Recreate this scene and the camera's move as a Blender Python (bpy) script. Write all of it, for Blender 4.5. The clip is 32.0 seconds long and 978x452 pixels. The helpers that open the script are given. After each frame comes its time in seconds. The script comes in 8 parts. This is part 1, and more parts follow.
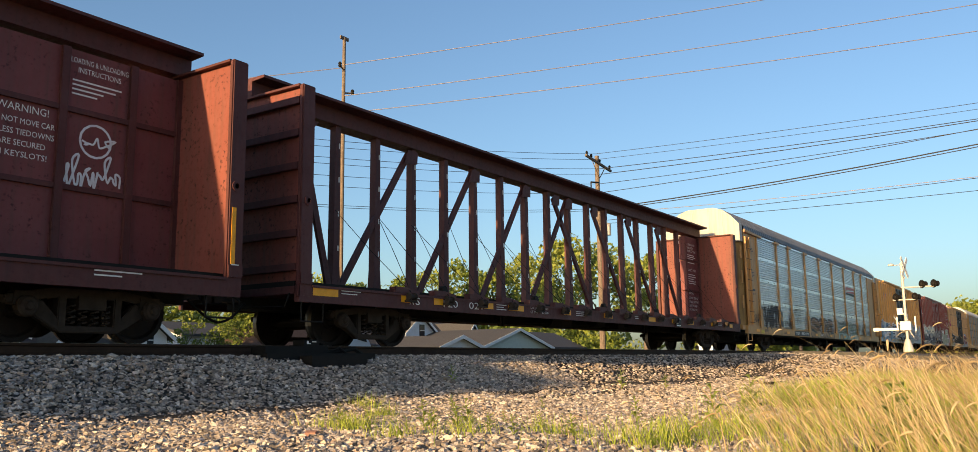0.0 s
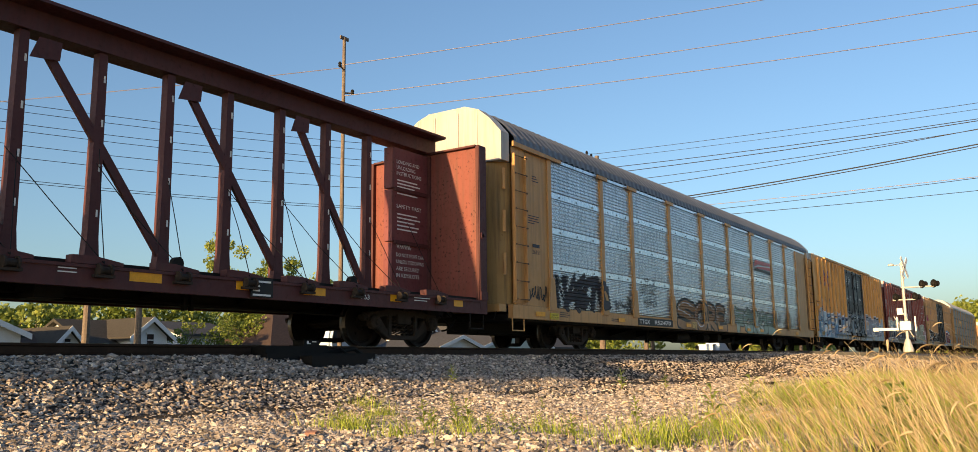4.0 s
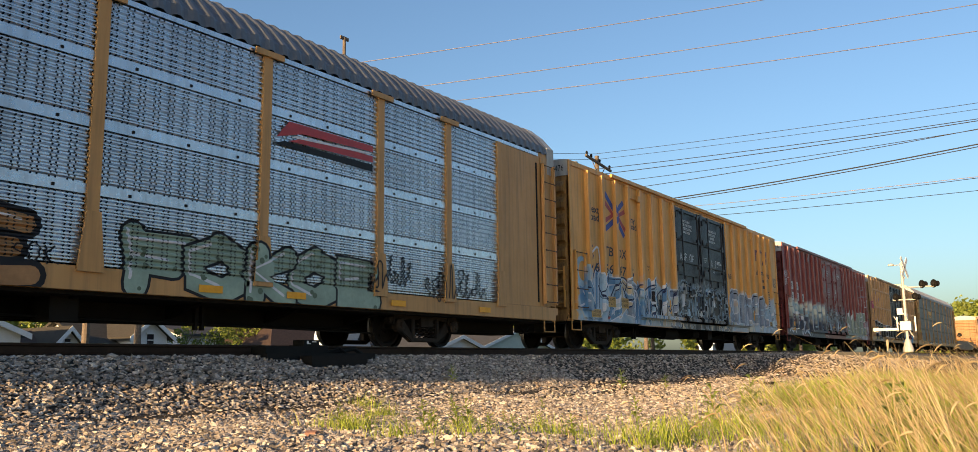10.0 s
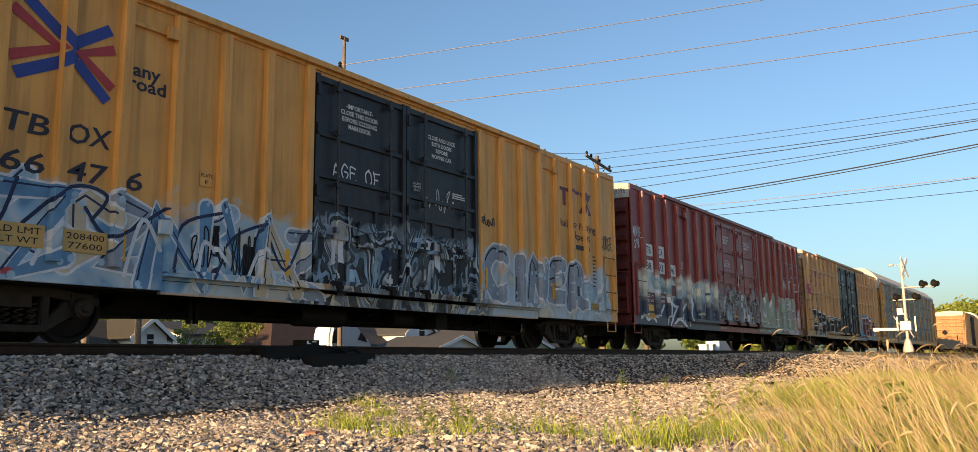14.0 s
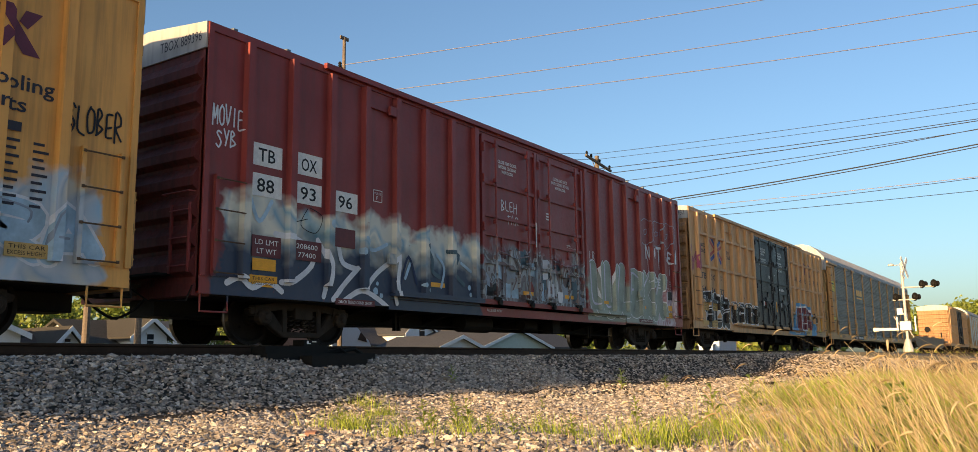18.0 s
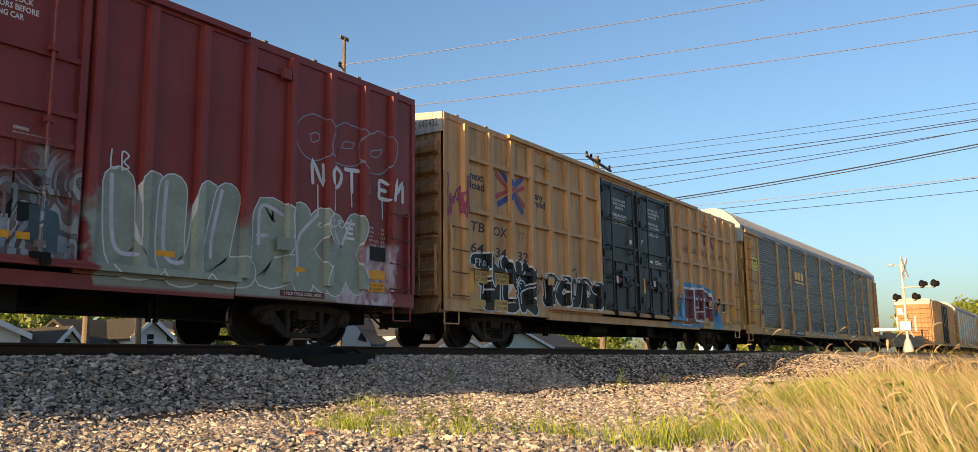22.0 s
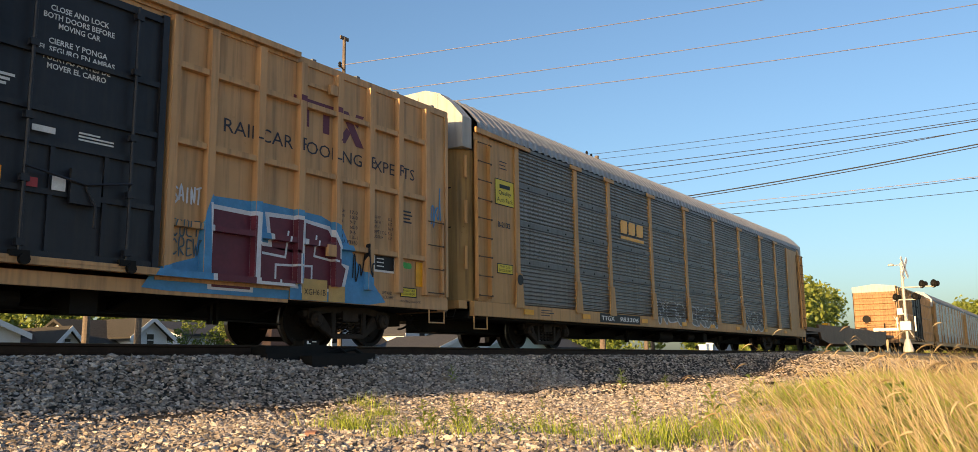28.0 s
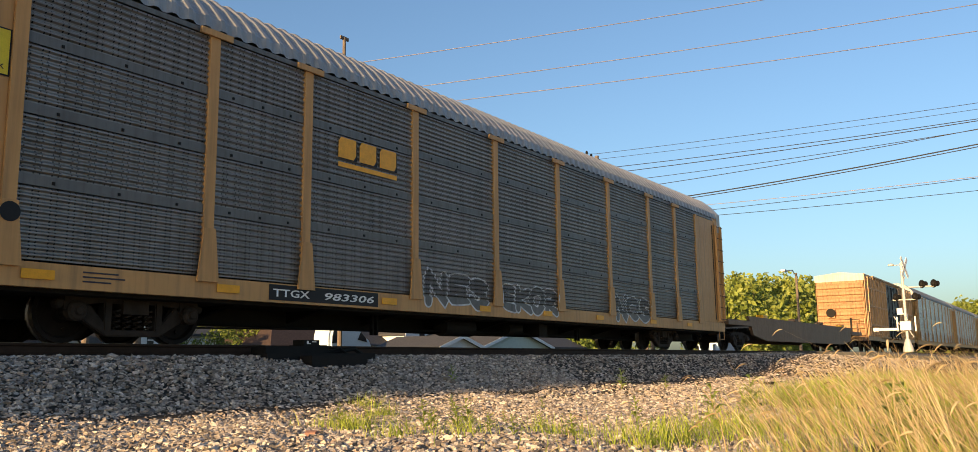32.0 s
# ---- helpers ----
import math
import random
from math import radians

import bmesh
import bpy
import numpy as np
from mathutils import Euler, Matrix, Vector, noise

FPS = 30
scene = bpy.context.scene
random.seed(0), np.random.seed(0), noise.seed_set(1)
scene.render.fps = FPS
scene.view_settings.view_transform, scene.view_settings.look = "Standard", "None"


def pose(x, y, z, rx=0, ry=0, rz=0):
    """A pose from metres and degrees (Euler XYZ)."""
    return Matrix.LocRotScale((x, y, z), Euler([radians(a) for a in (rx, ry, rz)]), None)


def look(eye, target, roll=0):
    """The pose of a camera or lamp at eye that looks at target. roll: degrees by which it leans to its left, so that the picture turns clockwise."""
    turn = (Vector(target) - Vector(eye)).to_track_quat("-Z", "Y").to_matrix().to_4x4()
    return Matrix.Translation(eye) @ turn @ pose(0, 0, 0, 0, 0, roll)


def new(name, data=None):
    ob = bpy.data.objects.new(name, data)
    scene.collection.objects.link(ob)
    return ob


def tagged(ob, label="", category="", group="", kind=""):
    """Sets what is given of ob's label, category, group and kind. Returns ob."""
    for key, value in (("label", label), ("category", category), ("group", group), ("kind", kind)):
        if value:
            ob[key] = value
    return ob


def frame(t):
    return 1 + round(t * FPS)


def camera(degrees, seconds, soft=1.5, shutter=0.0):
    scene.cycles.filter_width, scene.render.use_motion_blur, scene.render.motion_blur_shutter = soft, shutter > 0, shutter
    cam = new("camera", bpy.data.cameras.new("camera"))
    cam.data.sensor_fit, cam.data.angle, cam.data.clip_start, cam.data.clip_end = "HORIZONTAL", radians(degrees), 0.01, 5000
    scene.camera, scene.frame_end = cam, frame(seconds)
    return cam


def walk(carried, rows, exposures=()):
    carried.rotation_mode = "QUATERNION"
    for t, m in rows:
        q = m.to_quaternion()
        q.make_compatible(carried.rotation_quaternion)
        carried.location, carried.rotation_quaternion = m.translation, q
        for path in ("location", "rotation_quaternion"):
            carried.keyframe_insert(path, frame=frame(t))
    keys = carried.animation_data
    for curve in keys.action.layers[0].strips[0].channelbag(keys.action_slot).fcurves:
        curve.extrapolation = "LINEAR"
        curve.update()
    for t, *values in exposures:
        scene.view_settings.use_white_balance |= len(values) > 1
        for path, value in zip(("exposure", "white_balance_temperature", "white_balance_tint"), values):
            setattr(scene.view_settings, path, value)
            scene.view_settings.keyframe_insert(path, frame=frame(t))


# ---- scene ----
# World: x along the track, y away from the camera, z up; 0 is the top of the rails.
cam = camera(59.8, 32.0, soft=0.5)
EYE = (0.0, 0.0, -0.316)
AIM = (math.sin(radians(55.93)) * math.cos(radians(9.046)), math.cos(radians(55.93)) * math.cos(radians(9.046)), math.sin(radians(9.046)))
STAND = look(EYE, [EYE[k] + 10 * AIM[k] for k in range(3)], -0.696)
walk(cam, [(0.0, STAND), (32.0, STAND)], exposures=[(0.0, 0.98, 7800, 12), (32.0, 0.98, 7800, 12)])

# how far the train still has to come, second by second
COME = (70.88, 66.59, 62.27, 57.94, 53.59, 49.25, 44.93, 40.64, 36.37, 32.13, 27.92, 23.74, 19.62, 15.56, 11.56, 7.63, 3.78,
        0.0, -3.69, -7.31, -10.85, -14.32, -17.72, -21.05, -24.3, -27.48, -30.59, -33.64, -36.64, -39.59, -42.51, -45.4, -48.26)
TRACK_Y = 12.1
SIDE = 1.6          # half the width of a car over its posts

# ---- light ----
SUN_EL, SUN_OFF = 10.2, -3.0     # degrees above the horizon, degrees off the track
sun_data = bpy.data.lights.new("sun", "SUN")
sun_data.energy, sun_data.angle, sun_data.color = 5.0, radians(0.55), (1.0, 0.72, 0.40)
sun = new("sun", sun_data)
sun.matrix_world = look((-math.cos(radians(SUN_EL)) * math.cos(radians(SUN_OFF)) * 60, -math.cos(radians(SUN_EL)) * math.sin(radians(SUN_OFF)) * 60, math.sin(radians(SUN_EL)) * 60), (0, 0, 0))
world = bpy.data.worlds.new("sky")
scene.world = world
world.use_nodes = True
wn = world.node_tree.nodes
sky = wn.new("ShaderNodeTexSky")
sky.sky_type, sky.sun_disc = "NISHITA", False
sky.sun_elevation, sky.sun_rotation = radians(SUN_EL), radians(270 - SUN_OFF)
sky.air_density, sky.dust_density, sky.ozone_density = 1.0, 1.9, 4.0
wn["Background"].inputs["Strength"].default_value = 0.137
world.node_tree.links.new(sky.outputs["Color"], wn["Background"].inputs["Color"])


# ---- materials ----
def nodes_of(name):
    m = bpy.data.materials.new(name)
    m.use_nodes = True
    return m, m.node_tree.nodes, m.node_tree.links, m.node_tree.nodes["Principled BSDF"]


def mixed(n, l, fac, a, b, kind="MIX"):
    """A colour mix; fac, a and b are sockets or values."""
    x = n.new("ShaderNodeMix")
    x.data_type, x.blend_type = "RGBA", kind
    for key, v in ((0, fac), (6, a), (7, b)):
        if hasattr(v, "is_output"):
            l.new(v, x.inputs[key])
        else:
            x.inputs[key].default_value = v if key == 0 else (*v[:3], 1)
    return x.outputs[2]


def noise_at(n, l, scale, detail=4.0, stretch=(1, 1, 1), rough=0.6, space="Object"):
    tc, mp, t = n.new("ShaderNodeTexCoord"), n.new("ShaderNodeMapping"), n.new("ShaderNodeTexNoise")
    mp.inputs["Scale"].default_value = stretch
    t.inputs["Scale"].default_value, t.inputs["Detail"].default_value, t.inputs["Roughness"].default_value = scale, detail, rough
    l.new(tc.outputs[space], mp.inputs["Vector"])
    l.new(mp.outputs["Vector"], t.inputs["Vector"])
    return t.outputs["Fac"]


def ramp(n, l, fac, lo, hi, a=0.0, b=1.0):
    r = n.new("ShaderNodeMapRange")
    r.inputs[1].default_value, r.inputs[2].default_value, r.inputs[3].default_value, r.inputs[4].default_value = lo, hi, a, b
    l.new(fac, r.inputs[0])
    return r.outputs[0]


def bump(n, l, bsdf, height, strength=0.3, distance=0.01):
    b = n.new("ShaderNodeBump")
    b.inputs["Strength"].default_value, b.inputs["Distance"].default_value = strength, distance
    l.new(height, b.inputs["Height"])
    l.new(b.outputs["Normal"], bsdf.inputs["Normal"])


def painted(name, color, rust=(0.10, 0.035, 0.015), wear=0.35, rough=0.5, streak=0.5, metal=0.0, dirt=(0.06, 0.05, 0.04)):
    """Weathered paint on steel: fading, runs of grime, and rust that breaks through."""
    m, n, l, p = nodes_of(name)
    big = noise_at(n, l, 0.9, 5)
    fine = noise_at(n, l, 14.0, 6)
    runs = noise_at(n, l, 3.0, 5, (3.0, 3.0, 0.16))
    pale = tuple(min(1, c * 1.22 + 0.012) for c in color)
    c = mixed(n, l, ramp(n, l, big, 0.3, 0.72), color, pale)
    c = mixed(n, l, ramp(n, l, runs, 0.46, 0.78, 0, streak), c, dirt)
    spots = ramp(n, l, fine, 0.70 - 0.14 * wear, 0.80 - 0.12 * wear, 0, 0.9)
    patch = n.new("ShaderNodeMath")
    patch.operation = "MULTIPLY"
    l.new(spots, patch.inputs[0])
    l.new(ramp(n, l, noise_at(n, l, 1.7, 4), 0.62 - 0.3 * wear, 0.85 - 0.3 * wear), patch.inputs[1])
    c = mixed(n, l, patch.outputs[0], c, rust)
    l.new(c, p.inputs["Base Color"])
    l.new(ramp(n, l, fine, 0.3, 0.8, rough - 0.1, rough + 0.18), p.inputs["Roughness"])
    p.inputs["Metallic"].default_value = metal
    p.inputs["Specular IOR Level"].default_value = 0.3
    bump(n, l, p, fine, 0.12, 0.006)
    return m


def plain(name, color, rough=0.6, vary=0.25, scale=6.0, metal=0.0, relief=0.15, depth=0.006):
    m, n, l, p = nodes_of(name)
    a, b = noise_at(n, l, scale, 5), noise_at(n, l, scale * 7, 4)
    c = mixed(n, l, ramp(n, l, a, 0.3, 0.7), tuple(x * (1 - vary) for x in color), tuple(min(1, x * (1 + vary)) for x in color))
    c = mixed(n, l, ramp(n, l, b, 0.35, 0.75, 0, 0.35), c, tuple(x * 0.6 for x in color))
    l.new(c, p.inputs["Base Color"])
    p.inputs["Roughness"].default_value, p.inputs["Metallic"].default_value = rough, metal
    p.inputs["Specular IOR Level"].default_value = 0.25 if max(color) < 0.1 else 0.4
    bump(n, l, p, b, relief, depth)
    return m


def island(name, colors, rough=0.8, translucent=0.0, relief=0.0):
    """For joined small pieces: each island takes its own shade from the row of colours."""
    m, n, l, p = nodes_of(name)
    g, r = n.new("ShaderNodeNewGeometry"), n.new("ShaderNodeValToRGB")
    while len(r.color_ramp.elements) < len(colors):
        r.color_ramp.elements.new(0.5)
    for k, c in enumerate(colors):
        r.color_ramp.elements[k].position, r.color_ramp.elements[k].color = k / (len(colors) - 1), (*c, 1)
    l.new(g.outputs["Random Per Island"], r.inputs["Fac"])
    c = mixed(n, l, ramp(n, l, noise_at(n, l, 60.0 if relief else 9.0, 3), 0.35, 0.7, 0, 0.35), r.outputs["Color"], colors[0])
    l.new(c, p.inputs["Base Color"])
    p.inputs["Roughness"].default_value = rough
    if translucent:
        t, x = n.new("ShaderNodeBsdfTranslucent"), n.new("ShaderNodeMixShader")
        l.new(c, t.inputs["Color"])
        x.inputs[0].default_value = translucent
        l.new(p.outputs[0], x.inputs[1])
        l.new(t.outputs[0], x.inputs[2])
        l.new(x.outputs[0], n["Material Output"].inputs["Surface"])
    if relief:
        bump(n, l, p, noise_at(n, l, 90.0, 4), relief, 0.004)
    return m


# ---- mesh tools ----
class Shape:
    """Collects the corners and faces of one mesh."""

    def __init__(self):
        self.v, self.f = [], []

    def add(self, verts, faces):
        b = len(self.v)
        self.v.extend(verts)
        self.f.extend([tuple(b + i for i in q) for q in faces])
        return self

    def box(self, x0, y0, z0, x1, y1, z1):
        return self.add([(x0, y0, z0), (x1, y0, z0), (x1, y1, z0), (x0, y1, z0), (x0, y0, z1), (x1, y0, z1), (x1, y1, z1), (x0, y1, z1)],
                        [(0, 3, 2, 1), (4, 5, 6, 7), (0, 1, 5, 4), (1, 2, 6, 5), (2, 3, 7, 6), (3, 0, 4, 7)])

    def prism(self, outline, a, b, axis="x"):
        """An outline extruded between a and b; the outline lies in the two other axes, in their order."""
        def at(p, q):
            return {"x": (q, p[0], p[1]), "y": (p[0], q, p[1]), "z": (p[0], p[1], q)}[axis]
        n = len(outline)
        return self.add([at(p, a) for p in outline] + [at(p, b) for p in outline],
                        [tuple(range(n))[::-1], tuple(range(n, 2 * n))] + [(i, (i + 1) % n, n + (i + 1) % n, n + i) for i in range(n)])

    def rod(self, p, q, r, sides=6, r2=None):
        p, q = Vector(p), Vector(q)
        d = (q - p).normalized()
        u = d.orthogonal().normalized()
        w = d.cross(u)
        ring = lambda c, rr: [tuple(c + (u * math.cos(2 * math.pi * k / sides) + w * math.sin(2 * math.pi * k / sides)) * rr) for k in range(sides)]
        n = sides
        return self.add(ring(p, r) + ring(q, r if r2 is None else r2), [tuple(range(n))[::-1], tuple(range(n, 2 * n))] + [(i, (i + 1) % n, n + (i + 1) % n, n + i) for i in range(n)])

    def bar(self, p, q, wide, deep):
        """A flat bar from p to q in the x-z plane, deep along y."""
        p, q = Vector(p), Vector(q)
        d = (q - p).normalized()
        s = Vector((-d.z, 0, d.x)) * wide / 2
        y = Vector((0, deep / 2, 0))
        c = [p - s - y, p + s - y, p + s + y, p - s + y, q - s - y, q + s - y, q + s + y, q - s + y]
        return self.add([tuple(x) for x in c], [(0, 3, 2, 1), (4, 5, 6, 7), (0, 1, 5, 4), (1, 2, 6, 5), (2, 3, 7, 6), (3, 0, 4, 7)])

    def path(self, points, r, sides=5):
        """One bent tube through the points."""
        p = [Vector(q) for q in points]
        base, n = len(self.v), sides
        u = None
        for i, q in enumerate(p):
            d = ((p[min(i + 1, len(p) - 1)] - p[max(i - 1, 0)])).normalized()
            u = d.orthogonal().normalized() if u is None else (u - d * u.dot(d)).normalized()
            w = d.cross(u)
            self.v.extend([tuple(q + (u * math.cos(2 * math.pi * k / n) + w * math.sin(2 * math.pi * k / n)) * r) for k in range(n)])
        for i in range(len(p) - 1):
            self.f.extend([(base + i * n + k, base + i * n + (k + 1) % n, base + (i + 1) * n + (k + 1) % n, base + (i + 1) * n + k) for k in range(n)])
        self.f.append(tuple(base + k for k in range(n))[::-1])
        self.f.append(tuple(base + (len(p) - 1) * n + k for k in range(n)))
        return self

    def lathe(self, profile, center, axis="y", sides=20):
        """A profile of (radius, along) turned about an axis through center."""
        rings = []
        for r, h in profile:
            ring = []
            for k in range(sides):
                a = 2 * math.pi * k / sides
                c, s = r * math.cos(a), r * math.sin(a)
                ring.append({"y": (center[0] + c, center[1] + h, center[2] + s), "z": (center[0] + c, center[1] + s, center[2] + h), "x": (center[0] + h, center[1] + c, center[2] + s)}[axis])
            rings.append(ring)
        n = sides
        verts = [v for ring in rings for v in ring]
        faces = [(j * n + i, j * n + (i + 1) % n, (j + 1) * n + (i + 1) % n, (j + 1) * n + i) for j in range(len(rings) - 1) for i in range(n)]
        return self.add(verts, faces + [tuple(range(n))[::-1], tuple(range((len(rings) - 1) * n, len(rings) * n))])

    def mesh(self, name, material, smooth=False):
        m = bpy.data.meshes.new(name)
        m.from_pydata(self.v, [], self.f)
        m.materials.append(material)
        if smooth:
            m.polygons.foreach_set("use_smooth", [True] * len(m.polygons))
        m.update()
        b = bmesh.new()
        b.from_mesh(m)
        bmesh.ops.recalc_face_normals(b, faces=b.faces)
        b.to_mesh(m)
        b.free()
        return m


def soft(ob, width=0.008, segments=2):
    """Rounds the edges of a thing that is seen from near."""
    b = bmesh.new()
    b.from_mesh(ob.data)
    edges = [e for e in b.edges if len(e.link_faces) == 2 and e.calc_face_angle(0) > 0.5]
    bmesh.ops.bevel(b, geom=edges, offset=width, segments=segments, affect="EDGES", clamp_overlap=True)
    b.to_mesh(ob.data)
    b.free()
    return ob


def part(name, shape, material, parent, label="", smooth=False):
    """One mesh object under a thing or under a part."""
    ob = new(name, shape if isinstance(shape, bpy.types.Mesh) else shape.mesh(name, material, smooth))
    ob.parent = parent
    return tagged(ob, label)


def thing(name, label, category, at=None, group="", kind=""):
    ob = new(name)
    ob.empty_display_size = 0.3
    if at is not None:
        ob.matrix_world = at
    return tagged(ob, label, category, group, kind)


def solid(name, shape, material, label, category="", group="", kind="", at=None, smooth=False):
    ob = new(name, shape.mesh(name, material, smooth))
    if at is not None:
        ob.matrix_world = at
    return tagged(ob, label, category, group, kind)


def lettering(words, x, z, cap, material, parent, width=None, y=-1.517, name="lettering", label="", bold=0.0, slant=0.0, pitch=1.0, posts=(), align="LEFT"):
    """Writing on a side that faces the camera: cap is the height of its capitals, z the foot of the first line, width the length that it fills."""
    c = bpy.data.curves.new(name, "FONT")
    c.body, c.size, c.offset, c.resolution_u, c.shear, c.space_line, c.align_x = words, cap / 0.70, bold, 2, slant, pitch, align
    t = bpy.data.objects.new(name, c)
    m = bpy.data.meshes.new_from_object(t)
    bpy.data.objects.remove(t)
    bpy.data.curves.remove(c)
    xs = [v.co.x for v in m.vertices] or [0, 1]
    k = width / (max(xs) - min(xs)) if width else 1.0
    m.transform(Matrix.Translation((x - min(xs) * k, y, z)) @ Matrix.Diagonal((k, 1, 1, 1)) @ Matrix.Rotation(radians(90), 4, "X"))
    m.materials.clear()
    m.materials.append(material)
    if cap < 0.15 or len(words) < 2:
        return tagged(part(name, stuck_on(m, y, posts), material, parent, label), kind="stuff" if len(words) > 1 else "")
    first = None
    for q in characters(m):
        ob = part(name, stuck_on(q, y, posts), material, parent, label)
        first = first or ob
    return first


def characters(m):
    """Splits the mesh of a line of writing into one mesh for each character."""
    root = list(range(len(m.vertices)))

    def top(i):
        while root[i] != i:
            root[i] = root[root[i]]
            i = root[i]
        return i
    for e in m.edges:
        root[top(e.vertices[0])] = top(e.vertices[1])
    span = {}
    for v in m.vertices:
        r = top(v.index)
        lo, hi = span.get(r, (v.co.x, v.co.x))
        span[r] = (min(lo, v.co.x), max(hi, v.co.x))
    groups = []
    for r, (lo, hi) in sorted(span.items(), key=lambda i: i[1]):
        if groups and lo < groups[-1][2] - 0.4 * min(hi - lo, groups[-1][2] - groups[-1][1]):
            groups[-1] = (groups[-1][0] | {r}, groups[-1][1], max(hi, groups[-1][2]))
        else:
            groups.append(({r}, lo, hi))
    out = []
    for keep, _, _ in groups:
        ids = [v.index for v in m.vertices if top(v.index) in keep]
        at = {i: k for k, i in enumerate(ids)}
        q = bpy.data.meshes.new(m.name)
        q.from_pydata([m.vertices[i].co[:] for i in ids], [], [tuple(at[i] for i in f.vertices) for f in m.polygons if f.vertices[0] in at])
        q.materials.append(m.materials[0])
        out.append(q)
    return out


M_RUST = painted("oxide_red_steel", (0.070, 0.018, 0.018), rust=(0.026, 0.011, 0.010), dirt=(0.032, 0.019, 0.018), wear=0.75, rough=0.6, streak=0.45)
M_RUST_PALE = painted("faded_oxide_red_steel", (0.175, 0.046, 0.036), rust=(0.028, 0.012, 0.010), wear=1.0, rough=0.62, streak=0.6)
M_GOLD = painted("yellow_ochre_paint", (0.66, 0.32, 0.085), wear=0.3, rough=0.48, streak=0.45)
M_TAN = painted("tan_yellow_paint", (0.51, 0.285, 0.13), wear=0.4, rough=0.5, streak=0.55)
M_BUFF = painted("buff_rack_paint", (0.48, 0.255, 0.095), wear=0.35, rough=0.5, streak=0.45)
M_MAROON = painted("maroon_paint", (0.21, 0.030, 0.028), wear=0.2, rough=0.42, streak=0.3)
M_BLACKBLUE = painted("blue_black_door_paint", (0.012, 0.014, 0.020), wear=0.2, rough=0.45, streak=0.35)
M_GALV = painted("galvanised_steel", (0.52, 0.55, 0.59), rust=(0.2, 0.14, 0.09), wear=0.2, rough=0.30, streak=0.35, metal=0.85)
M_GALV_DULL = painted("dull_galvanised_steel", (0.215, 0.205, 0.195), rust=(0.12, 0.075, 0.05), wear=0.5, rough=0.45, streak=0.6, metal=0.5)
M_ROOF = painted("roof_sheet_steel", (0.13, 0.14, 0.155), wear=0.2, rough=0.45, streak=0.3, metal=0.4)
M_WHITE_END = painted("white_end_paint", (0.35, 0.34, 0.32), wear=0.35, rough=0.45, streak=0.4)
M_RUNG = painted("worn_rung_steel", (0.085, 0.048, 0.025), wear=0.8, rough=0.6)
M_UNDER = plain("grimy_black_steel", (0.008, 0.007, 0.006), 0.75, 0.3, 5.0)
M_TRUCK = plain("rusty_cast_steel", (0.036, 0.027, 0.021), 0.8, 0.35, 6.0)
M_WHEEL = plain("wheel_steel", (0.015, 0.011, 0.009), 0.7, 0.3, 4.0, 0.3)
M_TREAD = plain("worn_tread_steel", (0.20, 0.18, 0.165), 0.35, 0.15, 4.0, 0.9)
M_YELLOW = plain("yellow_reflector", (0.88, 0.38, 0.015), 0.4, 0.12, 8.0)
M_WHITE = plain("white_stencil", (0.74, 0.74, 0.72), 0.6, 0.12, 12.0)
M_BLACK = plain("black_stencil", (0.012, 0.012, 0.014), 0.5, 0.2, 9.0)
M_RAIL = plain("rail_steel", (0.045, 0.024, 0.015), 0.7, 0.3, 5.0, 0.2)
M_RAILTOP = plain("polished_rail_head", (0.45, 0.43, 0.41), 0.25, 0.15, 5.0, 1.0)
M_TIE = plain("creosoted_wood", (0.035, 0.026, 0.02), 0.9, 0.35, 7.0, relief=0.6)
# grit under the stones, darkened to paint the shade in their gaps
M_GRIT = plain("gap_shade_grit", (0.055, 0.046, 0.038), 0.95, 0.35, 9.0, relief=1.0, depth=0.02)
M_STONE = island("ballast_stone", [(0.08, 0.068, 0.06), (0.44, 0.38, 0.33), (0.14, 0.115, 0.10), (0.68, 0.59, 0.50), (0.36, 0.27, 0.20), (0.09, 0.08, 0.078), (0.55, 0.50, 0.45), (0.24, 0.19, 0.16), (0.76, 0.68, 0.60)], 0.85, relief=0.5)
M_ASPHALT = plain("asphalt", (0.075, 0.072, 0.068), 0.9, 0.25, 3.0, relief=0.6)
M_DIRT = plain("far_soil_and_grass", (0.075, 0.085, 0.035), 0.95, 0.4, 0.5, relief=0.4)
# dead grass, made pale to bounce warm light onto the car sides
M_THATCH = plain("matted_dead_grass_bounce", (0.34, 0.255, 0.125), 0.95, 0.4, 5.0, relief=1.0, depth=0.03)
M_STRAW = island("dry_grass", [(0.34, 0.23, 0.11), (0.66, 0.52, 0.30), (0.74, 0.62, 0.40), (0.16, 0.10, 0.045), (0.62, 0.47, 0.26), (0.25, 0.16, 0.08), (0.70, 0.57, 0.34)], 0.6, 0.3)
M_GREEN = island("green_grass", [(0.14, 0.21, 0.03), (0.42, 0.50, 0.07), (0.10, 0.16, 0.03), (0.56, 0.60, 0.12), (0.28, 0.38, 0.05)], 0.55, 0.4)
M_LEAF = island("tree_leaves", [(0.07, 0.11, 0.018), (0.15, 0.20, 0.03), (0.22, 0.26, 0.04), (0.08, 0.13, 0.02), (0.30, 0.33, 0.06)], 0.6, 0.3)
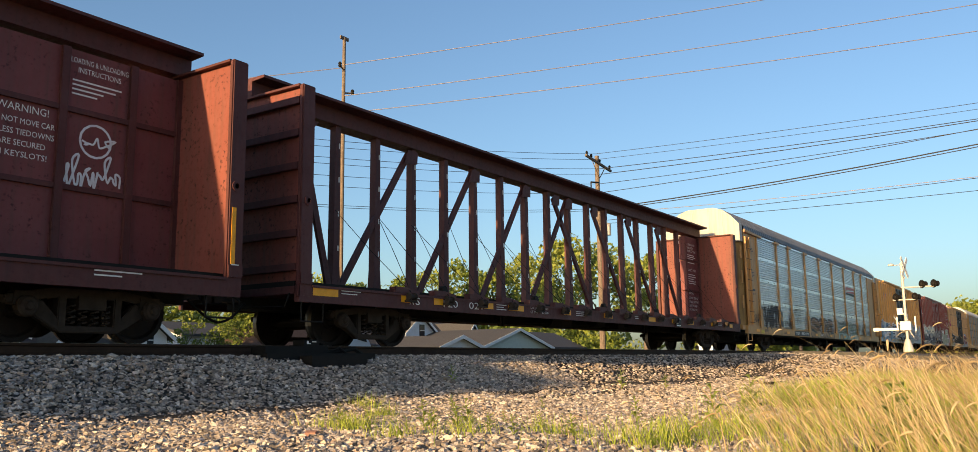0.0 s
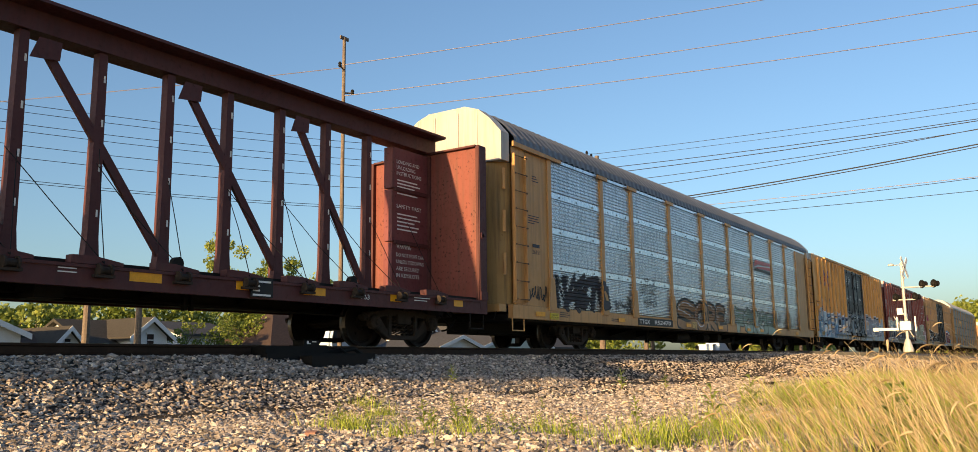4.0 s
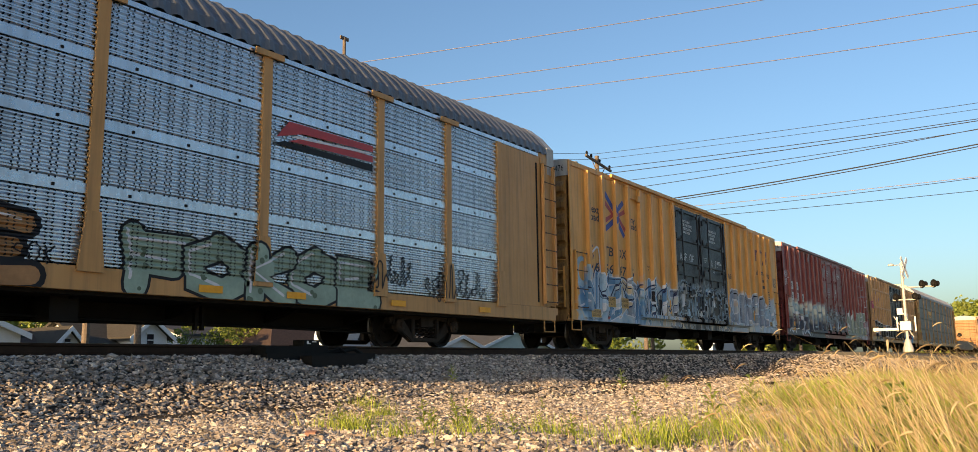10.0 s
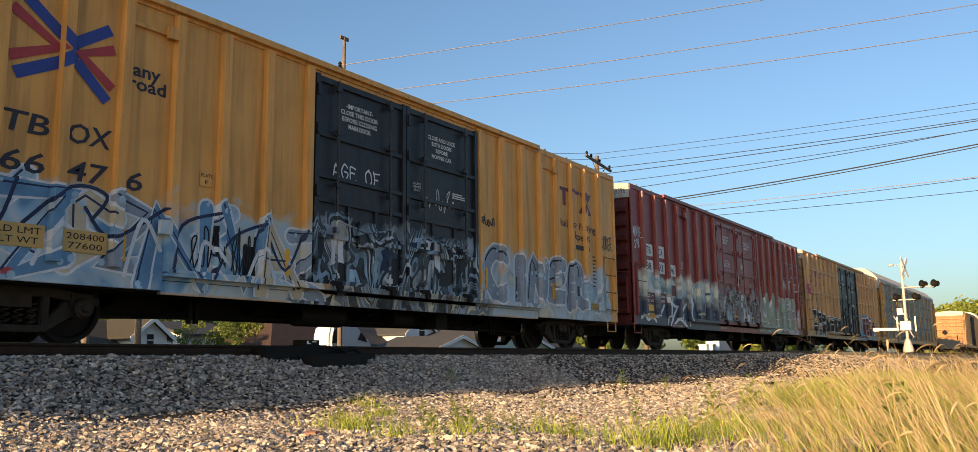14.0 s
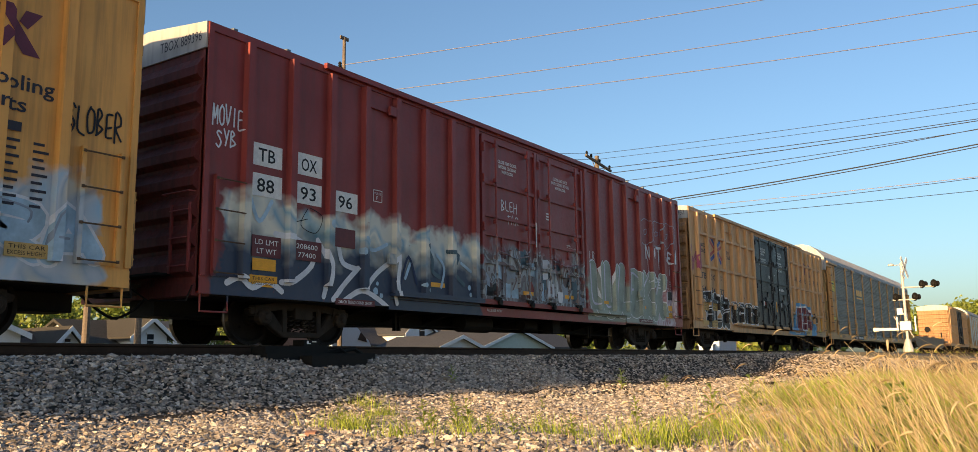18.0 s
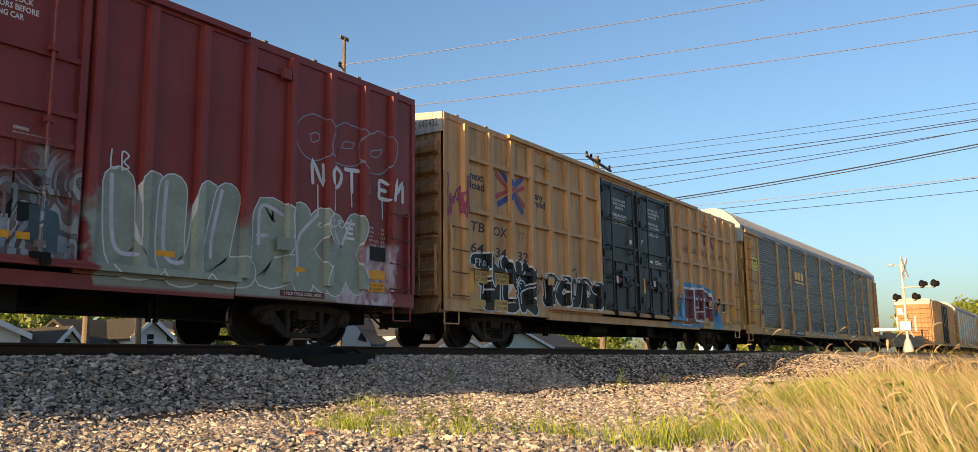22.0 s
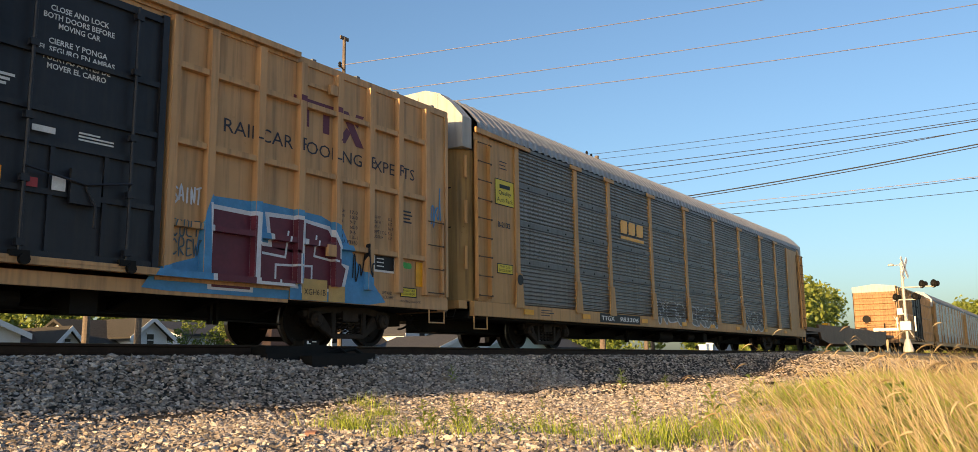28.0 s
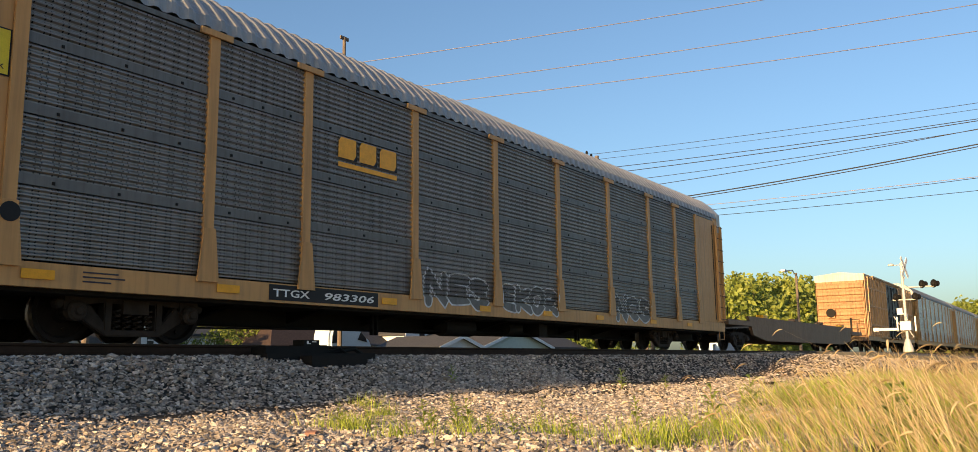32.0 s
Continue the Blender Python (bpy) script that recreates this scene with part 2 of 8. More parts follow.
M_LEAF_PALE = island("pale_tree_leaves", [(0.16, 0.21, 0.04), (0.26, 0.31, 0.06), (0.34, 0.37, 0.08), (0.12, 0.16, 0.03)], 0.6, 0.35)
M_BARK = plain("bark", (0.11, 0.085, 0.065), 0.9, 0.35, 6.0, relief=0.8)
M_POLE = plain("weathered_pole_wood", (0.15, 0.115, 0.09), 0.85, 0.35, 9.0, relief=0.5)
M_WIRE = plain("black_wire", (0.012, 0.012, 0.014), 0.6, 0.1, 3.0)
M_WIRE_PALE = plain("bare_aluminium_wire", (0.22, 0.19, 0.21), 0.6, 0.1, 3.0, 0.2)
M_SIDING = plain("white_siding", (0.70, 0.72, 0.74), 0.6, 0.06, 3.0)
M_SHINGLE = plain("brown_grey_shingles", (0.050, 0.045, 0.038), 0.9, 0.3, 8.0, relief=0.5)
M_SHINGLE_GREY = plain("grey_shingles", (0.060, 0.060, 0.065), 0.9, 0.3, 8.0, relief=0.5)
M_SHINGLE_RED = plain("red_brown_shingles", (0.058, 0.038, 0.032), 0.9, 0.3, 8.0, relief=0.5)
M_GLASS = plain("dark_window_glass", (0.02, 0.025, 0.03), 0.08, 0.1, 2.0, relief=0.0)
M_SILVER = plain("aluminium_paint", (0.52, 0.50, 0.47), 0.5, 0.12, 8.0, 0.2)
M_VAN = plain("white_vehicle_paint", (0.50, 0.60, 0.70), 0.25, 0.04, 3.0)
M_REDLENS = plain("dark_red_lens", (0.10, 0.006, 0.006), 0.15, 0.1, 8.0)
M_RUST_DIM = painted("purple_red_steel_panels", (0.15, 0.038, 0.040), rust=(0.035, 0.014, 0.012), wear=0.85, rough=0.6, streak=0.5)
M_ROOF_PALE = painted("pale_roof_sheet", (0.29, 0.29, 0.29), wear=0.15, rough=0.45, streak=0.3, metal=0.3)
# end paints: grime runs over side colours darkened for the shade between cars
M_GOLD_END = painted("shade_toned_grimy_ochre_end_paint", (0.34, 0.175, 0.06), wear=0.6, rough=0.6, streak=0.95, dirt=(0.03, 0.025, 0.02))
M_TAN_END = painted("shade_toned_grimy_tan_end_paint", (0.34, 0.18, 0.085), wear=0.6, rough=0.6, streak=0.95, dirt=(0.03, 0.025, 0.02))
M_MAROON_END = painted("shade_toned_grimy_maroon_end_paint", (0.12, 0.02, 0.018), wear=0.6, rough=0.6, streak=0.9, dirt=(0.02, 0.016, 0.014))
M_BUFF_END = painted("shade_toned_grimy_buff_end_paint", (0.33, 0.19, 0.065), wear=0.5, rough=0.55, streak=0.9, dirt=(0.05, 0.04, 0.025))
M_SPINE = painted("grey_brown_flatcar_paint", (0.22, 0.125, 0.07), wear=0.5, rough=0.6, streak=0.4)


def perforated(name, base, size=0.10):
    """Screen sheet with rows of round holes."""
    m = base.copy()
    m.name = name
    n, l = m.node_tree.nodes, m.node_tree.links
    p = n["Principled BSDF"]
    tc, sep = n.new("ShaderNodeTexCoord"), n.new("ShaderNodeSeparateXYZ")
    l.new(tc.outputs["Object"], sep.inputs[0])

    def m2(op, a, b=0.0):
        q = n.new("ShaderNodeMath")
        q.operation = op
        for k, v in enumerate((a, b)):
            if hasattr(v, "is_output"):
                l.new(v, q.inputs[k])
            else:
                q.inputs[k].default_value = v
        return q.outputs[0]

    u = m2("SUBTRACT", m2("FRACT", m2("MULTIPLY", sep.outputs[0], 1 / 0.080)), 0.5)
    v = m2("SUBTRACT", m2("FRACT", m2("MULTIPLY", sep.outputs[2], 1 / 0.046)), 0.5)
    hole = m2("LESS_THAN", m2("ADD", m2("MULTIPLY", m2("MULTIPLY", u, u), 3.0), m2("MULTIPLY", v, v)), size)
    # holes come in groups, two columns in three
    group = m2("LESS_THAN", m2("FRACT", m2("MULTIPLY", sep.outputs[0], 1 / 0.240)), 0.667)
    c = p.inputs["Base Color"].links[0].from_socket
    l.new(mixed(n, l, m2("MULTIPLY", hole, group), c, (0.012, 0.013, 0.016)), p.inputs["Base Color"])
    return m


M_SCREEN = perforated("perforated_galvanised_screen", M_GALV)
M_SCREEN_DULL = perforated("perforated_dull_screen", M_GALV_DULL, 0.055)
M_BAND_DULL = painted("dull_steel_bands", (0.135, 0.13, 0.125), rust=(0.10, 0.065, 0.045), wear=0.5, rough=0.5, streak=0.6, metal=0.4)
M_GRAF_CHALK = plain("chalk_white_spray", (0.62, 0.64, 0.64), 0.6, 0.35, 5.0)
M_SIDING_GREEN = plain("pale_green_siding", (0.48, 0.54, 0.48), 0.6, 0.06, 3.0)
M_BRICK = plain("reddish_stone", (0.30, 0.16, 0.12), 0.9, 0.25, 20.0, relief=0.5)
M_GRAF_PALE = plain("pale_blue_spray_haze", (0.40, 0.46, 0.48), 0.5, 0.2, 3.0)


def sprayed(name, base, zones):
    """Paint that carries sprayed pieces: each zone is (x0, x1, foot, top, scale, colours, seed), in the car's own metres."""
    m = base.copy()
    m.name = name
    n, l = m.node_tree.nodes, m.node_tree.links
    p = n["Principled BSDF"]
    tc, sep = n.new("ShaderNodeTexCoord"), n.new("ShaderNodeSeparateXYZ")
    l.new(tc.outputs["Object"], sep.inputs[0])
    colour = p.inputs["Base Color"].links[0].from_socket

    def math_node(op, a, b=None):
        q = n.new("ShaderNodeMath")
        q.operation = op
        for k, v in enumerate((a, b)):
            if v is None:
                continue
            if hasattr(v, "is_output"):
                l.new(v, q.inputs[k])
            else:
                q.inputs[k].default_value = v
        return q.outputs[0]

    for x0, x1, foot, top, scale, colours, seed_at, haze, ink, deep in zones:
        flat = n.new("ShaderNodeCombineXYZ")
        l.new(sep.outputs[0], flat.inputs[0])
        l.new(sep.outputs[2], flat.inputs[1])
        flat.inputs[2].default_value = seed_at
        edge = n.new("ShaderNodeTexNoise")
        edge.inputs["Scale"].default_value, edge.inputs["Detail"].default_value = 1.9, 3
        l.new(flat.outputs[0], edge.inputs["Vector"])
        wob = math_node("MULTIPLY", math_node("SUBTRACT", edge.outputs["Fac"], 0.5), 1.3)
        low = ramp(n, l, math_node("SUBTRACT", math_node("ADD", sep.outputs[2], wob), top), -0.16, 0.10, 1, 0)
        left = ramp(n, l, math_node("SUBTRACT", math_node("ADD", sep.outputs[0], wob), x0), -0.04, 0.06)
        right = ramp(n, l, math_node("SUBTRACT", math_node("ADD", sep.outputs[0], wob), x1), -0.06, 0.04, 1, 0)
        above = ramp(n, l, math_node("SUBTRACT", sep.outputs[2], foot), -0.03, 0.03)
        mask = math_node("MULTIPLY", math_node("MULTIPLY", low, left), math_node("MULTIPLY", right, above))
        mp = n.new("ShaderNodeMapping")
        mp.inputs["Rotation"].default_value, mp.inputs["Scale"].default_value = (0, 0, 0.45), (1.15, 0.75, 1)
        l.new(flat.outputs[0], mp.inputs["Vector"])
        swirl = n.new("ShaderNodeTexNoise")
        swirl.inputs["Scale"].default_value, swirl.inputs["Detail"].default_value, swirl.inputs["Distortion"].default_value = 1.05 * scale, 0.4, 1.4
        l.new(mp.outputs["Vector"], swirl.inputs["Vector"])
        level = ramp(n, l, swirl.outputs["Fac"], 0.28, 0.72, 0.0, 0.999)
        bands = n.new("ShaderNodeValToRGB")
        bands.color_ramp.interpolation = "CONSTANT" if ink else "LINEAR"
        while len(bands.color_ramp.elements) < len(colours):
            bands.color_ramp.elements.new(0.5)
        for k, c in enumerate(colours):
            bands.color_ramp.elements[k].position = k / len(colours)
            bands.color_ramp.elements[k].color = (*c, 1)
        l.new(level, bands.inputs["Fac"])
        step = math_node("FRACT", math_node("MULTIPLY", level, float(len(colours))))
        mist = noise_at(n, l, 2.2 * scale, 3)
        shade = mixed(n, l, ramp(n, l, mist, 0.42, 0.66, 0, 0.75), bands.outputs["Color"], haze)
        line = shade
        if ink:
            line = mixed(n, l, ramp(n, l, step, 0.05, 0.12, 0.75, 0), line, colours[0])
            line = mixed(n, l, ramp(n, l, step, 0.02, 0.05, ink, 0), line, INK)
        if deep is not None:
            line = mixed(n, l, ramp(n, l, math_node("ADD", sep.outputs[2], math_node("MULTIPLY", wob, 0.9)), foot + 0.80, foot + 1.30, 0.96, 0), line, deep)
        worn = ramp(n, l, noise_at(n, l, 6.0, 5), 0.66, 0.74, 1, 0.45)
        colour = mixed(n, l, math_node("MULTIPLY", mask, worn), colour, line)
    l.new(colour, p.inputs["Base Color"])
    return m


INK = (0.012, 0.012, 0.016)
WHT, PALEBLUE, MIDBLUE, NAVY = (0.64, 0.68, 0.72), (0.32, 0.50, 0.64), (0.10, 0.26, 0.44), (0.022, 0.040, 0.10)
CREAM, SLATE, TEAL = (0.62, 0.54, 0.40), (0.26, 0.34, 0.42), (0.07, 0.24, 0.30)
M_GOLD_D = sprayed("yellow_ochre_paint_with_sprayed_pieces", M_GOLD, [
    (0.35, 7.3, 0.70, 2.00, 0.9, [MIDBLUE, PALEBLUE, (0.5, 0.56, 0.6), PALEBLUE, CREAM, PALEBLUE, MIDBLUE], 1.0, (0.40, 0.46, 0.48), 0.0, None),
    (12.2, 18.6, 0.70, 2.10, 1.0, [SLATE, (0.5, 0.54, 0.58), PALEBLUE, (0.5, 0.54, 0.58), SLATE, CREAM], 4.0, (0.44, 0.48, 0.52), 0.0, None),
    (6.8, 12.5, 0.45, 1.25, 1.6, [INK, SLATE, (0.16, 0.18, 0.20), CREAM, INK, SLATE], 5.0, (0.14, 0.13, 0.12), 0.6, None)])
M_DOOR_D = sprayed("blue_black_door_with_sprayed_pieces", M_BLACKBLUE, [
    (7.0, 12.2, 0.7, 2.25, 1.25, [INK, (0.24, 0.36, 0.46), INK, (0.46, 0.52, 0.56), (0.03, 0.04, 0.05), (0.26, 0.38, 0.48), INK, (0.40, 0.40, 0.38)], 7.0, (0.07, 0.10, 0.13), 0.7, None)])
M_MAROON_E = sprayed("maroon_paint_with_sprayed_pieces", M_MAROON, [
    (0.35, 7.4, 0.62, 2.32, 0.8, [TEAL, (0.30, 0.44, 0.48), (0.56, 0.54, 0.44), (0.48, 0.52, 0.48), (0.70, 0.67, 0.56), (0.20, 0.36, 0.46), (0.58, 0.58, 0.52)], 2.0, (0.66, 0.64, 0.55), 0.0, (0.018, 0.034, 0.075)),
    (12.3, 17.4, 0.75, 2.05, 1.1, [(0.24, 0.28, 0.25), (0.28, 0.32, 0.29), (0.22, 0.26, 0.23)], 6.0, (0.26, 0.30, 0.27), 0.0, None),
    (16.9, 18.4, 0.72, 1.75, 2.0, [(0.50, 0.44, 0.50), (0.30, 0.10, 0.12), (0.5, 0.44, 0.5), (0.55, 0.5, 0.55)], 9.0, (0.42, 0.34, 0.38), 0.0, None)])
M_DOOR_E = sprayed("maroon_door_with_sprayed_pieces", M_MAROON, [
    (7.2, 12.2, 1.0, 2.25, 1.4, [(0.10, 0.05, 0.05), (0.24, 0.25, 0.26), (0.15, 0.10, 0.10), (0.34, 0.37, 0.39), (0.09, 0.07, 0.07), (0.24, 0.30, 0.35), (0.14, 0.08, 0.08)], 3.0, (0.20, 0.19, 0.20), 0.4, None)])
# ---- ground ----
def smooth_step(a, b, x):
    t = np.clip((x - a) / (b - a), 0, 1)
    return t * t * (3 - 2 * t)


def ground_z(x, y):
    """Height of the ground: a gravel apron that rises to the track bed, falling away behind it, level with the road at the crossing."""
    x, y = np.asarray(x, float), np.asarray(y, float)
    apron = np.interp(y, [-40, 0.0, 3.0, 8.2, 8.8, 10.0, 10.5, 13.7, 14.4, 17.5, 26, 60, 400], [-1.3, -1.12, -1.08, -0.99, -0.91, -0.39, -0.215, -0.215, -0.3, -1.2, -1.9, -2.3, -2.5])
    apron = apron + 0.035 * np.sin(x * 0.9 + y * 0.5) * smooth_step(10.2, 8.5, y) + 0.02 * np.sin(x * 2.3 - y * 1.7) * smooth_step(10.4, 9.5, y)
    near_road = smooth_step(27, 38, x) * smooth_step(75, 60, x)
    level = np.interp(y, [-40, -6, 3.0, 7, 10, 15, 22, 40, 400], [-1.4, -1.0, -0.62, -0.30, -0.12, -0.12, -0.5, -1.6, -2.4])
    return apron * (1 - near_road) + level * near_road


def ground_sheet():
    xs = np.unique(np.concatenate([np.array([-900, -500, -250, -120, -60, -40, -28]), np.arange(-20, 80, 0.6), np.array([85, 95, 110, 140, 200, 320, 500, 800, 1400, 2500])]))
    ys = np.unique(np.concatenate([np.array([-900, -400, -150, -60, -30, -18]), np.arange(-10, 30, 0.5), np.array([33, 38, 46, 60, 85, 120, 180, 280, 450, 800, 1400, 2500])]))
    gx, gy = np.meshgrid(xs, ys, indexing="ij")
    z = ground_z(gx, gy)
    v = np.stack([gx, gy, z], -1).reshape(-1, 3)
    ny = len(ys)
    f = [(i * ny + j, (i + 1) * ny + j, (i + 1) * ny + j + 1, i * ny + j + 1) for i in range(len(xs) - 1) for j in range(ny - 1)]
    m = bpy.data.meshes.new("ground")
    m.from_pydata(v.tolist(), [], f)
    m.materials.append(M_GRIT)
    m.materials.append(M_DIRT)
    m.materials.append(M_THATCH)
    mid = [(v[q[0]] + v[q[2]]) / 2 for q in f]
    # the pale thatch is spread far behind the camera, unseen, as a reflector
    m.polygons.foreach_set("material_index", [0 if (1.2 < c[1] < 15.5 and c[0] < 60) else 2 if (-160 < c[1] <= 1.2 and -130 < c[0] < 140) else 1 for c in mid])
    m.polygons.foreach_set("use_smooth", [True] * len(f))
    return tagged(new("ground", m), "grey gravel ground rising to the track bed", "ground", kind="structure")


ground_sheet()


def stone_mesh(count, rng, where, size, name, label):
    """Angular broken stones lying on the ground, joined."""
    base = np.array([(1, 0, 0), (0.2, 1, 0.1), (-1, 0.1, 0), (0, -1, -0.1), (0.1, 0.1, 0.85), (0.62, 0.72, 0.5), (-0.1, 0, -0.8), (-0.6, -0.7, 0.45)], float)
    faces = np.array([(0, 1, 5), (5, 1, 4), (0, 5, 4), (1, 2, 4), (2, 3, 7), (2, 7, 4), (7, 3, 4), (3, 0, 4), (1, 0, 6), (2, 1, 6), (3, 2, 6), (0, 3, 6)])
    p = where(count, rng)
    n = len(p)
    s = size * np.exp(np.clip(rng.normal(0, 0.30, (n, 1, 1)), -0.7, 0.5)) * (1 + rng.uniform(-0.35, 0.35, (n, 1, 3)))
    v = base[None] * (1 + rng.normal(0, 0.22, (n, len(base), 3))) * s
    q = rng.normal(0, 1, (n, 4))
    q[:, 1:3] *= 0.45
    q /= np.linalg.norm(q, axis=1, keepdims=True)
    w, x, y, z = q.T
    rot = np.stack([1 - 2 * (y * y + z * z), 2 * (x * y - z * w), 2 * (x * z + y * w), 2 * (x * y + z * w), 1 - 2 * (x * x + z * z), 2 * (y * z - x * w), 2 * (x * z - y * w), 2 * (y * z + x * w), 1 - 2 * (x * x + y * y)], -1).reshape(n, 3, 3)
    v = np.einsum("nij,nkj->nki", rot, v)
    v[..., 2] *= 0.72
    v += p[:, None, :]
    k = len(base)
    f = (faces[None] + (np.arange(n) * k)[:, None, None]).reshape(-1, 3)
    m = bpy.data.meshes.new(name)
    m.vertices.add(n * k)
    m.vertices.foreach_set("co", v.reshape(-1).astype(np.float32))
    m.loops.add(f.size)
    m.loops.foreach_set("vertex_index", f.reshape(-1).astype(np.int32))
    m.polygons.add(len(f))
    m.polygons.foreach_set("loop_start", np.arange(0, f.size, 3, dtype=np.int32))
    m.materials.append(M_STONE)
    m.update(calc_edges=True)
    m.shade_flat()
    return tagged(new(name, m), label, "gravel", kind="stuff")


def scatter(x0, x1, y0, y1, falloff=None):
    def where(count, rng):
        x, y = rng.uniform(x0, x1, count), rng.uniform(y0, y1, count)
        if falloff:
            keep = rng.uniform(0, 1, count) < falloff(x, y)
            x, y = x[keep], y[keep]
        z = ground_z(x, y) + rng.uniform(-0.016, 0.022, len(x))
        return np.stack([x, y, z], -1)
    return where


STONES = 1.0
seed = np.random.default_rng(5)
near_part = lambda x, y: np.where((0.828 * x + 0.56 * y > 6.0) & (x > y * 0.42), 1.0, 0.0)
stone_mesh(int(72000 * STONES), seed, scatter(3.0, 13.0, 1.5, 8.9, near_part), 0.027, "gravel", "loose grey broken stones of the gravel apron")
stone_mesh(int(30000 * STONES), seed, scatter(3.0, 17.0, 8.5, 10.95), 0.028, "gravel", "grey ballast stones on the shoulder of the track")
stone_mesh(int(36000 * STONES), seed, scatter(12.0, 37.5, 4.2, 10.95, lambda x, y: np.clip(1.6 - x / 30, 0.3, 1)), 0.034, "gravel", "grey ballast stones beside the track")
stone_mesh(int(9000 * STONES), seed, scatter(-2.0, 37.5, 10.8, 14.2), 0.04, "gravel", "dark ballast stones between the rails")


# ---- track ----
def rail_profile(y):
    return [(y - 0.07, -0.18), (y + 0.07, -0.18), (y + 0.07, -0.165), (y + 0.015, -0.14), (y + 0.012, -0.05), (y + 0.036, -0.036), (y + 0.036, -0.006), (y + 0.028, -0.001),
            (y - 0.028, -0.001), (y - 0.036, -0.006), (y - 0.036, -0.036), (y - 0.012, -0.05), (y - 0.015, -0.14), (y - 0.07, -0.165)]


for off, side in ((-0.7535, "near"), (0.7535, "far")):
    rail = thing("rail", "rust-brown steel rail with a polished head", "rail", group="rails of the track")
    part("rail_body", Shape().prism(rail_profile(TRACK_Y + off), -150, 420), M_RAIL, rail)
    part("rail_head", Shape().box(-150, TRACK_Y + off - 0.026, -0.003, 420, TRACK_Y + off + 0.026, 0.0), M_RAILTOP, rail, "polished running surface")
tie = Shape().box(-0.11, -1.3, -0.36, 0.11, 1.3, -0.185).mesh("tie", M_TIE)
for k in range(110):
    ob = new("tie", tie)
    ob.location = (-8 + 0.53 * k, TRACK_Y, 0)
    tagged(ob, "dark creosoted wooden sleeper under the rails", "sleeper", "sleepers of the track")


# ---- rolling stock ----
CARS, WHEELS = [], []


def wheelset_mesh(r):
    s = Shape()
    for side in (-1, 1):
        prof = [(0.09, -0.09), (0.12, -0.085), (0.15, -0.03), (r - 0.09, 0.0), (r - 0.06, -0.055), (r, -0.06), (r + 0.006, 0.03), (r + 0.028, 0.045), (r + 0.028, 0.07), (r - 0.05, 0.075), (r - 0.08, 0.02), (0.15, 0.01), (0.12, 0.06), (0.09, 0.065)]
        s.lathe([(a, 0.72 * side - b * side) for a, b in prof], (0, 0, 0), "y", 28)
        for k in range(3):
            a = 2.1 * k
            s.box(0.24 * math.cos(a) - 0.025, 0.74 * side - 0.02, 0.24 * math.sin(a) - 0.025, 0.24 * math.cos(a) + 0.025, 0.74 * side + 0.02, 0.24 * math.sin(a) + 0.025)
    s.rod((0, -1.05, 0), (0, 1.05, 0), 0.085, 10)
    m = s.mesh("wheelset", M_WHEEL)
    m.materials.append(M_TREAD)
    bright = [1 if math.hypot(q.center.x, q.center.z) > r - 0.012 else 0 for q in m.polygons]
    m.polygons.foreach_set("material_index", bright)
    return m


WHEELSET = {0.457: wheelset_mesh(0.457), 0.42: wheelset_mesh(0.42)}
TRUCK_PARTS = {}


def truck_meshes(r, base):
    half = base / 2
    frames = []
    for side in (-1, 1):
        y = 1.0 * side
        s = Shape()
        s.prism([(-half - 0.28, r + 0.13), (-half + 0.02, r + 0.20), (-0.52, r + 0.26), (0.52, r + 0.26), (half - 0.02, r + 0.20), (half + 0.28, r + 0.13), (half + 0.24, r + 0.03), (0.5, r + 0.13), (-0.5, r + 0.13), (-half - 0.24, r + 0.03)], y - 0.08, y + 0.08, "y")
        s.prism([(-half - 0.05, r - 0.02), (-half + 0.22, r + 0.10), (-0.36, r - 0.24), (0.36, r - 0.24), (half - 0.22, r + 0.10), (half + 0.05, r - 0.02), (0.42, r - 0.33), (-0.42, r - 0.33)], y - 0.07, y + 0.07, "y")
        for e in (-0.40, 0.40):
            s.box(e - 0.06, y - 0.082, r - 0.26, e + 0.06, y + 0.082, r + 0.2)
        m = s.mesh("side_frame", M_TRUCK)
        b = bmesh.new()
        b.from_mesh(m)
        bmesh.ops.bevel(b, geom=[e for e in b.edges if len(e.link_faces) == 2 and e.calc_face_angle(0) > 0.5], offset=0.016, segments=2, affect="EDGES", clamp_overlap=True)
        b.to_mesh(m)
        b.free()
        frames.append(m)
    spring = Shape().path([(0.055 * math.cos(a * 1.05), 0.065 * math.sin(a * 1.05), r - 0.25 + 0.0125 * a) for a in range(0, 25)], 0.014, 4).mesh("spring", M_TRUCK)
    cap = Shape().lathe([(0.14, 0.06), (0.14, -0.06), (0.11, -0.09), (0.07, -0.10), (0.05, -0.13)], (0, 0, 0), "y", 14).mesh("bearing_cap", M_TRUCK)
    adapter = Shape().prism([(-0.17, 0.02), (0.17, 0.02), (0.15, 0.19), (-0.15, 0.19)], -0.1, 0.1, "y").mesh("bearing_adapter", M_TRUCK)
    return frames, spring, cap, adapter


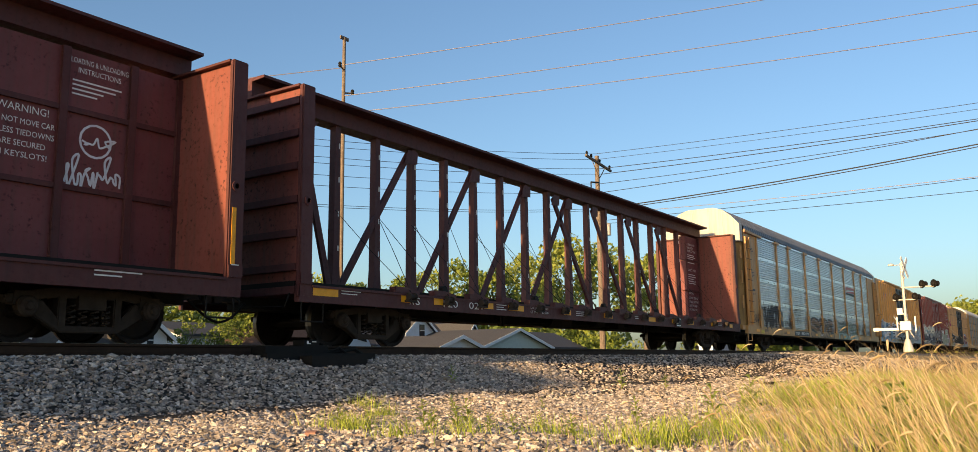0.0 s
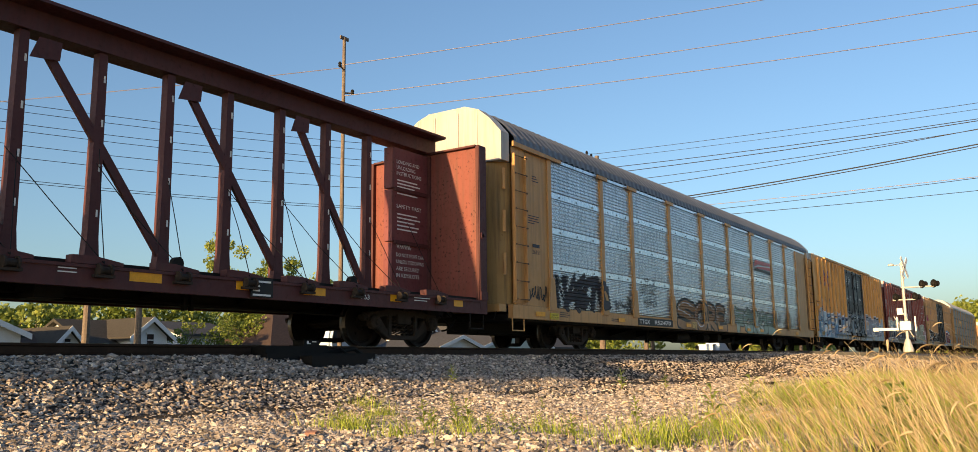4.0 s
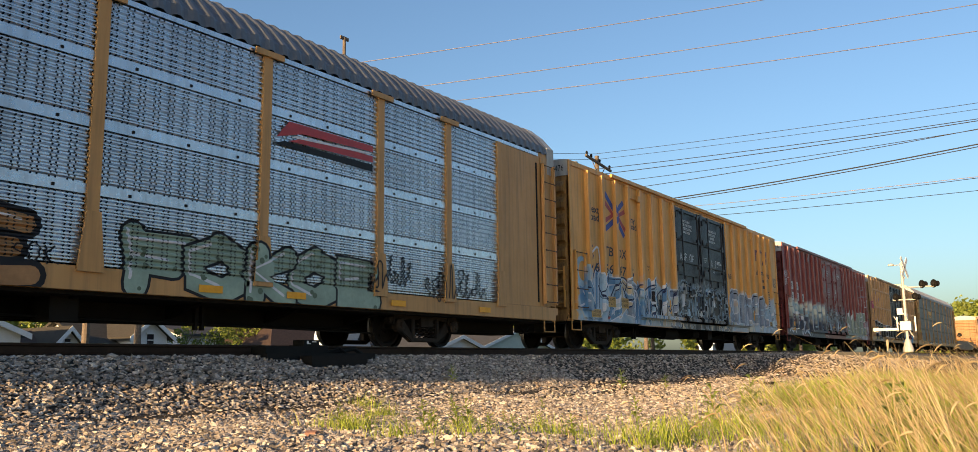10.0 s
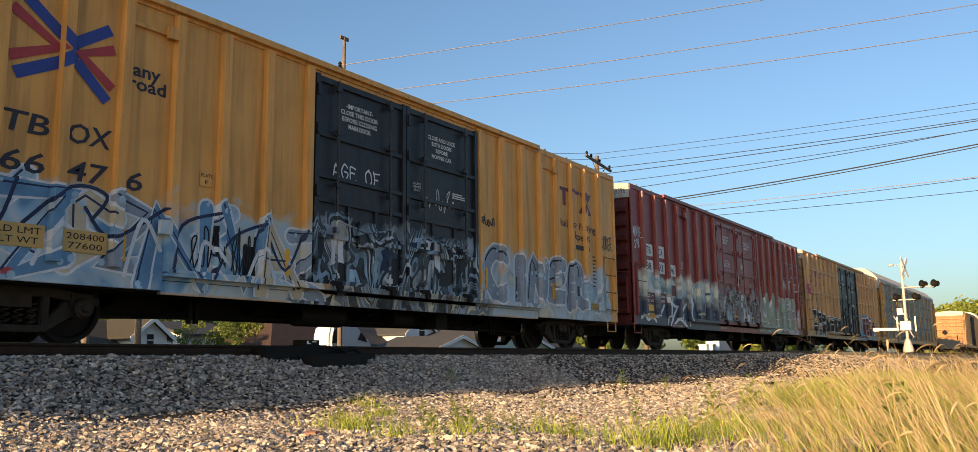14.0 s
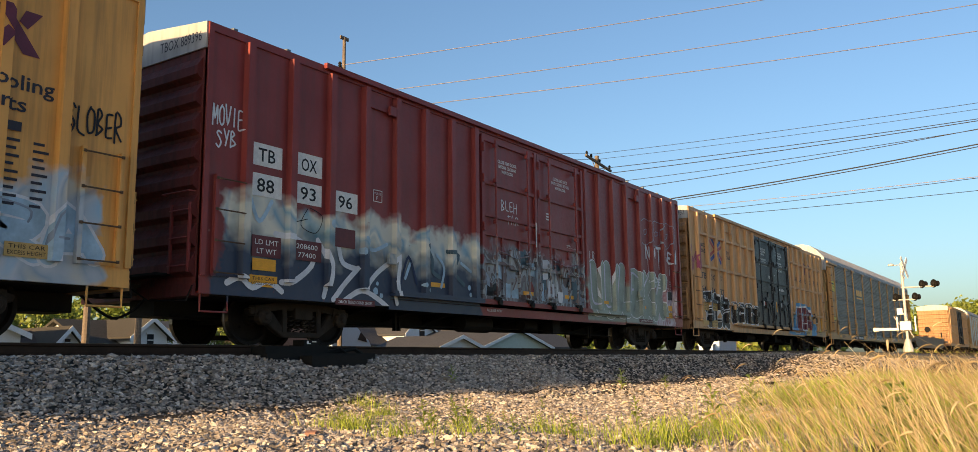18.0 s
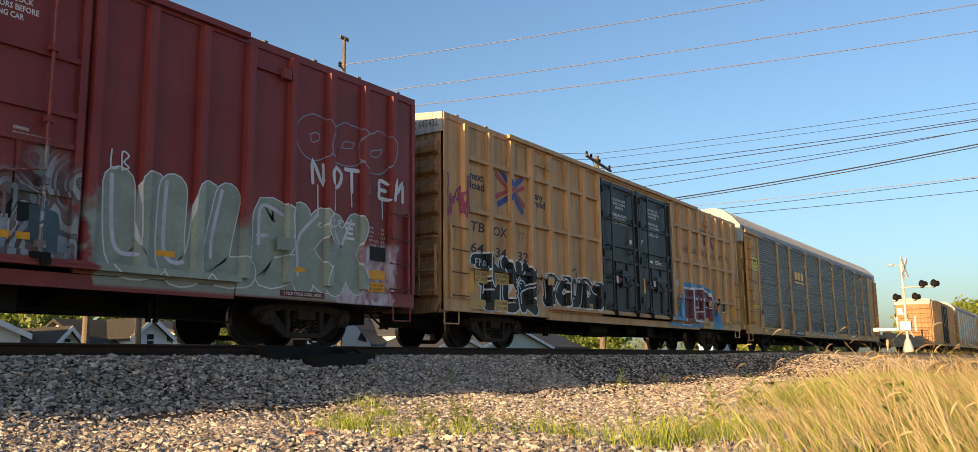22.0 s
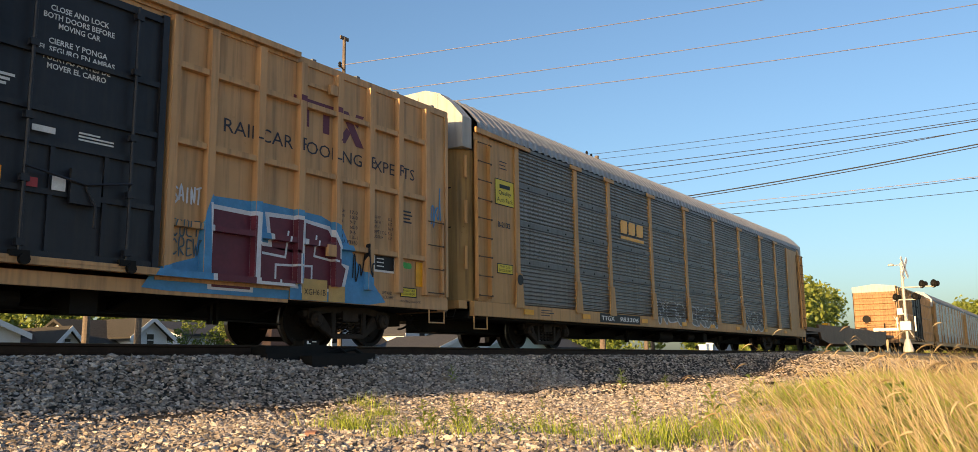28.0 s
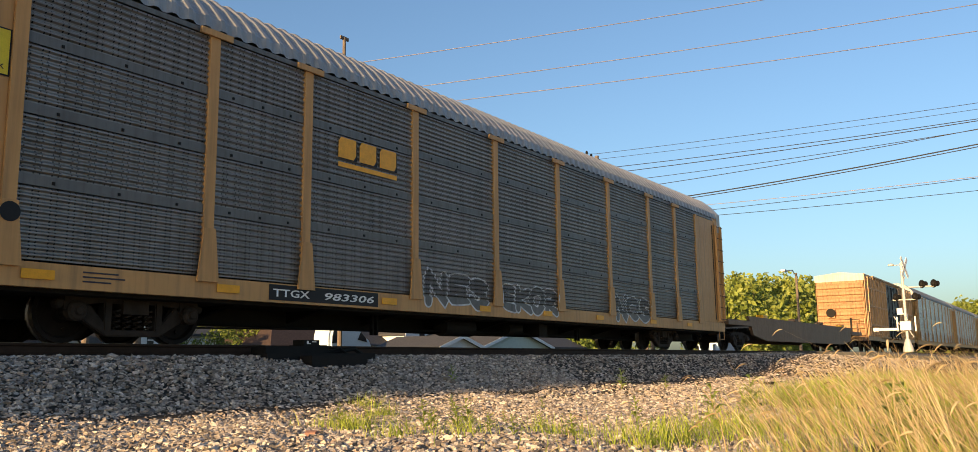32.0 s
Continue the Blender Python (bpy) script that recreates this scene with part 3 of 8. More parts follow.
def truck(car, x, r=0.457, base=1.78):
    """A two-axle truck: bolster with cast side frames, springs, bearing caps, brake beam and two turning wheelsets."""
    if r not in TRUCK_PARTS:
        TRUCK_PARTS[r] = truck_meshes(r, base)
    frames, spring, cap, adapter = TRUCK_PARTS[r]
    t = part("truck_bolster", Shape().box(-0.2, -1.12, r - 0.02, 0.2, 1.12, r + 0.17).box(-0.45, -0.5, r + 0.0, 0.45, 0.5, r + 0.12), M_TRUCK, car, "grimy cast steel truck")
    t.location = (x, 0, 0)
    for side, m in zip((-1, 1), frames):
        part("side_frame", m, None, t)
    for k in (-0.25, -0.085, 0.085, 0.25):
        part("spring", spring, None, t).location = (k, -1.02, 0)
    for e in (-base / 2, base / 2):
        c = part("bearing_cap", cap, None, t)
        c.location = (e, -1.09, r)
        part("bearing_adapter", adapter, None, t).location = (e, -1.0, r)
        part("brake_beam", Shape().box(e * 0.62 - 0.03, -0.8, r - 0.12, e * 0.62 + 0.03, 0.8, r - 0.04), M_TRUCK, t)
        w = part("wheelset", WHEELSET[r], None, t)
        w.location = (e, 0, r)
        WHEELS.append((w, e, r))
    return t


def coupler(car, x, way):
    """Draft gear with its coupler head; way is -1 at the leading end."""
    s = Shape().box(min(x, x + way * 0.45), -0.09, 0.76, max(x, x + way * 0.45), 0.09, 0.94)
    s.box(min(x + way * 0.4, x + way * 0.62), -0.17, 0.70, max(x + way * 0.4, x + way * 0.62), 0.15, 1.0)
    part("coupler", s, M_TRUCK, car)
    part("brake_hose", Shape().path([(x + way * u, -0.28 - 0.05 * math.sin(u * 4), 0.74 - 0.36 * math.sin(min(u / 0.62, 1) * 1.57)) for u in np.linspace(0, 0.62, 9)], 0.022, 6), M_UNDER, car)
    part("uncoupling_lever", Shape().path([(x + way * 0.06, -1.45, 0.85), (x + way * 0.12, -1.4, 0.62), (x + way * 0.14, -0.5, 0.66), (x + way * 0.25, -0.2, 0.86)], 0.014, 5), M_UNDER, car)


def ladder(car, x0, x1, z0, z1, count, y, material, stile=0.025, deep=0.06, name="ladder"):
    st = Shape()
    for x in (x0, x1):
        st.box(x - stile, y - 0.02, z0 - 0.06, x + stile, y + deep, z1 + 0.06)
    st.box(x0, y + deep - 0.012, z0 - 0.05, x1, y + deep, z0 - 0.01)
    lad = part(name, st, material, car)
    rung = Shape().path([(x0, y - 0.015, 0), (x0 + 0.03, y - 0.06, -0.01), (x1 - 0.03, y - 0.06, -0.01), (x1, y - 0.015, 0)], 0.013, 5)
    for x in (x0, x1):
        rung.box(x - 0.02, y - 0.035, -0.02, x + 0.02, y - 0.018, 0.02)
    m = rung.mesh("rung", M_RUNG)
    for k in range(count):
        part("rung", m, None, lad).location = (0, 0, z0 + (z1 - z0) * k / (count - 1))
    return lad


def stirrup(car, x, z0, z1, y, material, wide=0.5):
    part("stirrup_step", Shape().path([(x, y, z1), (x, y, z0), (x + wide, y, z0), (x + wide, y, z1)], 0.018, 6), material, car)


def new_car(name, label, category, start):
    car = thing(name, label, category, pose(start, TRACK_Y, 0), group="freight train")
    CARS.append((car, start))
    return car


def underframe(car, L, trucks, z=0.72, rods=True):
    part("centre_sill", Shape().box(0.1, -0.32, z - 0.22, L - 0.1, 0.32, z + 0.2), M_UNDER, car)
    part("floor_frame", Shape().box(0.05, -SIDE + 0.16, z + 0.05, L - 0.05, SIDE - 0.14, z + 0.2), M_UNDER, car)
    cr = Shape().prism([(-SIDE + 0.17, z + 0.1), (-0.3, z - 0.16), (0.3, z - 0.16), (SIDE - 0.15, z + 0.1)], -0.05, 0.05).mesh("crossbearer", M_UNDER)
    for k in range(9):
        part("crossbearer", cr, None, car).location = (trucks[0] + 1.6 + (trucks[1] - trucks[0] - 3.2) * k / 8, 0, 0)
    mid = (trucks[0] + trucks[1]) / 2
    part("air_reservoir", Shape().rod((mid - 2.0, -0.75, z - 0.12), (mid - 0.9, -0.75, z - 0.12), 0.2, 14), M_UNDER, car)
    part("brake_cylinder", Shape().rod((mid + 0.5, -0.8, z - 0.1), (mid + 1.1, -0.8, z - 0.1), 0.15, 14), M_UNDER, car)
    part("brake_valve", Shape().box(mid + 1.7, -1.05, z - 0.28, mid + 2.1, -0.6, z + 0.06), M_UNDER, car)
    part("train_line_pipe", Shape().path([(0.3, -0.45, z - 0.2), (trucks[0] + 1.5, -0.45, z - 0.22), (mid, -0.5, z - 0.26), (trucks[1] - 1.5, -0.45, z - 0.22), (L - 0.3, -0.45, z - 0.2)], 0.022, 5), M_UNDER, car)
    if rods:
        part("brake_rod", Shape().path([(trucks[0] + 1.1, -0.7, z - 0.3), (mid - 2.5, -0.75, z - 0.22), (mid + 0.5, -0.75, z - 0.2)], 0.016, 5), M_UNDER, car)
        part("brake_rod", Shape().path([(trucks[1] - 1.1, -0.7, z - 0.3), (mid + 2.5, -0.75, z - 0.22), (mid + 1.1, -0.75, z - 0.2)], 0.016, 5), M_UNDER, car)
        for x in (mid - 4.2, mid + 4.2):
            part("rod_hanger", Shape().box(x - 0.025, -0.78, z - 0.34, x + 0.025, -0.70, z + 0.06).box(x + 0.10, -0.78, z - 0.34, x + 0.15, -0.70, z + 0.06), M_UNDER, car)


def stuck_on(m, y, posts=(), half=0.068, rise=0.111):
    """Paint that lies on the sheet at depth y and runs over the faces of the posts."""
    if not posts:
        return m
    out = bmesh.new()
    out.from_mesh(m)
    for x in posts:
        b = bmesh.new()
        b.from_mesh(m)
        for at, way in ((x - half, -1), (x + half, 1)):
            bmesh.ops.bisect_plane(b, geom=b.verts[:] + b.edges[:] + b.faces[:], plane_co=(at, 0, 0), plane_no=(way, 0, 0), clear_outer=True)
        bmesh.ops.translate(b, verts=b.verts[:], vec=(0, -rise, 0))
        tmp = bpy.data.meshes.new("strip")
        b.to_mesh(tmp)
        b.free()
        out.from_mesh(tmp)
        bpy.data.meshes.remove(tmp)
    out.to_mesh(m)
    out.free()
    return m


def painted_shape(name, polys, y, material, parent, label="", posts=()):
    """Flat painted polygons, each a list of (x, z)."""
    s = Shape()
    for q in polys:
        s.add([(a, y, c) for a, c in q], [tuple(range(len(q)))])
    m = s.mesh(name, material)
    return part(name, stuck_on(m, y, posts), material, parent, label)


def boxcar(name, start, paint, label, posts, door, door_paint, ribs=(), trucks=(2.5, 16.6), post_w=0.085, end_paint=None):
    L, z0, z1 = 19.04, 0.76, 4.95
    car = new_car(name, label, "boxcar", start)
    W = SIDE - 0.09
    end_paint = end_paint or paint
    d0, d1 = door
    sill = 0.98
    for a, b in ((0.0, d0), (d1, L)):
        part("side_sheet", Shape().box(a, -W, sill - 0.1, b, -W + 0.05, z1 - 0.1), paint, car)
    part("far_side", Shape().box(0, W - 0.05, z0, L, W, z1 - 0.1), paint, car)
    part("side_plate", Shape().box(0, -W - 0.03, z1 - 0.13, L, -W + 0.06, z1), paint, car, "rolled edge under the roof")
    part("upper_door_track", Shape().box(2.45, -W - 0.11, z1 - 0.07, 14.76, -W - 0.032, z1 + 0.03), paint, car)
    for a, b in ((0.0, 4.3), (14.72, L)):
        part("side_apron", Shape().box(a, -W - 0.012, z0 - 0.03, b, -W + 0.06, sill - 0.02), paint, car)
    part("side_sill", Shape().box(4.31, -W + 0.02, z0 - 0.08, 14.71, -W + 0.09, sill - 0.11), paint, car)
    part("lower_door_track", Shape().box(4.31, -W - 0.14, sill - 0.05, 14.71, -W - 0.004, sill + 0.0).box(4.31, -W - 0.14, sill - 0.005, 14.71, -W - 0.12, sill + 0.05), paint, car)
    for x in posts:
        part("side_post", Shape().prism([(x - post_w, -W + 0.002), (x - post_w * 0.80, -W - 0.11), (x + post_w * 0.80, -W - 0.11), (x + post_w, -W + 0.002)], sill + 0.02, z1 - 0.13, "z"), paint, car)
    for a, b, z in ribs:
        part("side_rib", Shape().prism([(-W + 0.002, z - 0.055), (-W - 0.095, z - 0.045), (-W - 0.095, z + 0.045), (-W + 0.002, z + 0.055)], a, b), paint, car)
    part("roof", Shape().prism([(-W - 0.02, z1 + 0.003), (0, z1 + 0.17), (W + 0.02, z1 + 0.003), (W + 0.02, z1 - 0.06), (-W + 0.07, z1 - 0.06), (-W + 0.07, z1 + 0.002)], -0.02, L + 0.02), M_ROOF, car, "bare grey sheet steel")
    rib = Shape().prism([(-W - 0.02, z1 + 0.008), (0, z1 + 0.176), (W + 0.02, z1 + 0.008), (W + 0.02, z1 + 0.04), (0, z1 + 0.21), (-W - 0.02, z1 + 0.04)], -0.04, 0.04).mesh("roof_rib", M_ROOF)
    for k in range(17):
        part("roof_rib", rib, None, car).location.x = 0.5 + (L - 1.0) * k / 16
    for x, way in ((0.0, -1), (L, 1)):
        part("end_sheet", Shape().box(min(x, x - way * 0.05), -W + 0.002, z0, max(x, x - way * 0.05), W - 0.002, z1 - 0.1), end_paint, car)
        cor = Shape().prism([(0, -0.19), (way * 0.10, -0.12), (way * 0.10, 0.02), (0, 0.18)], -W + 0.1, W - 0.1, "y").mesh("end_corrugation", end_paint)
        for k in range(8):
            part("end_corrugation", cor, None, car).location = (x, 0, z0 + 0.42 + 0.435 * k)
        part("end_cap", Shape().prism([(-W, z1 - 0.42), (-W, z1 + 0.0), (0, z1 + 0.17), (W, z1 + 0.0), (W, z1 - 0.42)], x + way * 0.004, x + way * 0.035), M_WHITE_END, car, "pale panel across the top of the end")
        part("corner_post", Shape().box(min(x + way * 0.003, x - way * 0.09), -W - 0.035, sill + 0.02, max(x + way * 0.003, x - way * 0.09), -W - 0.002, z1 - 0.13), paint, car)
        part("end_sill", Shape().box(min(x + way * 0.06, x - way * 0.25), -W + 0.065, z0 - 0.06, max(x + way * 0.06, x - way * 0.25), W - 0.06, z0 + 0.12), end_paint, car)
        part("end_grab_iron", Shape().path([(x + way * 0.02, -1.38, 2.28), (x + way * 0.12, -1.36, 2.28), (x + way * 0.12, -0.7, 2.28), (x + way * 0.02, -0.68, 2.28)], 0.012, 5), paint, car)
        e = part("end_ladder", Shape().box(x + way * 0.1 - 0.02, -1.40, 1.05, x + way * 0.1 + 0.02, -1.36, 2.1).box(x + way * 0.1 - 0.02, -0.96, 1.05, x + way * 0.1 + 0.02, -0.92, 2.1), paint, car)
        for k in range(3):
            part("rung", Shape().rod((x + way * 0.14, -1.38, 1.15 + 0.42 * k), (x + way * 0.14, -0.94, 1.15 + 0.42 * k), 0.012, 5), paint, e)
        part("crossover_platform", Shape().box(min(x + way * 0.04, x + way * 0.3), -0.9, 1.02, max(x + way * 0.04, x + way * 0.3), 0.9, 1.06), M_UNDER, car)
        a = 0.22 if way < 0 else L - 0.78
        lad = ladder(car, a, a + 0.55, 1.06, 2.5, 4, -W - 0.06, paint, 0.03, 0.055)
        stirrup(car, a - 0.17 if way < 0 else a + 0.2, 0.47, 0.74, -W + 0.02, paint)
        coupler(car, x, way)
    part("hand_brake_housing", Shape().box(-0.26, 0.35, 2.2, -0.11, 0.8, 2.75), paint, car)
    part("hand_brake_wheel", Shape().lathe([(0.26, -0.02), (0.29, -0.02), (0.29, 0.02), (0.26, 0.02)], (-0.30, 0.58, 2.5), "x", 16), M_UNDER, car)
    for x in (3.54, 14.85):
        part("door_stop_bracket", Shape().box(x + 0.08, -W - 0.05, 4.47, x + 0.8, -W - 0.003, 4.53).box(x + 0.62, -W - 0.12, 4.42, x + 0.8, -W - 0.052, 4.6), paint, car)
        part("door_stop_bracket", Shape().box(x + 0.62, -W - 0.13, 1.52, x + 0.82, -W - 0.06, 1.72), paint, car)
    # plug doors
    part("door_header", Shape().box(d0 + 0.002, -W + 0.0, z1 - 0.2, d1 - 0.002, -W + 0.05, z1 - 0.132), paint, car)
    mid = (d0 + d1) / 2
    zz0, zz1 = sill + 0.06, z1 - 0.2
    for a, b in ((d0 + 0.01, mid - 0.012), (mid + 0.012, d1 - 0.01)):
        w = b - a
        dr = part("door", Shape().box(a, -W - 0.02, zz0, b, -W + 0.04, zz1 - 0.003), door_paint, car)
        fr = Shape()
        for p0, p1 in ((a, a + 0.10), (b - 0.10, b)):
            fr.box(p0, -W - 0.085, zz0, p1, -W - 0.021, zz1 - 0.003)
        levels = (0.0, 0.215, 0.385, 0.50, 0.70, 0.965)
        for q in levels:
            z = zz0 + (zz1 - zz0) * q
            fr.box(a + 0.102, -W - 0.07, z, b - 0.102, -W - 0.021, z + 0.075)
        part("door_frame", fr, door_paint, dr)
        for u in (0.36, 0.66):
            part("door_stiffener", Shape().box(a + w * u - 0.03, -W - 0.06, zz0 + 0.08, a + w * u + 0.03, -W - 0.022, zz0 + (zz1 - zz0) * 0.385), door_paint, dr)
        for u in (0.21, 0.79):
            x = a + w * u
            part("lock_rod", Shape().rod((x, -W - 0.125, zz0 - 0.09), (x, -W - 0.125, zz1 - 0.05), 0.026, 7), door_paint, dr)
            for z in (zz0 + 0.15, zz0 + 0.95, zz0 + 1.75, zz0 + 2.7, zz1 - 0.2):
                part("rod_keeper", Shape().box(x - 0.055, -W - 0.16, z - 0.045, x + 0.055, -W - 0.071, z + 0.045), door_paint, dr)
            part("roller_hanger", Shape().lathe([(0.07, -0.03), (0.07, 0.03)], (x + 0.05, -W - 0.17, zz0 - 0.06), "y", 10).box(x - 0.12, -W - 0.17, zz0 - 0.03, x + 0.12, -W - 0.1, zz0 + 0.05), M_UNDER, dr)
        part("gear_box", Shape().box(a + 0.45 * w, -W - 0.13, zz0 + 0.72, a + 0.62 * w, -W - 0.072, zz0 + 1.18), door_paint, dr)
        part("door_handle", Shape().path([(a + 0.53 * w, -W - 0.15, zz0 + 0.95), (a + 0.58 * w, -W - 0.18, zz0 + 0.7), (a + 0.58 * w, -W - 0.18, zz0 + 0.42)], 0.022, 6), door_paint, dr)
        part("link_rod", Shape().path([(a + 0.21 * w, -W - 0.16, zz0 + 1.1), (a + 0.53 * w, -W - 0.15, zz0 + 0.98), (a + 0.79 * w, -W - 0.16, zz0 + 1.1)], 0.018, 5), door_paint, dr)
        for z in (zz0 + 0.3, zz0 + 1.5, zz0 + 2.6, zz1 - 0.4):
            part("hinge", Shape().box(a + 0.01, -W - 0.13, z, a + 0.08, -W - 0.087, z + 0.2), door_paint, dr)
    underframe(car, L, trucks, 0.66)
    for x in trucks:
        truck(car, x)
    return car


def corrugated(a, b, z0, z1, y, pitch=0.092, deep=0.034):
    """A screen sheet with lengthwise corrugations, folded from flat strips."""
    n = max(2, round((z1 - z0) / pitch))
    step = (z1 - z0) / n
    prof = []
    for k in range(n):
        z = z0 + k * step
        prof += [(y, z), (y, z + step * 0.26), (y - deep, z + step * 0.50), (y - deep, z + step * 0.72)]
    prof.append((y, z1))
    s = Shape()
    m = len(prof)
    s.add([(a, p, q) for p, q in prof] + [(b, p, q) for p, q in prof], [(i, m + i, m + i + 1, i + 1) for i in range(m - 1)])
    s.box(a, y + 0.003, z0, b, y + 0.012, z1)
    return s


RACK_POSTS = (1.9, 4.82, 6.8, 9.72, 12.62, 15.5, 18.4, 21.2, 23.35, 25.3)


def autorack(name, start, panel_paint, band_paint, frame_paint, roof_paint, label, L=27.85, trucks=(4.0, 23.2), head=-0.30):
    car = new_car(name, label, "autorack", start)
    W = SIDE - 0.07
    z0, z1 = 0.98, 4.74
    part("side_sill", Shape().box(head + 0.4, -W - 0.05, 0.66, L - 0.1, -W + 0.08, z0 - 0.01), frame_paint, car)
    part("far_side", Shape().box(0.7, W - 0.03, 0.7, L - 0.7, W, z1), panel_paint, car)
    part("deck", Shape().box(0.05, -W + 0.09, 0.86, L - 0.05, W - 0.09, 0.95), M_UNDER, car)
    part("top_rail", Shape().box(0.75, -W - 0.02, z1 - 0.02, L - 0.75, -W + 0.1, z1 + 0.06), band_paint, car)
    posts = RACK_POSTS
    pm = Shape().box(-0.09, -W - 0.055, z0 + 0.002, 0.09, -W + 0.04, z1 - 0.03).mesh("side_post", frame_paint)
    ft = Shape().prism([(-0.10, z0 + 0.72), (0.10, z0 + 0.72), (0.19, z0 - 0.08), (-0.19, z0 - 0.08)], -W - 0.095, -W - 0.058, "y").mesh("post_foot", frame_paint)
    cp = Shape().box(-0.30, -W - 0.10, z1 - 0.05, 0.30, -W - 0.058, z1 + 0.05).mesh("post_cap", frame_paint)
    for k, x in enumerate(posts):
        part("side_post", pm, None, car).location.x = x
        part("post_foot", ft, None, car).location.x = x
        if 0 < k < len(posts) - 1:
            part("post_cap", cp, None, car).location.x = x
    part("corner_gusset", Shape().prism([(0.15, z1 + 0.10), (0.15, z1 - 0.02), (2.45, z1 - 0.04), (2.45, z1 + 0.04)], -W - 0.11, -W - 0.06, "y"), frame_paint, car)
    levels = (z0 + 0.02, 1.93, 2.84, 3.76, z1 - 0.03)
    for a, b in zip(posts, posts[1:]):
        a, b = a + 0.092, b - 0.092
        for k in range(4):
            za, zb = levels[k] + (0.14 if k else 0.0), levels[k + 1]
            part("screen_panel", corrugated(a, b, za + 0.003, zb - 0.003, -W + 0.01), panel_paint, car)
            if k:
                band = part("screen_band", Shape().box(a, -W - 0.022, levels[k] + 0.002, b, -W + 0.012, levels[k] + 0.138), band_paint, car)
                bolt = Shape()
                count = max(3, int((b - a) / 0.75))
                for i in range(count):
                    x = a + (b - a) * (i + 0.5) / count
                    bolt.box(x - 0.018, -W - 0.036, levels[k] + 0.04, x + 0.018, -W - 0.0225, levels[k] + 0.08)
                tagged(part("bolting", bolt, M_UNDER, band), kind="stuff")
    # roof: a steep corrugated flank, then a flat crown
    flank = [(-W - 0.02, z1 + 0.07), (-W + 0.01, z1 + 0.26), (-W + 0.30, z1 + 0.60), (-W + 0.62, z1 + 0.86), (-0.55, z1 + 0.98), (0.55, z1 + 0.98), (W - 0.62, z1 + 0.86), (W - 0.30, z1 + 0.6), (W - 0.01, z1 + 0.26), (W + 0.02, z1 + 0.07)]
    s = Shape()
    m, n = len(flank), int((L - 0.7) / 0.075)
    for i in range(n + 1):
        x = 0.35 + (L - 0.7) * i / n
        d = 0.028 if i % 4 in (1, 2) else 0.0
        s.v.extend([(x, p * (1 + d / W), q + d) for p, q in flank])
    s.f.extend([(i * m + j, (i + 1) * m + j, (i + 1) * m + j + 1, i * m + j + 1) for i in range(n) for j in range(m - 1)])
    part("roof", s, roof_paint, car, "corrugated sheet steel roof")
    gable = [(-W - 0.04, z1 - 0.42), (-W - 0.04, z1 + 0.26), (-W + 0.27, z1 + 0.62), (-W + 0.60, z1 + 0.89), (-0.55, z1 + 1.02), (0.55, z1 + 1.02), (W - 0.6, z1 + 0.89), (W - 0.27, z1 + 0.62), (W + 0.04, z1 + 0.26), (W + 0.04, z1 - 0.42)]
    for x, way in ((head, -1), (L, 1)):
        # the end door's paint is darkened to hold the shade between cars
        part("end_door", Shape().prism([(x - way * 0.02, -0.9), (x - way * 0.02, 0.9), (x - way * 0.06, 1.12), (x - way * 0.16, W - 0.22), (x - way * 0.32, W - 0.09), (x - way * 0.46, W - 0.04), (x - way * 0.7, W - 0.02), (x - way * 0.7, -W + 0.02), (x - way * 0.46, -W + 0.04), (x - way * 0.32, -W + 0.09), (x - way * 0.16, -W + 0.22), (x - way * 0.06, -1.12)], z0, z1 - 0.42, "z"), M_BUFF_END, car, "folding end door in grimy, shade-darkened paint", smooth=False)
        g = Shape().prism(gable, x - way * 0.02, x - way * 0.36)
        part("end_gable", g, M_WHITE_END, car, "white panel over the end doors")
        for y in (-0.9, -0.35, 0.35, 0.9):
            part("gable_seam", Shape().box(min(x, x - way * 0.03), y - 0.005, z1 - 0.3, max(x + way * 0.005, x - way * 0.03), y + 0.005, z1 + 0.88), M_SILVER, car)
        part("end_platform", Shape().box(min(x + way * 0.1, x - way * 0.2), -W, 0.8, max(x + way * 0.1, x - way * 0.2), W, 0.97), frame_paint, car)
        coupler(car, x, way)
        stirrup(car, 0.12 if way < 0 else L - 0.62, 0.38, 0.7, -W - 0.02, frame_paint)
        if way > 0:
            # dark strip: the shade of the gap beside the corner, put in as colour
            part("gap_shade_strip", Shape().box(min(x - way * 0.89, x - way * 0.81), -W - 0.014, z0 + 0.1, max(x - way * 0.89, x - way * 0.81), -W - 0.0125, z1 - 0.2), M_UNDER, car)
        for z in (1.9, 2.9, 3.9):
            part("door_hinge", Shape().rod((x - way * 0.20, -W + 0.02, z - 0.25), (x - way * 0.20, -W + 0.02, z + 0.25), 0.04, 8), frame_paint, car)
    for a, b in ((0.80, posts[0] - 0.095), (posts[-1] + 0.095, L - 0.80)):
        part("end_panel", Shape().box(a, -W - 0.012, z0, b, -W + 0.03, z1 - 0.03), frame_paint, car)
    for a, b in ((0.30, 0.80), (L - 0.80, L - 0.30)):
        part("corner_panel", Shape().box(a + 0.002, -W - 0.008, z0 + 0.002, b - 0.002, -W + 0.034, z1 + 0.09), frame_paint, car)
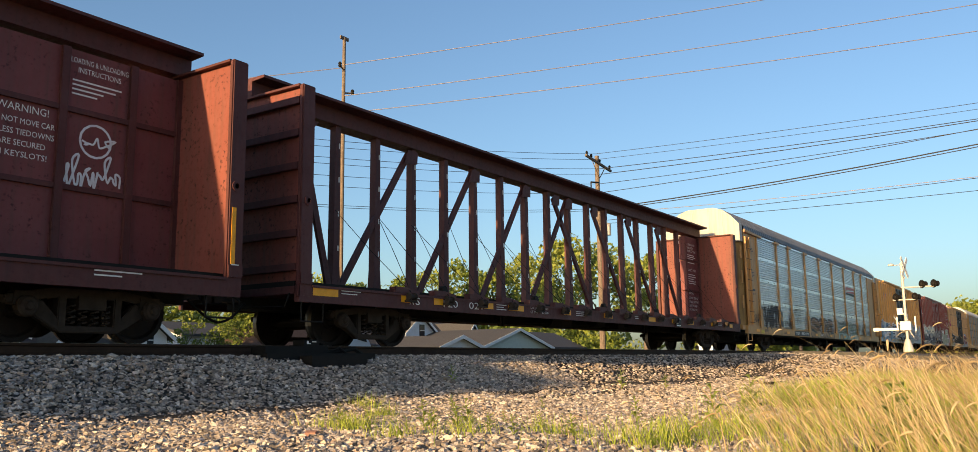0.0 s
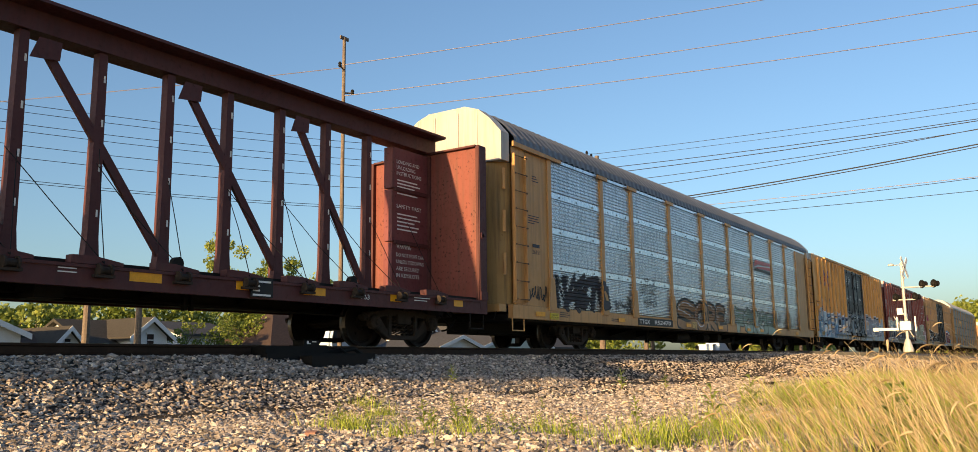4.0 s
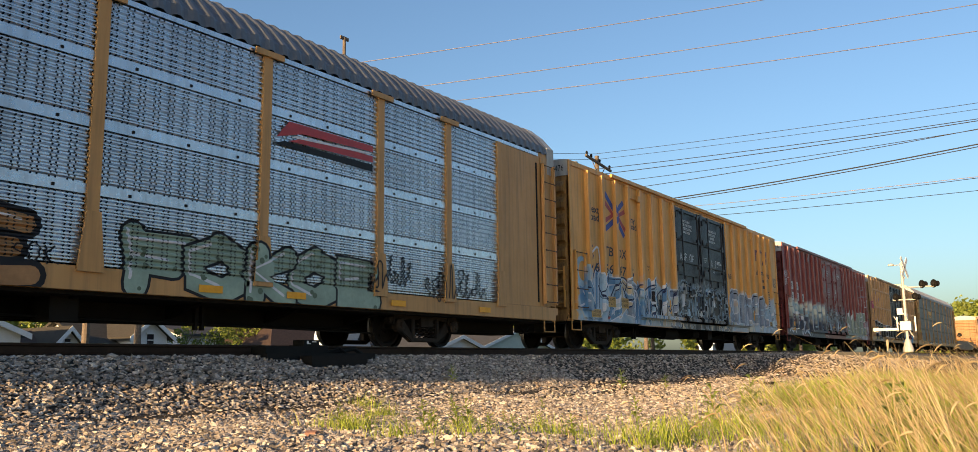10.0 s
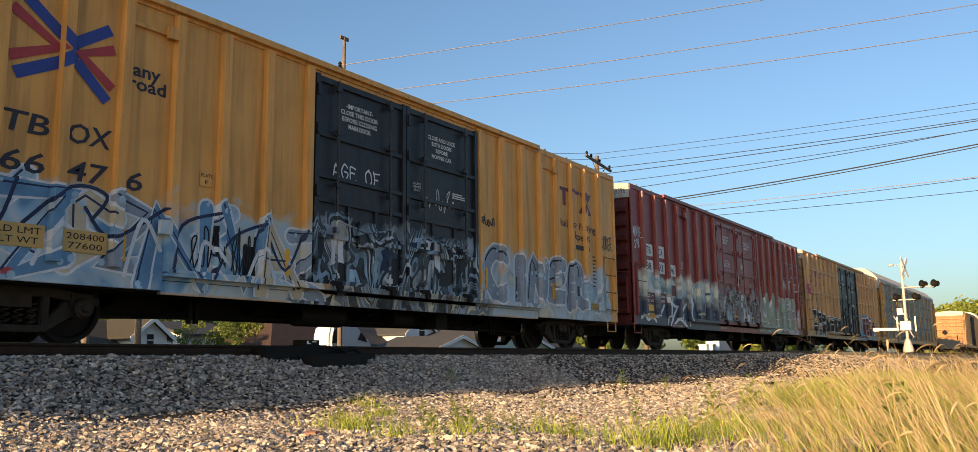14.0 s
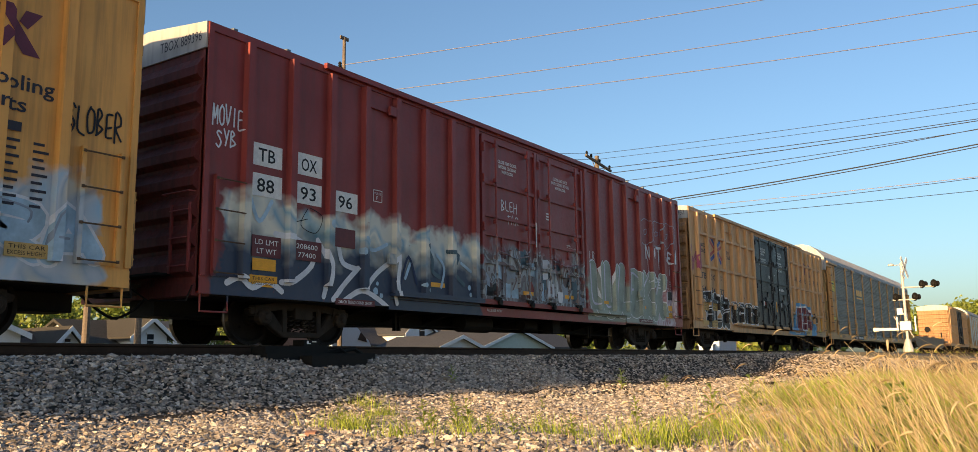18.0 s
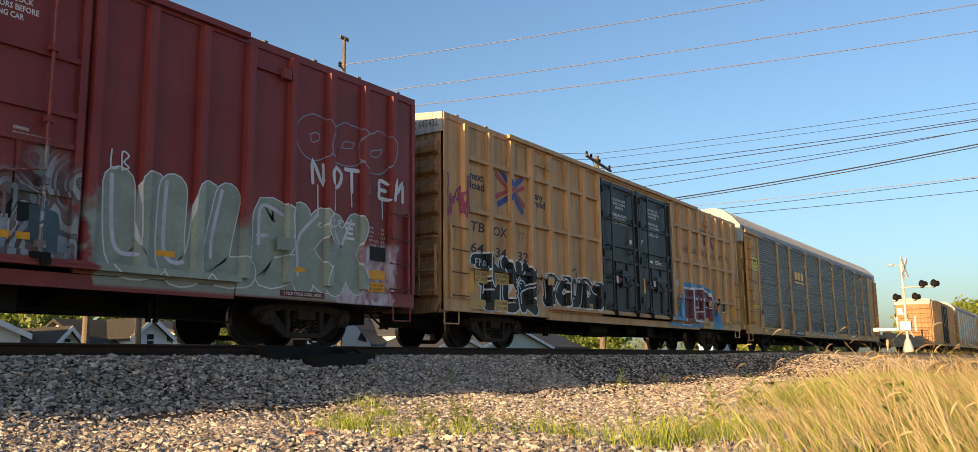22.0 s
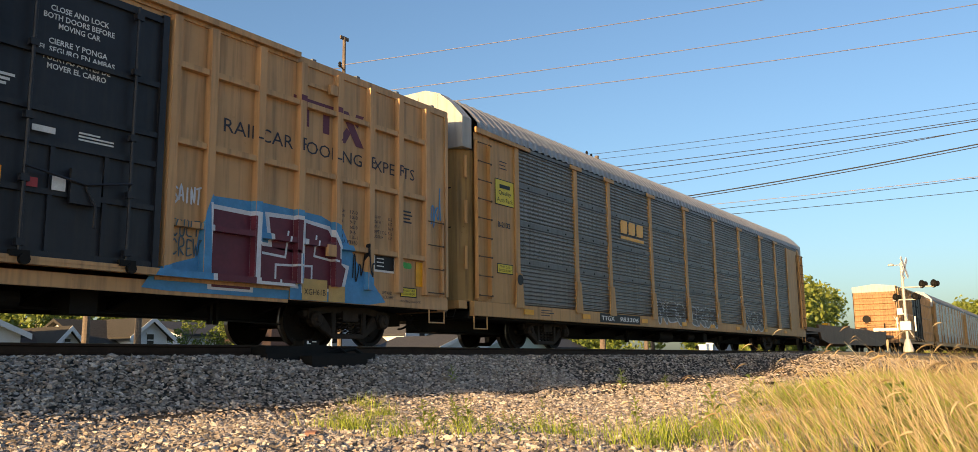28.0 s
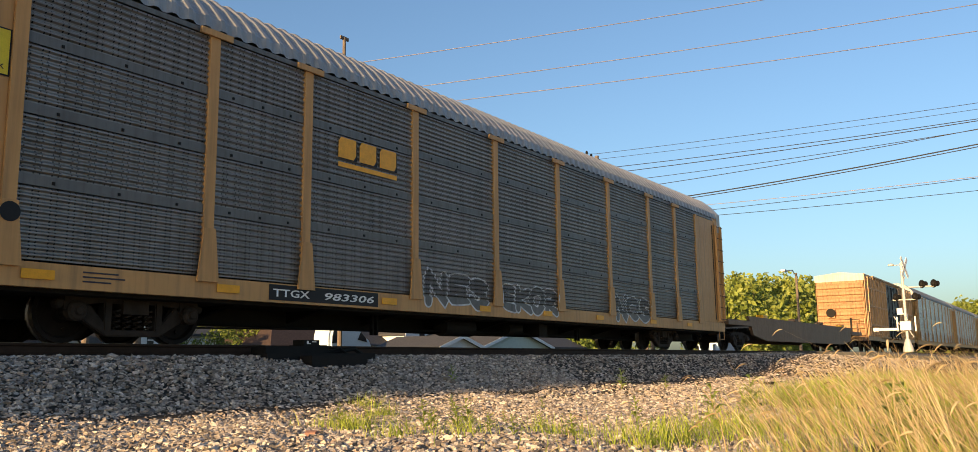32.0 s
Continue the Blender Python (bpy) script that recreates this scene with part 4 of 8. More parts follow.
    for a in (0.16, L - 0.66):
        part("ladder_plate", Shape().box(a, -W - 0.032, z0 + 0.03, a + 0.56, -W - 0.014, z1 - 0.02), frame_paint, car)
        ladder(car, a + 0.03, a + 0.53, z0 + 0.12, z1 - 0.25, 9, -W - 0.105, frame_paint, 0.03, 0.09)
    part("brake_pipe", Shape().path([(L + 0.05, -W + 0.05, 0.9), (L + 0.05, -W + 0.05, z1 - 0.1), (L - 0.3, -W + 0.02, z1 + 0.02)], 0.022, 8), frame_paint, car)
    underframe(car, L, trucks, 0.56)
    for x in trucks:
        truck(car, x, 0.42, 1.78)
    return car


def centerbeam(name, start, L, label, trucks, closed=1, first=2.36, diagonals=()):
    """Lumber flatcar with a trussed centre wall between two bulkheads."""
    car = new_car(name, label, "centerbeam flatcar", start)
    z0, z1 = 0.98, 4.40
    part("side_sill", Shape().box(0.02, -SIDE, 0.70, L - 0.02, -SIDE + 0.12, z0), M_RUST, car)
    part("sill_flange", Shape().box(0.3, -SIDE - 0.03, z0 - 0.03, L - 0.3, -SIDE - 0.001, z0 + 0.012), M_RUST, car)
    part("far_sill", Shape().box(0.02, SIDE - 0.12, 0.70, L - 0.02, SIDE, z0), M_RUST, car)
    part("deck", Shape().box(0.02, -SIDE + 0.13, 0.84, L - 0.02, SIDE - 0.13, 0.97), M_RUST, car)
    part("top_chord", Shape().prism([(-0.20, z1 + 0.07), (0.20, z1 + 0.07), (0.20, z1 + 0.38), (0.52, z1 + 0.40), (0.52, z1 + 0.45), (-0.52, z1 + 0.45), (-0.52, z1 + 0.40), (-0.20, z1 + 0.38)], 0.06, L - 0.06), M_RUST, car)
    for x, way in ((0.0, 1), (L, -1)):
        part("bulkhead", Shape().box(min(x + way * 0.10, x + way * 0.2), -SIDE + 0.1, z0, max(x + way * 0.10, x + way * 0.2), SIDE - 0.1, z1 + 0.03), M_RUST_PALE, car, "faded red bulkhead with rust scars")
        bp = part("bulkhead_post", Shape().box(min(x, x + way * 0.30), -SIDE - 0.004, z0 - 0.2, max(x, x + way * 0.30), -SIDE + 0.098, z1 + 0.06), M_RUST, car)
        soft(bp, 0.02, 2)
        part("far_post", Shape().box(min(x, x + way * 0.30), SIDE - 0.098, z0 - 0.2, max(x, x + way * 0.30), SIDE, z1 + 0.06), M_RUST, car)
        part("bulkhead_cap", Shape().box(min(x, x + way * 0.3), -SIDE + 0.1, z1 + 0.035, max(x, x + way * 0.3), SIDE - 0.1, z1 + 0.075), M_RUST, car)
        for k in range(6):
            z = z0 + 0.25 + 0.58 * k
            part("bulkhead_rib", Shape().box(min(x, x + way * 0.098), -SIDE + 0.1, z, max(x, x + way * 0.098), SIDE - 0.1, z + 0.12), M_RUST, car)
        part("keyhole_plate", Shape().lathe([(0.085, 0.0), (0.085, -0.02), (0.045, -0.022), (0.04, 0.0)], (x + way * 0.17, -SIDE - 0.004, 2.42), "y", 12), M_RUST, car)
        part("stake_pocket", Shape().box(min(x + way * 0.02, x + way * 0.28), -SIDE - 0.03, 1.0, max(x + way * 0.02, x + way * 0.28), -SIDE - 0.005, 1.18), M_RUST, car)
        stirrup(car, x + way * 0.1 if way > 0 else x - 0.62, 0.38, 0.72, -SIDE + 0.04, M_UNDER)
        coupler(car, x, -way)
    xs = [first + 1.215 * k for k in range(int((L - 2 * first + 0.6) / 1.215) + 1)]
    for x in xs:
        part("web_post", Shape().prism([(x - 0.09, z0 + 0.62), (x - 0.07, z1 + 0.06), (x + 0.07, z1 + 0.06), (x + 0.09, z0 + 0.62), (x + 0.14, z0 + 0.02), (x - 0.14, z0 + 0.02)], -0.14, 0.02, "y"), M_RUST, car)
        hole = Shape()
        for z in (1.9, 2.6, 3.3, 4.0):
            hole.box(x + 0.02, -0.146, z, x + 0.05, -0.141, z + 0.11)
        tagged(part("keyslot_strip", hole, M_WHITE, car, "bright worn keyslots"), kind="stuff")
        part("post_shoe", Shape().box(x - 0.35, -SIDE + 0.2, z0 - 0.005, x + 0.35, -0.19, z0 + 0.05), M_RUST, car)
    for (xa, za), (xb, zb) in diagonals:
        part("diagonal_brace", Shape().bar((xa, -0.10, za), (xb, -0.10, zb), 0.14, 0.07), M_RUST, car)
        if closed < 2 and xa < 1.5:
            continue
        part("gusset", Shape().prism([(xb - 0.22, zb - 0.25) if zb > za else (xa - 0.22, za - 0.25), (xb + 0.22, zb - 0.2) if zb > za else (xa + 0.22, za - 0.2), (xb + 0.24, z1) if zb > za else (xa + 0.24, z1), (xb - 0.1, z1) if zb > za else (xa - 0.1, z1)], -0.2, -0.182, "y"), M_RUST, car)
    if closed < 2:
        part("end_column", Shape().box(1.06, -0.16, z0 + 0.003, 1.20, 0.12, z1 - 0.003), M_RUST, car)
        part("gusset", Shape().prism([(1.2, z1 - 0.36), (1.42, z1 - 0.36), (1.75, z1), (1.2, z1)], -0.2, -0.161, "y"), M_RUST, car)
    # closed end bays
    ends = [[L - closed, L - 0.2]] if closed < 2 else [[0.22, 1.08, 2.2, 3.32, 4.44], [18.28, 19.40, 20.52, 21.64, 22.5]]
    for cuts in ends:
        for p, q in zip(cuts, cuts[1:]):
            for za, zb in ((z0 + 0.002, 2.26), (2.30, 3.44), (3.48, z1 - 0.002)):
                part("centre_panel", Shape().box(p + 0.01, -0.12, za, q - 0.01, 0.12, zb), M_RUST_DIM, car)
            for z in (2.24, 3.42):
                part("panel_rib", Shape().box(p + 0.062, -0.17, z, q - 0.062, -0.121, z + 0.08), M_RUST, car)
            part("panel_post", Shape().box(q - 0.06, -0.19, z0 + 0.003, q + 0.06, -0.122, z1 - 0.003), M_RUST, car)
    # tie-down winches and cables
    rng = random.Random(int(-start * 10))
    for k, x in enumerate(xs):
        wx = x + 0.5
        w = part("tie_down_winch", Shape().lathe([(0.05, -0.1), (0.085, -0.1), (0.085, -0.07), (0.05, -0.07), (0.05, 0.07), (0.085, 0.07), (0.085, 0.1), (0.05, 0.1)], (wx, -SIDE - 0.06, 0.93), "x", 10).box(wx - 0.14, -SIDE - 0.1, 0.83, wx + 0.14, -SIDE - 0.005, 0.87), M_TRUCK, car)
        part("stake_block", Shape().prism([(wx - 0.42, 1.0), (wx + 0.30, 1.0), (wx + 0.30, 1.05), (wx - 0.10, 1.11), (wx - 0.42, 1.11)], -SIDE - 0.02, -SIDE + 0.14, "y"), M_RUST, car)
        if k % 4 != 3:
            part("tie_down_cable", Shape().path([(wx, -SIDE - 0.05, 1.02), (wx - 0.32, -0.9, 1.85), (x - 0.1 + rng.uniform(-0.1, 0.1), -0.2, 2.7)], 0.007, 4), M_UNDER, car)
        part("tie_down_cable", Shape().path([(wx, -SIDE - 0.05, 1.02), (wx + 0.36, -0.9, 1.9), (min(x + 1.2, L - 1), -0.2, 2.75 + rng.uniform(-0.2, 0.2))], 0.007, 4), M_UNDER, car)
        if k % 3 == 1:
            part("chain_hook", Shape().box(wx - 0.1, -SIDE + 0.02, z0 + 0.02, wx + 0.06, -SIDE + 0.14, z0 + 0.17).lathe([(0.03, -0.05), (0.09, -0.05), (0.09, 0.05), (0.03, 0.05)], (wx - 0.02, -SIDE + 0.08, z0 + 0.16), "y", 9), M_UNDER, car)
    underframe(car, L, trucks, 0.86)
    for x in trucks:
        truck(car, x)
    return car


BRACES = [((1.34, 4.25), (2.20, 1.1)), ((2.45, 1.1), (4.62, 4.32)), ((5.0, 1.2), (7.1, 4.32)), ((7.45, 1.2), (9.54, 4.32)), ((9.8, 1.2), (11.92, 4.32)),
          ((11.15, 4.32), (13.4, 1.2)), ((13.58, 4.32), (15.85, 1.2)), ((16.05, 4.32), (18.25, 1.2)), ((18.55, 4.32), (20.5, 1.2))]
car_a = centerbeam("centerbeam_flatcar", -84.9, 22.72, "red-brown lumber flatcar with closed centre panels and faded bulkheads", (2.2, 20.6), 4.6, 5.0, [])
# never in view; a boxcar stands in for the car that shades the ballast
boxcar("boxcar", -105.25, M_GOLD, "unseen yellow boxcar ahead of the lumber flatcars, added for its shadow", [1.0 + 0.87 * k for k in range(8)] + [12.2 + 0.85 * k for k in range(8)], (7.14, 12.08), M_BLACKBLUE)
car_b = centerbeam("centerbeam_flatcar", -61.0, 22.85, "empty red-brown centerbeam lumber flatcar", (2.43, 20.6), 1.5, 2.36, BRACES)
car_c = autorack("autorack", -37.2, M_SCREEN, M_GALV, M_BUFF, M_ROOF, "tan autorack with bright galvanised screens and graffiti")
POSTS_D = (1.0, 1.86, 2.70, 3.54, 4.39, 5.24, 6.11, 7.02, 12.2, 13.08, 13.94, 14.81, 15.63, 16.43, 17.17, 17.97)
POSTS_E = (0.79, 1.74, 2.65, 3.55, 4.44, 5.34, 6.24, 7.10, 12.24, 13.04, 13.95, 14.84, 15.75, 16.66, 17.56, 18.35)
POSTS_F = (0.71, 1.66, 2.56, 3.46, 4.36, 5.27, 6.18, 7.04, 12.33, 13.0, 13.95, 14.85, 15.74, 16.6, 17.43, 18.28)
RIBS_F = [(a + 0.08, b - 0.08, z) for z in (4.10, 2.94, 1.72) for a, b in zip(POSTS_F, POSTS_F[1:]) if not 7.0 < a < 12.3]
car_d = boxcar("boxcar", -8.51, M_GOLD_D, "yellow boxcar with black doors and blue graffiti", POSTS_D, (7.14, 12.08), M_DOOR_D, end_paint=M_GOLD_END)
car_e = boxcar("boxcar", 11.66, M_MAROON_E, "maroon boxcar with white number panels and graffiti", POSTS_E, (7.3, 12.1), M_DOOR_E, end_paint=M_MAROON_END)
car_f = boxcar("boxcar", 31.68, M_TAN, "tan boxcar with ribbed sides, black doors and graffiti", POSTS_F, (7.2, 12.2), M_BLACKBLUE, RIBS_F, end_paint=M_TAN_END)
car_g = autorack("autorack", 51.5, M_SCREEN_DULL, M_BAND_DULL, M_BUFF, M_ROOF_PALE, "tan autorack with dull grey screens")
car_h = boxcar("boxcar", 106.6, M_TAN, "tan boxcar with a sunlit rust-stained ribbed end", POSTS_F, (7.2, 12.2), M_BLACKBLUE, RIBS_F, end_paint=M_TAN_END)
for k in range(3):
    autorack("autorack", 127.1 + 28.4 * k, M_SCREEN, M_GALV, M_BUFF, M_ROOF, "tan autorack with grey screens near the end of the train")


def spine_flat(start, L=25.0):
    """A low, empty flatcar with deep tapered side sills between the autorack and the last boxcar."""
    car = new_car("spine_flatcar", "empty low grey-brown flatcar with deep side sills", "flatcar", start)
    for side in (-1, 1):
        y = 1.25 * side
        part("side_sill", Shape().prism([(2.6, 1.38), (L - 2.6, 1.38), (L - 3.2, 0.62), (L - 5.0, 0.40), (5.0, 0.40), (3.2, 0.62)], y - 0.06, y + 0.06, "y"), M_SPINE, car)
    part("deck", Shape().box(2.7, -1.18, 0.8, L - 2.7, 1.18, 0.9), M_UNDER, car)
    for x, way in ((0.0, -1), (L, 1)):
        part("end_platform", Shape().box(min(x, x - way * 3.0), -1.35, 0.98, max(x, x - way * 3.0), 1.35, 1.18), M_SPINE, car)
        part("hand_brake_stand", Shape().box(x - way * 0.35 - 0.05, -0.9, 1.18, x - way * 0.35 + 0.05, -0.8, 2.1), M_UNDER, car)
        part("end_railing", Shape().path([(x - way * 0.1, -1.3, 1.18), (x - way * 0.1, -1.3, 2.0), (x - way * 0.1, 0.4, 2.0), (x - way * 0.1, 0.4, 1.18)], 0.02, 6), M_UNDER, car)
        coupler(car, x, way)
    for k in range(4):
        part("container_pedestal", Shape().box(4.5 + 5 * k, -1.36, 1.385, 5.1 + 5 * k, -1.05, 1.5), M_YELLOW if k in (0, 3) else M_SPINE, car)
    for x in (2.0, L - 2.0):
        truck(car, x)
    return car


car_flat = spine_flat(80.4)


# ---- the crossing ----
road = Shape().prism([(-60, -1.35), (-20, -1.25), (-6, -0.85), (3, -0.46), (7, -0.14), (9.8, -0.03), (14.4, -0.03), (17, -0.2), (24, -0.5), (45, -1.6), (120, -2.3), (120, -2.7), (45, -2.0), (24, -0.9), (17, -0.6), (7, -0.6), (-6, -1.25), (-20, -1.65), (-60, -1.75)], 38.6, 49.2)
solid("road", road, M_ASPHALT, "worn grey asphalt road over the track", "road", kind="structure")
crossing = thing("level_crossing", "dark timber panels laid between and beside the rails", "level crossing")
for y0, y1 in ((9.9, 11.24), (11.42, 12.78), (12.96, 14.3)):
    for k in range(6):
        part("crossing_panel", Shape().box(38.7 + 1.74 * k, y0, -0.03 + 0.004, 40.42 + 1.74 * k, y1, -0.012), M_TIE, crossing)


def crossing_signal(x, y):
    """Silver mast with crossbuck, two pairs of hooded lamps, gate gear and a bell."""
    z = -0.1
    mast = thing("crossing_signal", "silver railway crossing signal mast with unlit lamps", "crossing signal", pose(x, y, z))
    part("mast", Shape().lathe([(0.065, 0.0), (0.065, 4.2), (0.03, 4.25)], (0, 0, 0), "z", 12), M_SILVER, mast)
    part("mast_base", Shape().lathe([(0.24, 0.0), (0.22, 0.18), (0.12, 0.55), (0.08, 0.6)], (0, 0, 0), "z", 12), M_SILVER, mast)
    for a in (-0.82, 0.82):
        c = Shape().box(-0.012, -0.62, -0.10, 0.012, 0.62, 0.10)
        ob = part("crossbuck_blade", c, M_WHITE, mast, "white crossbuck blade")
        ob.matrix_local = pose(0.10, -0.12, 4.0, math.degrees(a), 0, 80)
    part("track_sign", Shape().box(-0.10, -0.10, 3.42, 0.10, -0.085, 3.62), M_WHITE, mast)
    for zc, ys in ((3.03, (-0.82, -1.32)), (2.45, (-0.48, 0.36))):
        part("lamp_arm", Shape().rod((0, 0.5 if zc < 3 else 0.1, zc), (0, min(ys) - 0.06, zc), 0.035, 8), M_SILVER, mast)
        for yy in ys:
            lamp = part("lamp_housing", Shape().lathe([(0.06, 0.12), (0.12, 0.08), (0.13, 0.0), (0.135, -0.22), (0.12, -0.22), (0.115, -0.02)], (0, 0, 0), "y", 16), M_UNDER, mast, "black lamp with a hood")
            lamp.matrix_local = pose(0, yy, zc + 0.12, 0, 0, 48)
            part("target_disc", Shape().lathe([(0.20, 0.0), (0.20, 0.015)], (0, 0, 0), "y", 20), M_UNDER, lamp)
            part("lens", Shape().lathe([(0.11, -0.03), (0.08, -0.05), (0.02, -0.06)], (0, 0, 0), "y", 16), M_REDLENS, lamp)
    part("bell", Shape().lathe([(0.02, 0.12), (0.12, 0.09), (0.15, 0.0)], (0, 0.45, 4.1), "z", 14).rod((0, 0, 4.12), (0, 0.5, 4.12), 0.02, 6), M_SILVER, mast)
    gear = part("gate_gear", Shape().box(-0.22, -0.22, 1.0, 0.22, 0.24, 1.42), M_SILVER, mast)
    for yy in (-0.40, 0.38):
        part("counterweight", Shape().box(-0.06, yy - 0.03, 0.95, 0.06, yy + 0.03, 1.65), M_SILVER, mast)
    part("counterweight_arm", Shape().box(-0.32, 0.3, 1.0, -0.26, 1.35, 1.12).box(-0.36, 1.15, 0.98, -0.22, 1.4, 1.14), M_SILVER, mast)
    for zz, yy in ((0.92, -0.3), (1.52, 0.28), (1.72, -0.1)):
        part("gear_rod", Shape().rod((-0.1, yy, zz - 0.25), (-0.1, yy + 0.22, zz + 0.15), 0.022, 6), M_SILVER, mast)
    part("junction_box", Shape().box(-0.13, 0.10, 1.75, 0.05, 0.34, 2.05), M_SILVER, mast)
    part("gate_arm", Shape().box(0.28, -0.05, 1.3, 0.34, 0.05, 1.8), M_WHITE, mast)
    return mast


crossing_signal(44.7, 6.4)

# equipment on the near rail: a black box with its cover plates
gearbox = thing("switch_machine", "black grease-covered track machine beside the rail", "track machine")
part("base_plate", Shape().box(9.9, 10.75, -0.40, 12.5, 11.2, -0.30), M_UNDER, gearbox)
soft(part("motor_box", Shape().box(10.35, 10.85, -0.31, 10.95, 11.25, 0.0), M_UNDER, gearbox), 0.02)
part("lid", Shape().box(10.45, 10.95, 0.0, 10.82, 11.22, 0.09), M_UNDER, gearbox)
part("tie_plate", Shape().box(11.5, 10.55, -0.42, 11.8, 11.2, -0.29), M_TIE, gearbox)
part("tie_plate", Shape().box(12.0, 10.6, -0.38, 12.3, 11.2, -0.25), M_TIE, gearbox)
part("throw_rod", Shape().path([(10.9, 11.0, -0.15), (11.3, 10.9, -0.1), (11.7, 10.95, -0.05), (12.1, 11.1, -0.16)], 0.04, 7), M_UNDER, gearbox)
part("long_timber", Shape().box(9.75, 10.02, -0.44, 11.05, 10.3, -0.19), M_UNDER, gearbox, "black tarred timber")
part("long_timber", Shape().box(9.1, 10.34, -0.42, 11.6, 10.62, -0.15), M_UNDER, gearbox, "black tarred timber")
part("cover_box", Shape().box(9.35, 10.66, -0.30, 10.2, 11.0, -0.03), M_UNDER, gearbox)
part("hose", Shape().path([(10.7, 10.85, -0.2), (11.1, 10.75, -0.05), (11.5, 10.8, -0.22), (12.0, 10.7, -0.3)], 0.025, 6), M_UNDER, gearbox)
part("marking_bar", Shape().box(10.52, 10.944, 0.02, 10.56, 10.949, 0.075).box(10.56, 10.944, 0.02, 10.61, 10.949, 0.035).box(10.64, 10.944, 0.05, 10.74, 10.949, 0.07), M_WHITE, gearbox, "white stencilled mark")


# ---- poles and wires ----
def utility_pole(x, y, z0, z1, r, label):
    p = thing("utility_pole", label, "utility pole", pose(x, y, z0))
    part("pole", Shape().lathe([(r * 1.25, 0), (r, (z1 - z0) * 0.6), (r * 0.85, z1 - z0)], (0, 0, 0), "z", 10), M_POLE, p)
    return p


p1 = utility_pole(21.2, 20.5, -1.6, 11.2, 0.07, "tall weathered wooden pole with two insulators")
for dx, z in ((-0.3, 11.6), (0.35, 10.75)):
    part("bracket", Shape().rod((0, 0, z), (dx, -0.1, z + 0.06), 0.03, 6), M_POLE, p1)
    part("insulator", Shape().lathe([(0.03, 0), (0.07, 0.05), (0.05, 0.1), (0.07, 0.14), (0.03, 0.2)], (dx, -0.1, z), "z", 9), M_UNDER, p1)
part("pole_top", Shape().box(-0.2, -0.03, 12.72, 0.2, 0.03, 12.84), M_POLE, p1)
p2 = utility_pole(47.9, 24.0, -1.8, 12.6, 0.16, "wooden pole with a crossarm and insulators")
part("crossarm", Shape().bar((-1.75, -0.12, 14.1), (1.75, -0.12, 13.7), 0.14, 0.12), M_POLE, p2)
part("brace", Shape().bar((-0.9, -0.14, 13.9), (0, -0.14, 12.9), 0.05, 0.03), M_POLE, p2)
part("brace", Shape().bar((0.9, -0.14, 13.8), (0, -0.14, 12.9), 0.05, 0.03), M_POLE, p2)
for dx in (-1.6, -1.0, 0.15, 1.55):
    part("insulator", Shape().lathe([(0.04, 0), (0.09, 0.05), (0.06, 0.1), (0.09, 0.15), (0.04, 0.24)], (dx, -0.12, 13.98 - dx * 0.11), "z", 9), M_UNDER, p2)
part("lower_rack", Shape().path([(-0.2, -0.2, 12.6), (-1.5, -0.3, 12.4), (-1.5, -0.3, 12.0), (-0.2, -0.2, 11.8)], 0.05, 6), M_UNDER, p2)
part("transformer", Shape().lathe([(0.05, 0), (0.26, 0.03), (0.26, 0.75), (0.1, 0.82)], (0.1, -0.5, 9.2), "z", 14), M_SILVER, p2)
p3 = utility_pole(86.9, 22.0, -1.8, 8.0, 0.13, "brown wooden pole with a street lamp arm")
part("lamp_arm", Shape().path([(0, 0, 9.5), (-1.5, -0.05, 9.95), (-4.0, -0.1, 9.7)], 0.05, 6), M_SILVER, p3)
part("lamp_head", Shape().box(-5.0, -0.25, 9.55, -4.0, 0.1, 9.75), M_SILVER, p3)
utility_pole(10.0, 34.0, -2.2, 8.2, 0.12, "weathered wooden pole at the end of a wire")
for x, y, top in ((22.5, 38, 5.3), (25.2, 38, 3.4), (59.0, 26.0, 3.2)):
    utility_pole(x, y, -2.1, top, 0.16, "plain grey utility pole among the houses")


def wire(a, b, sag, r, material, label):
    a, b = Vector(a), Vector(b)
    pts = []
    for k in range(15):
        u = k / 14
        p = a.lerp(b, u)
        p.z -= 4 * sag * u * (1 - u)
        pts.append(tuple(p))
    solid("overhead_wire", Shape().path(pts, r, 5), material, label, "wire", "overhead wires")


for a, b, sag in (((21.11, 20.4, 10.15), (33.0, 0.44, 13.27), 0.12), ((21.14, 20.4, 9.01), (33.0, 0.58, 11.78), 0.14), ((21.15, 20.4, 8.38), (33.0, 0.67, 10.81), 0.14), ((21.0, 20.4, 10.0), (10.0, 34.0, 8.0), 0.1)):
    wire(a, b, sag, 0.014, M_WIRE_PALE, "thin pale overhead wire")
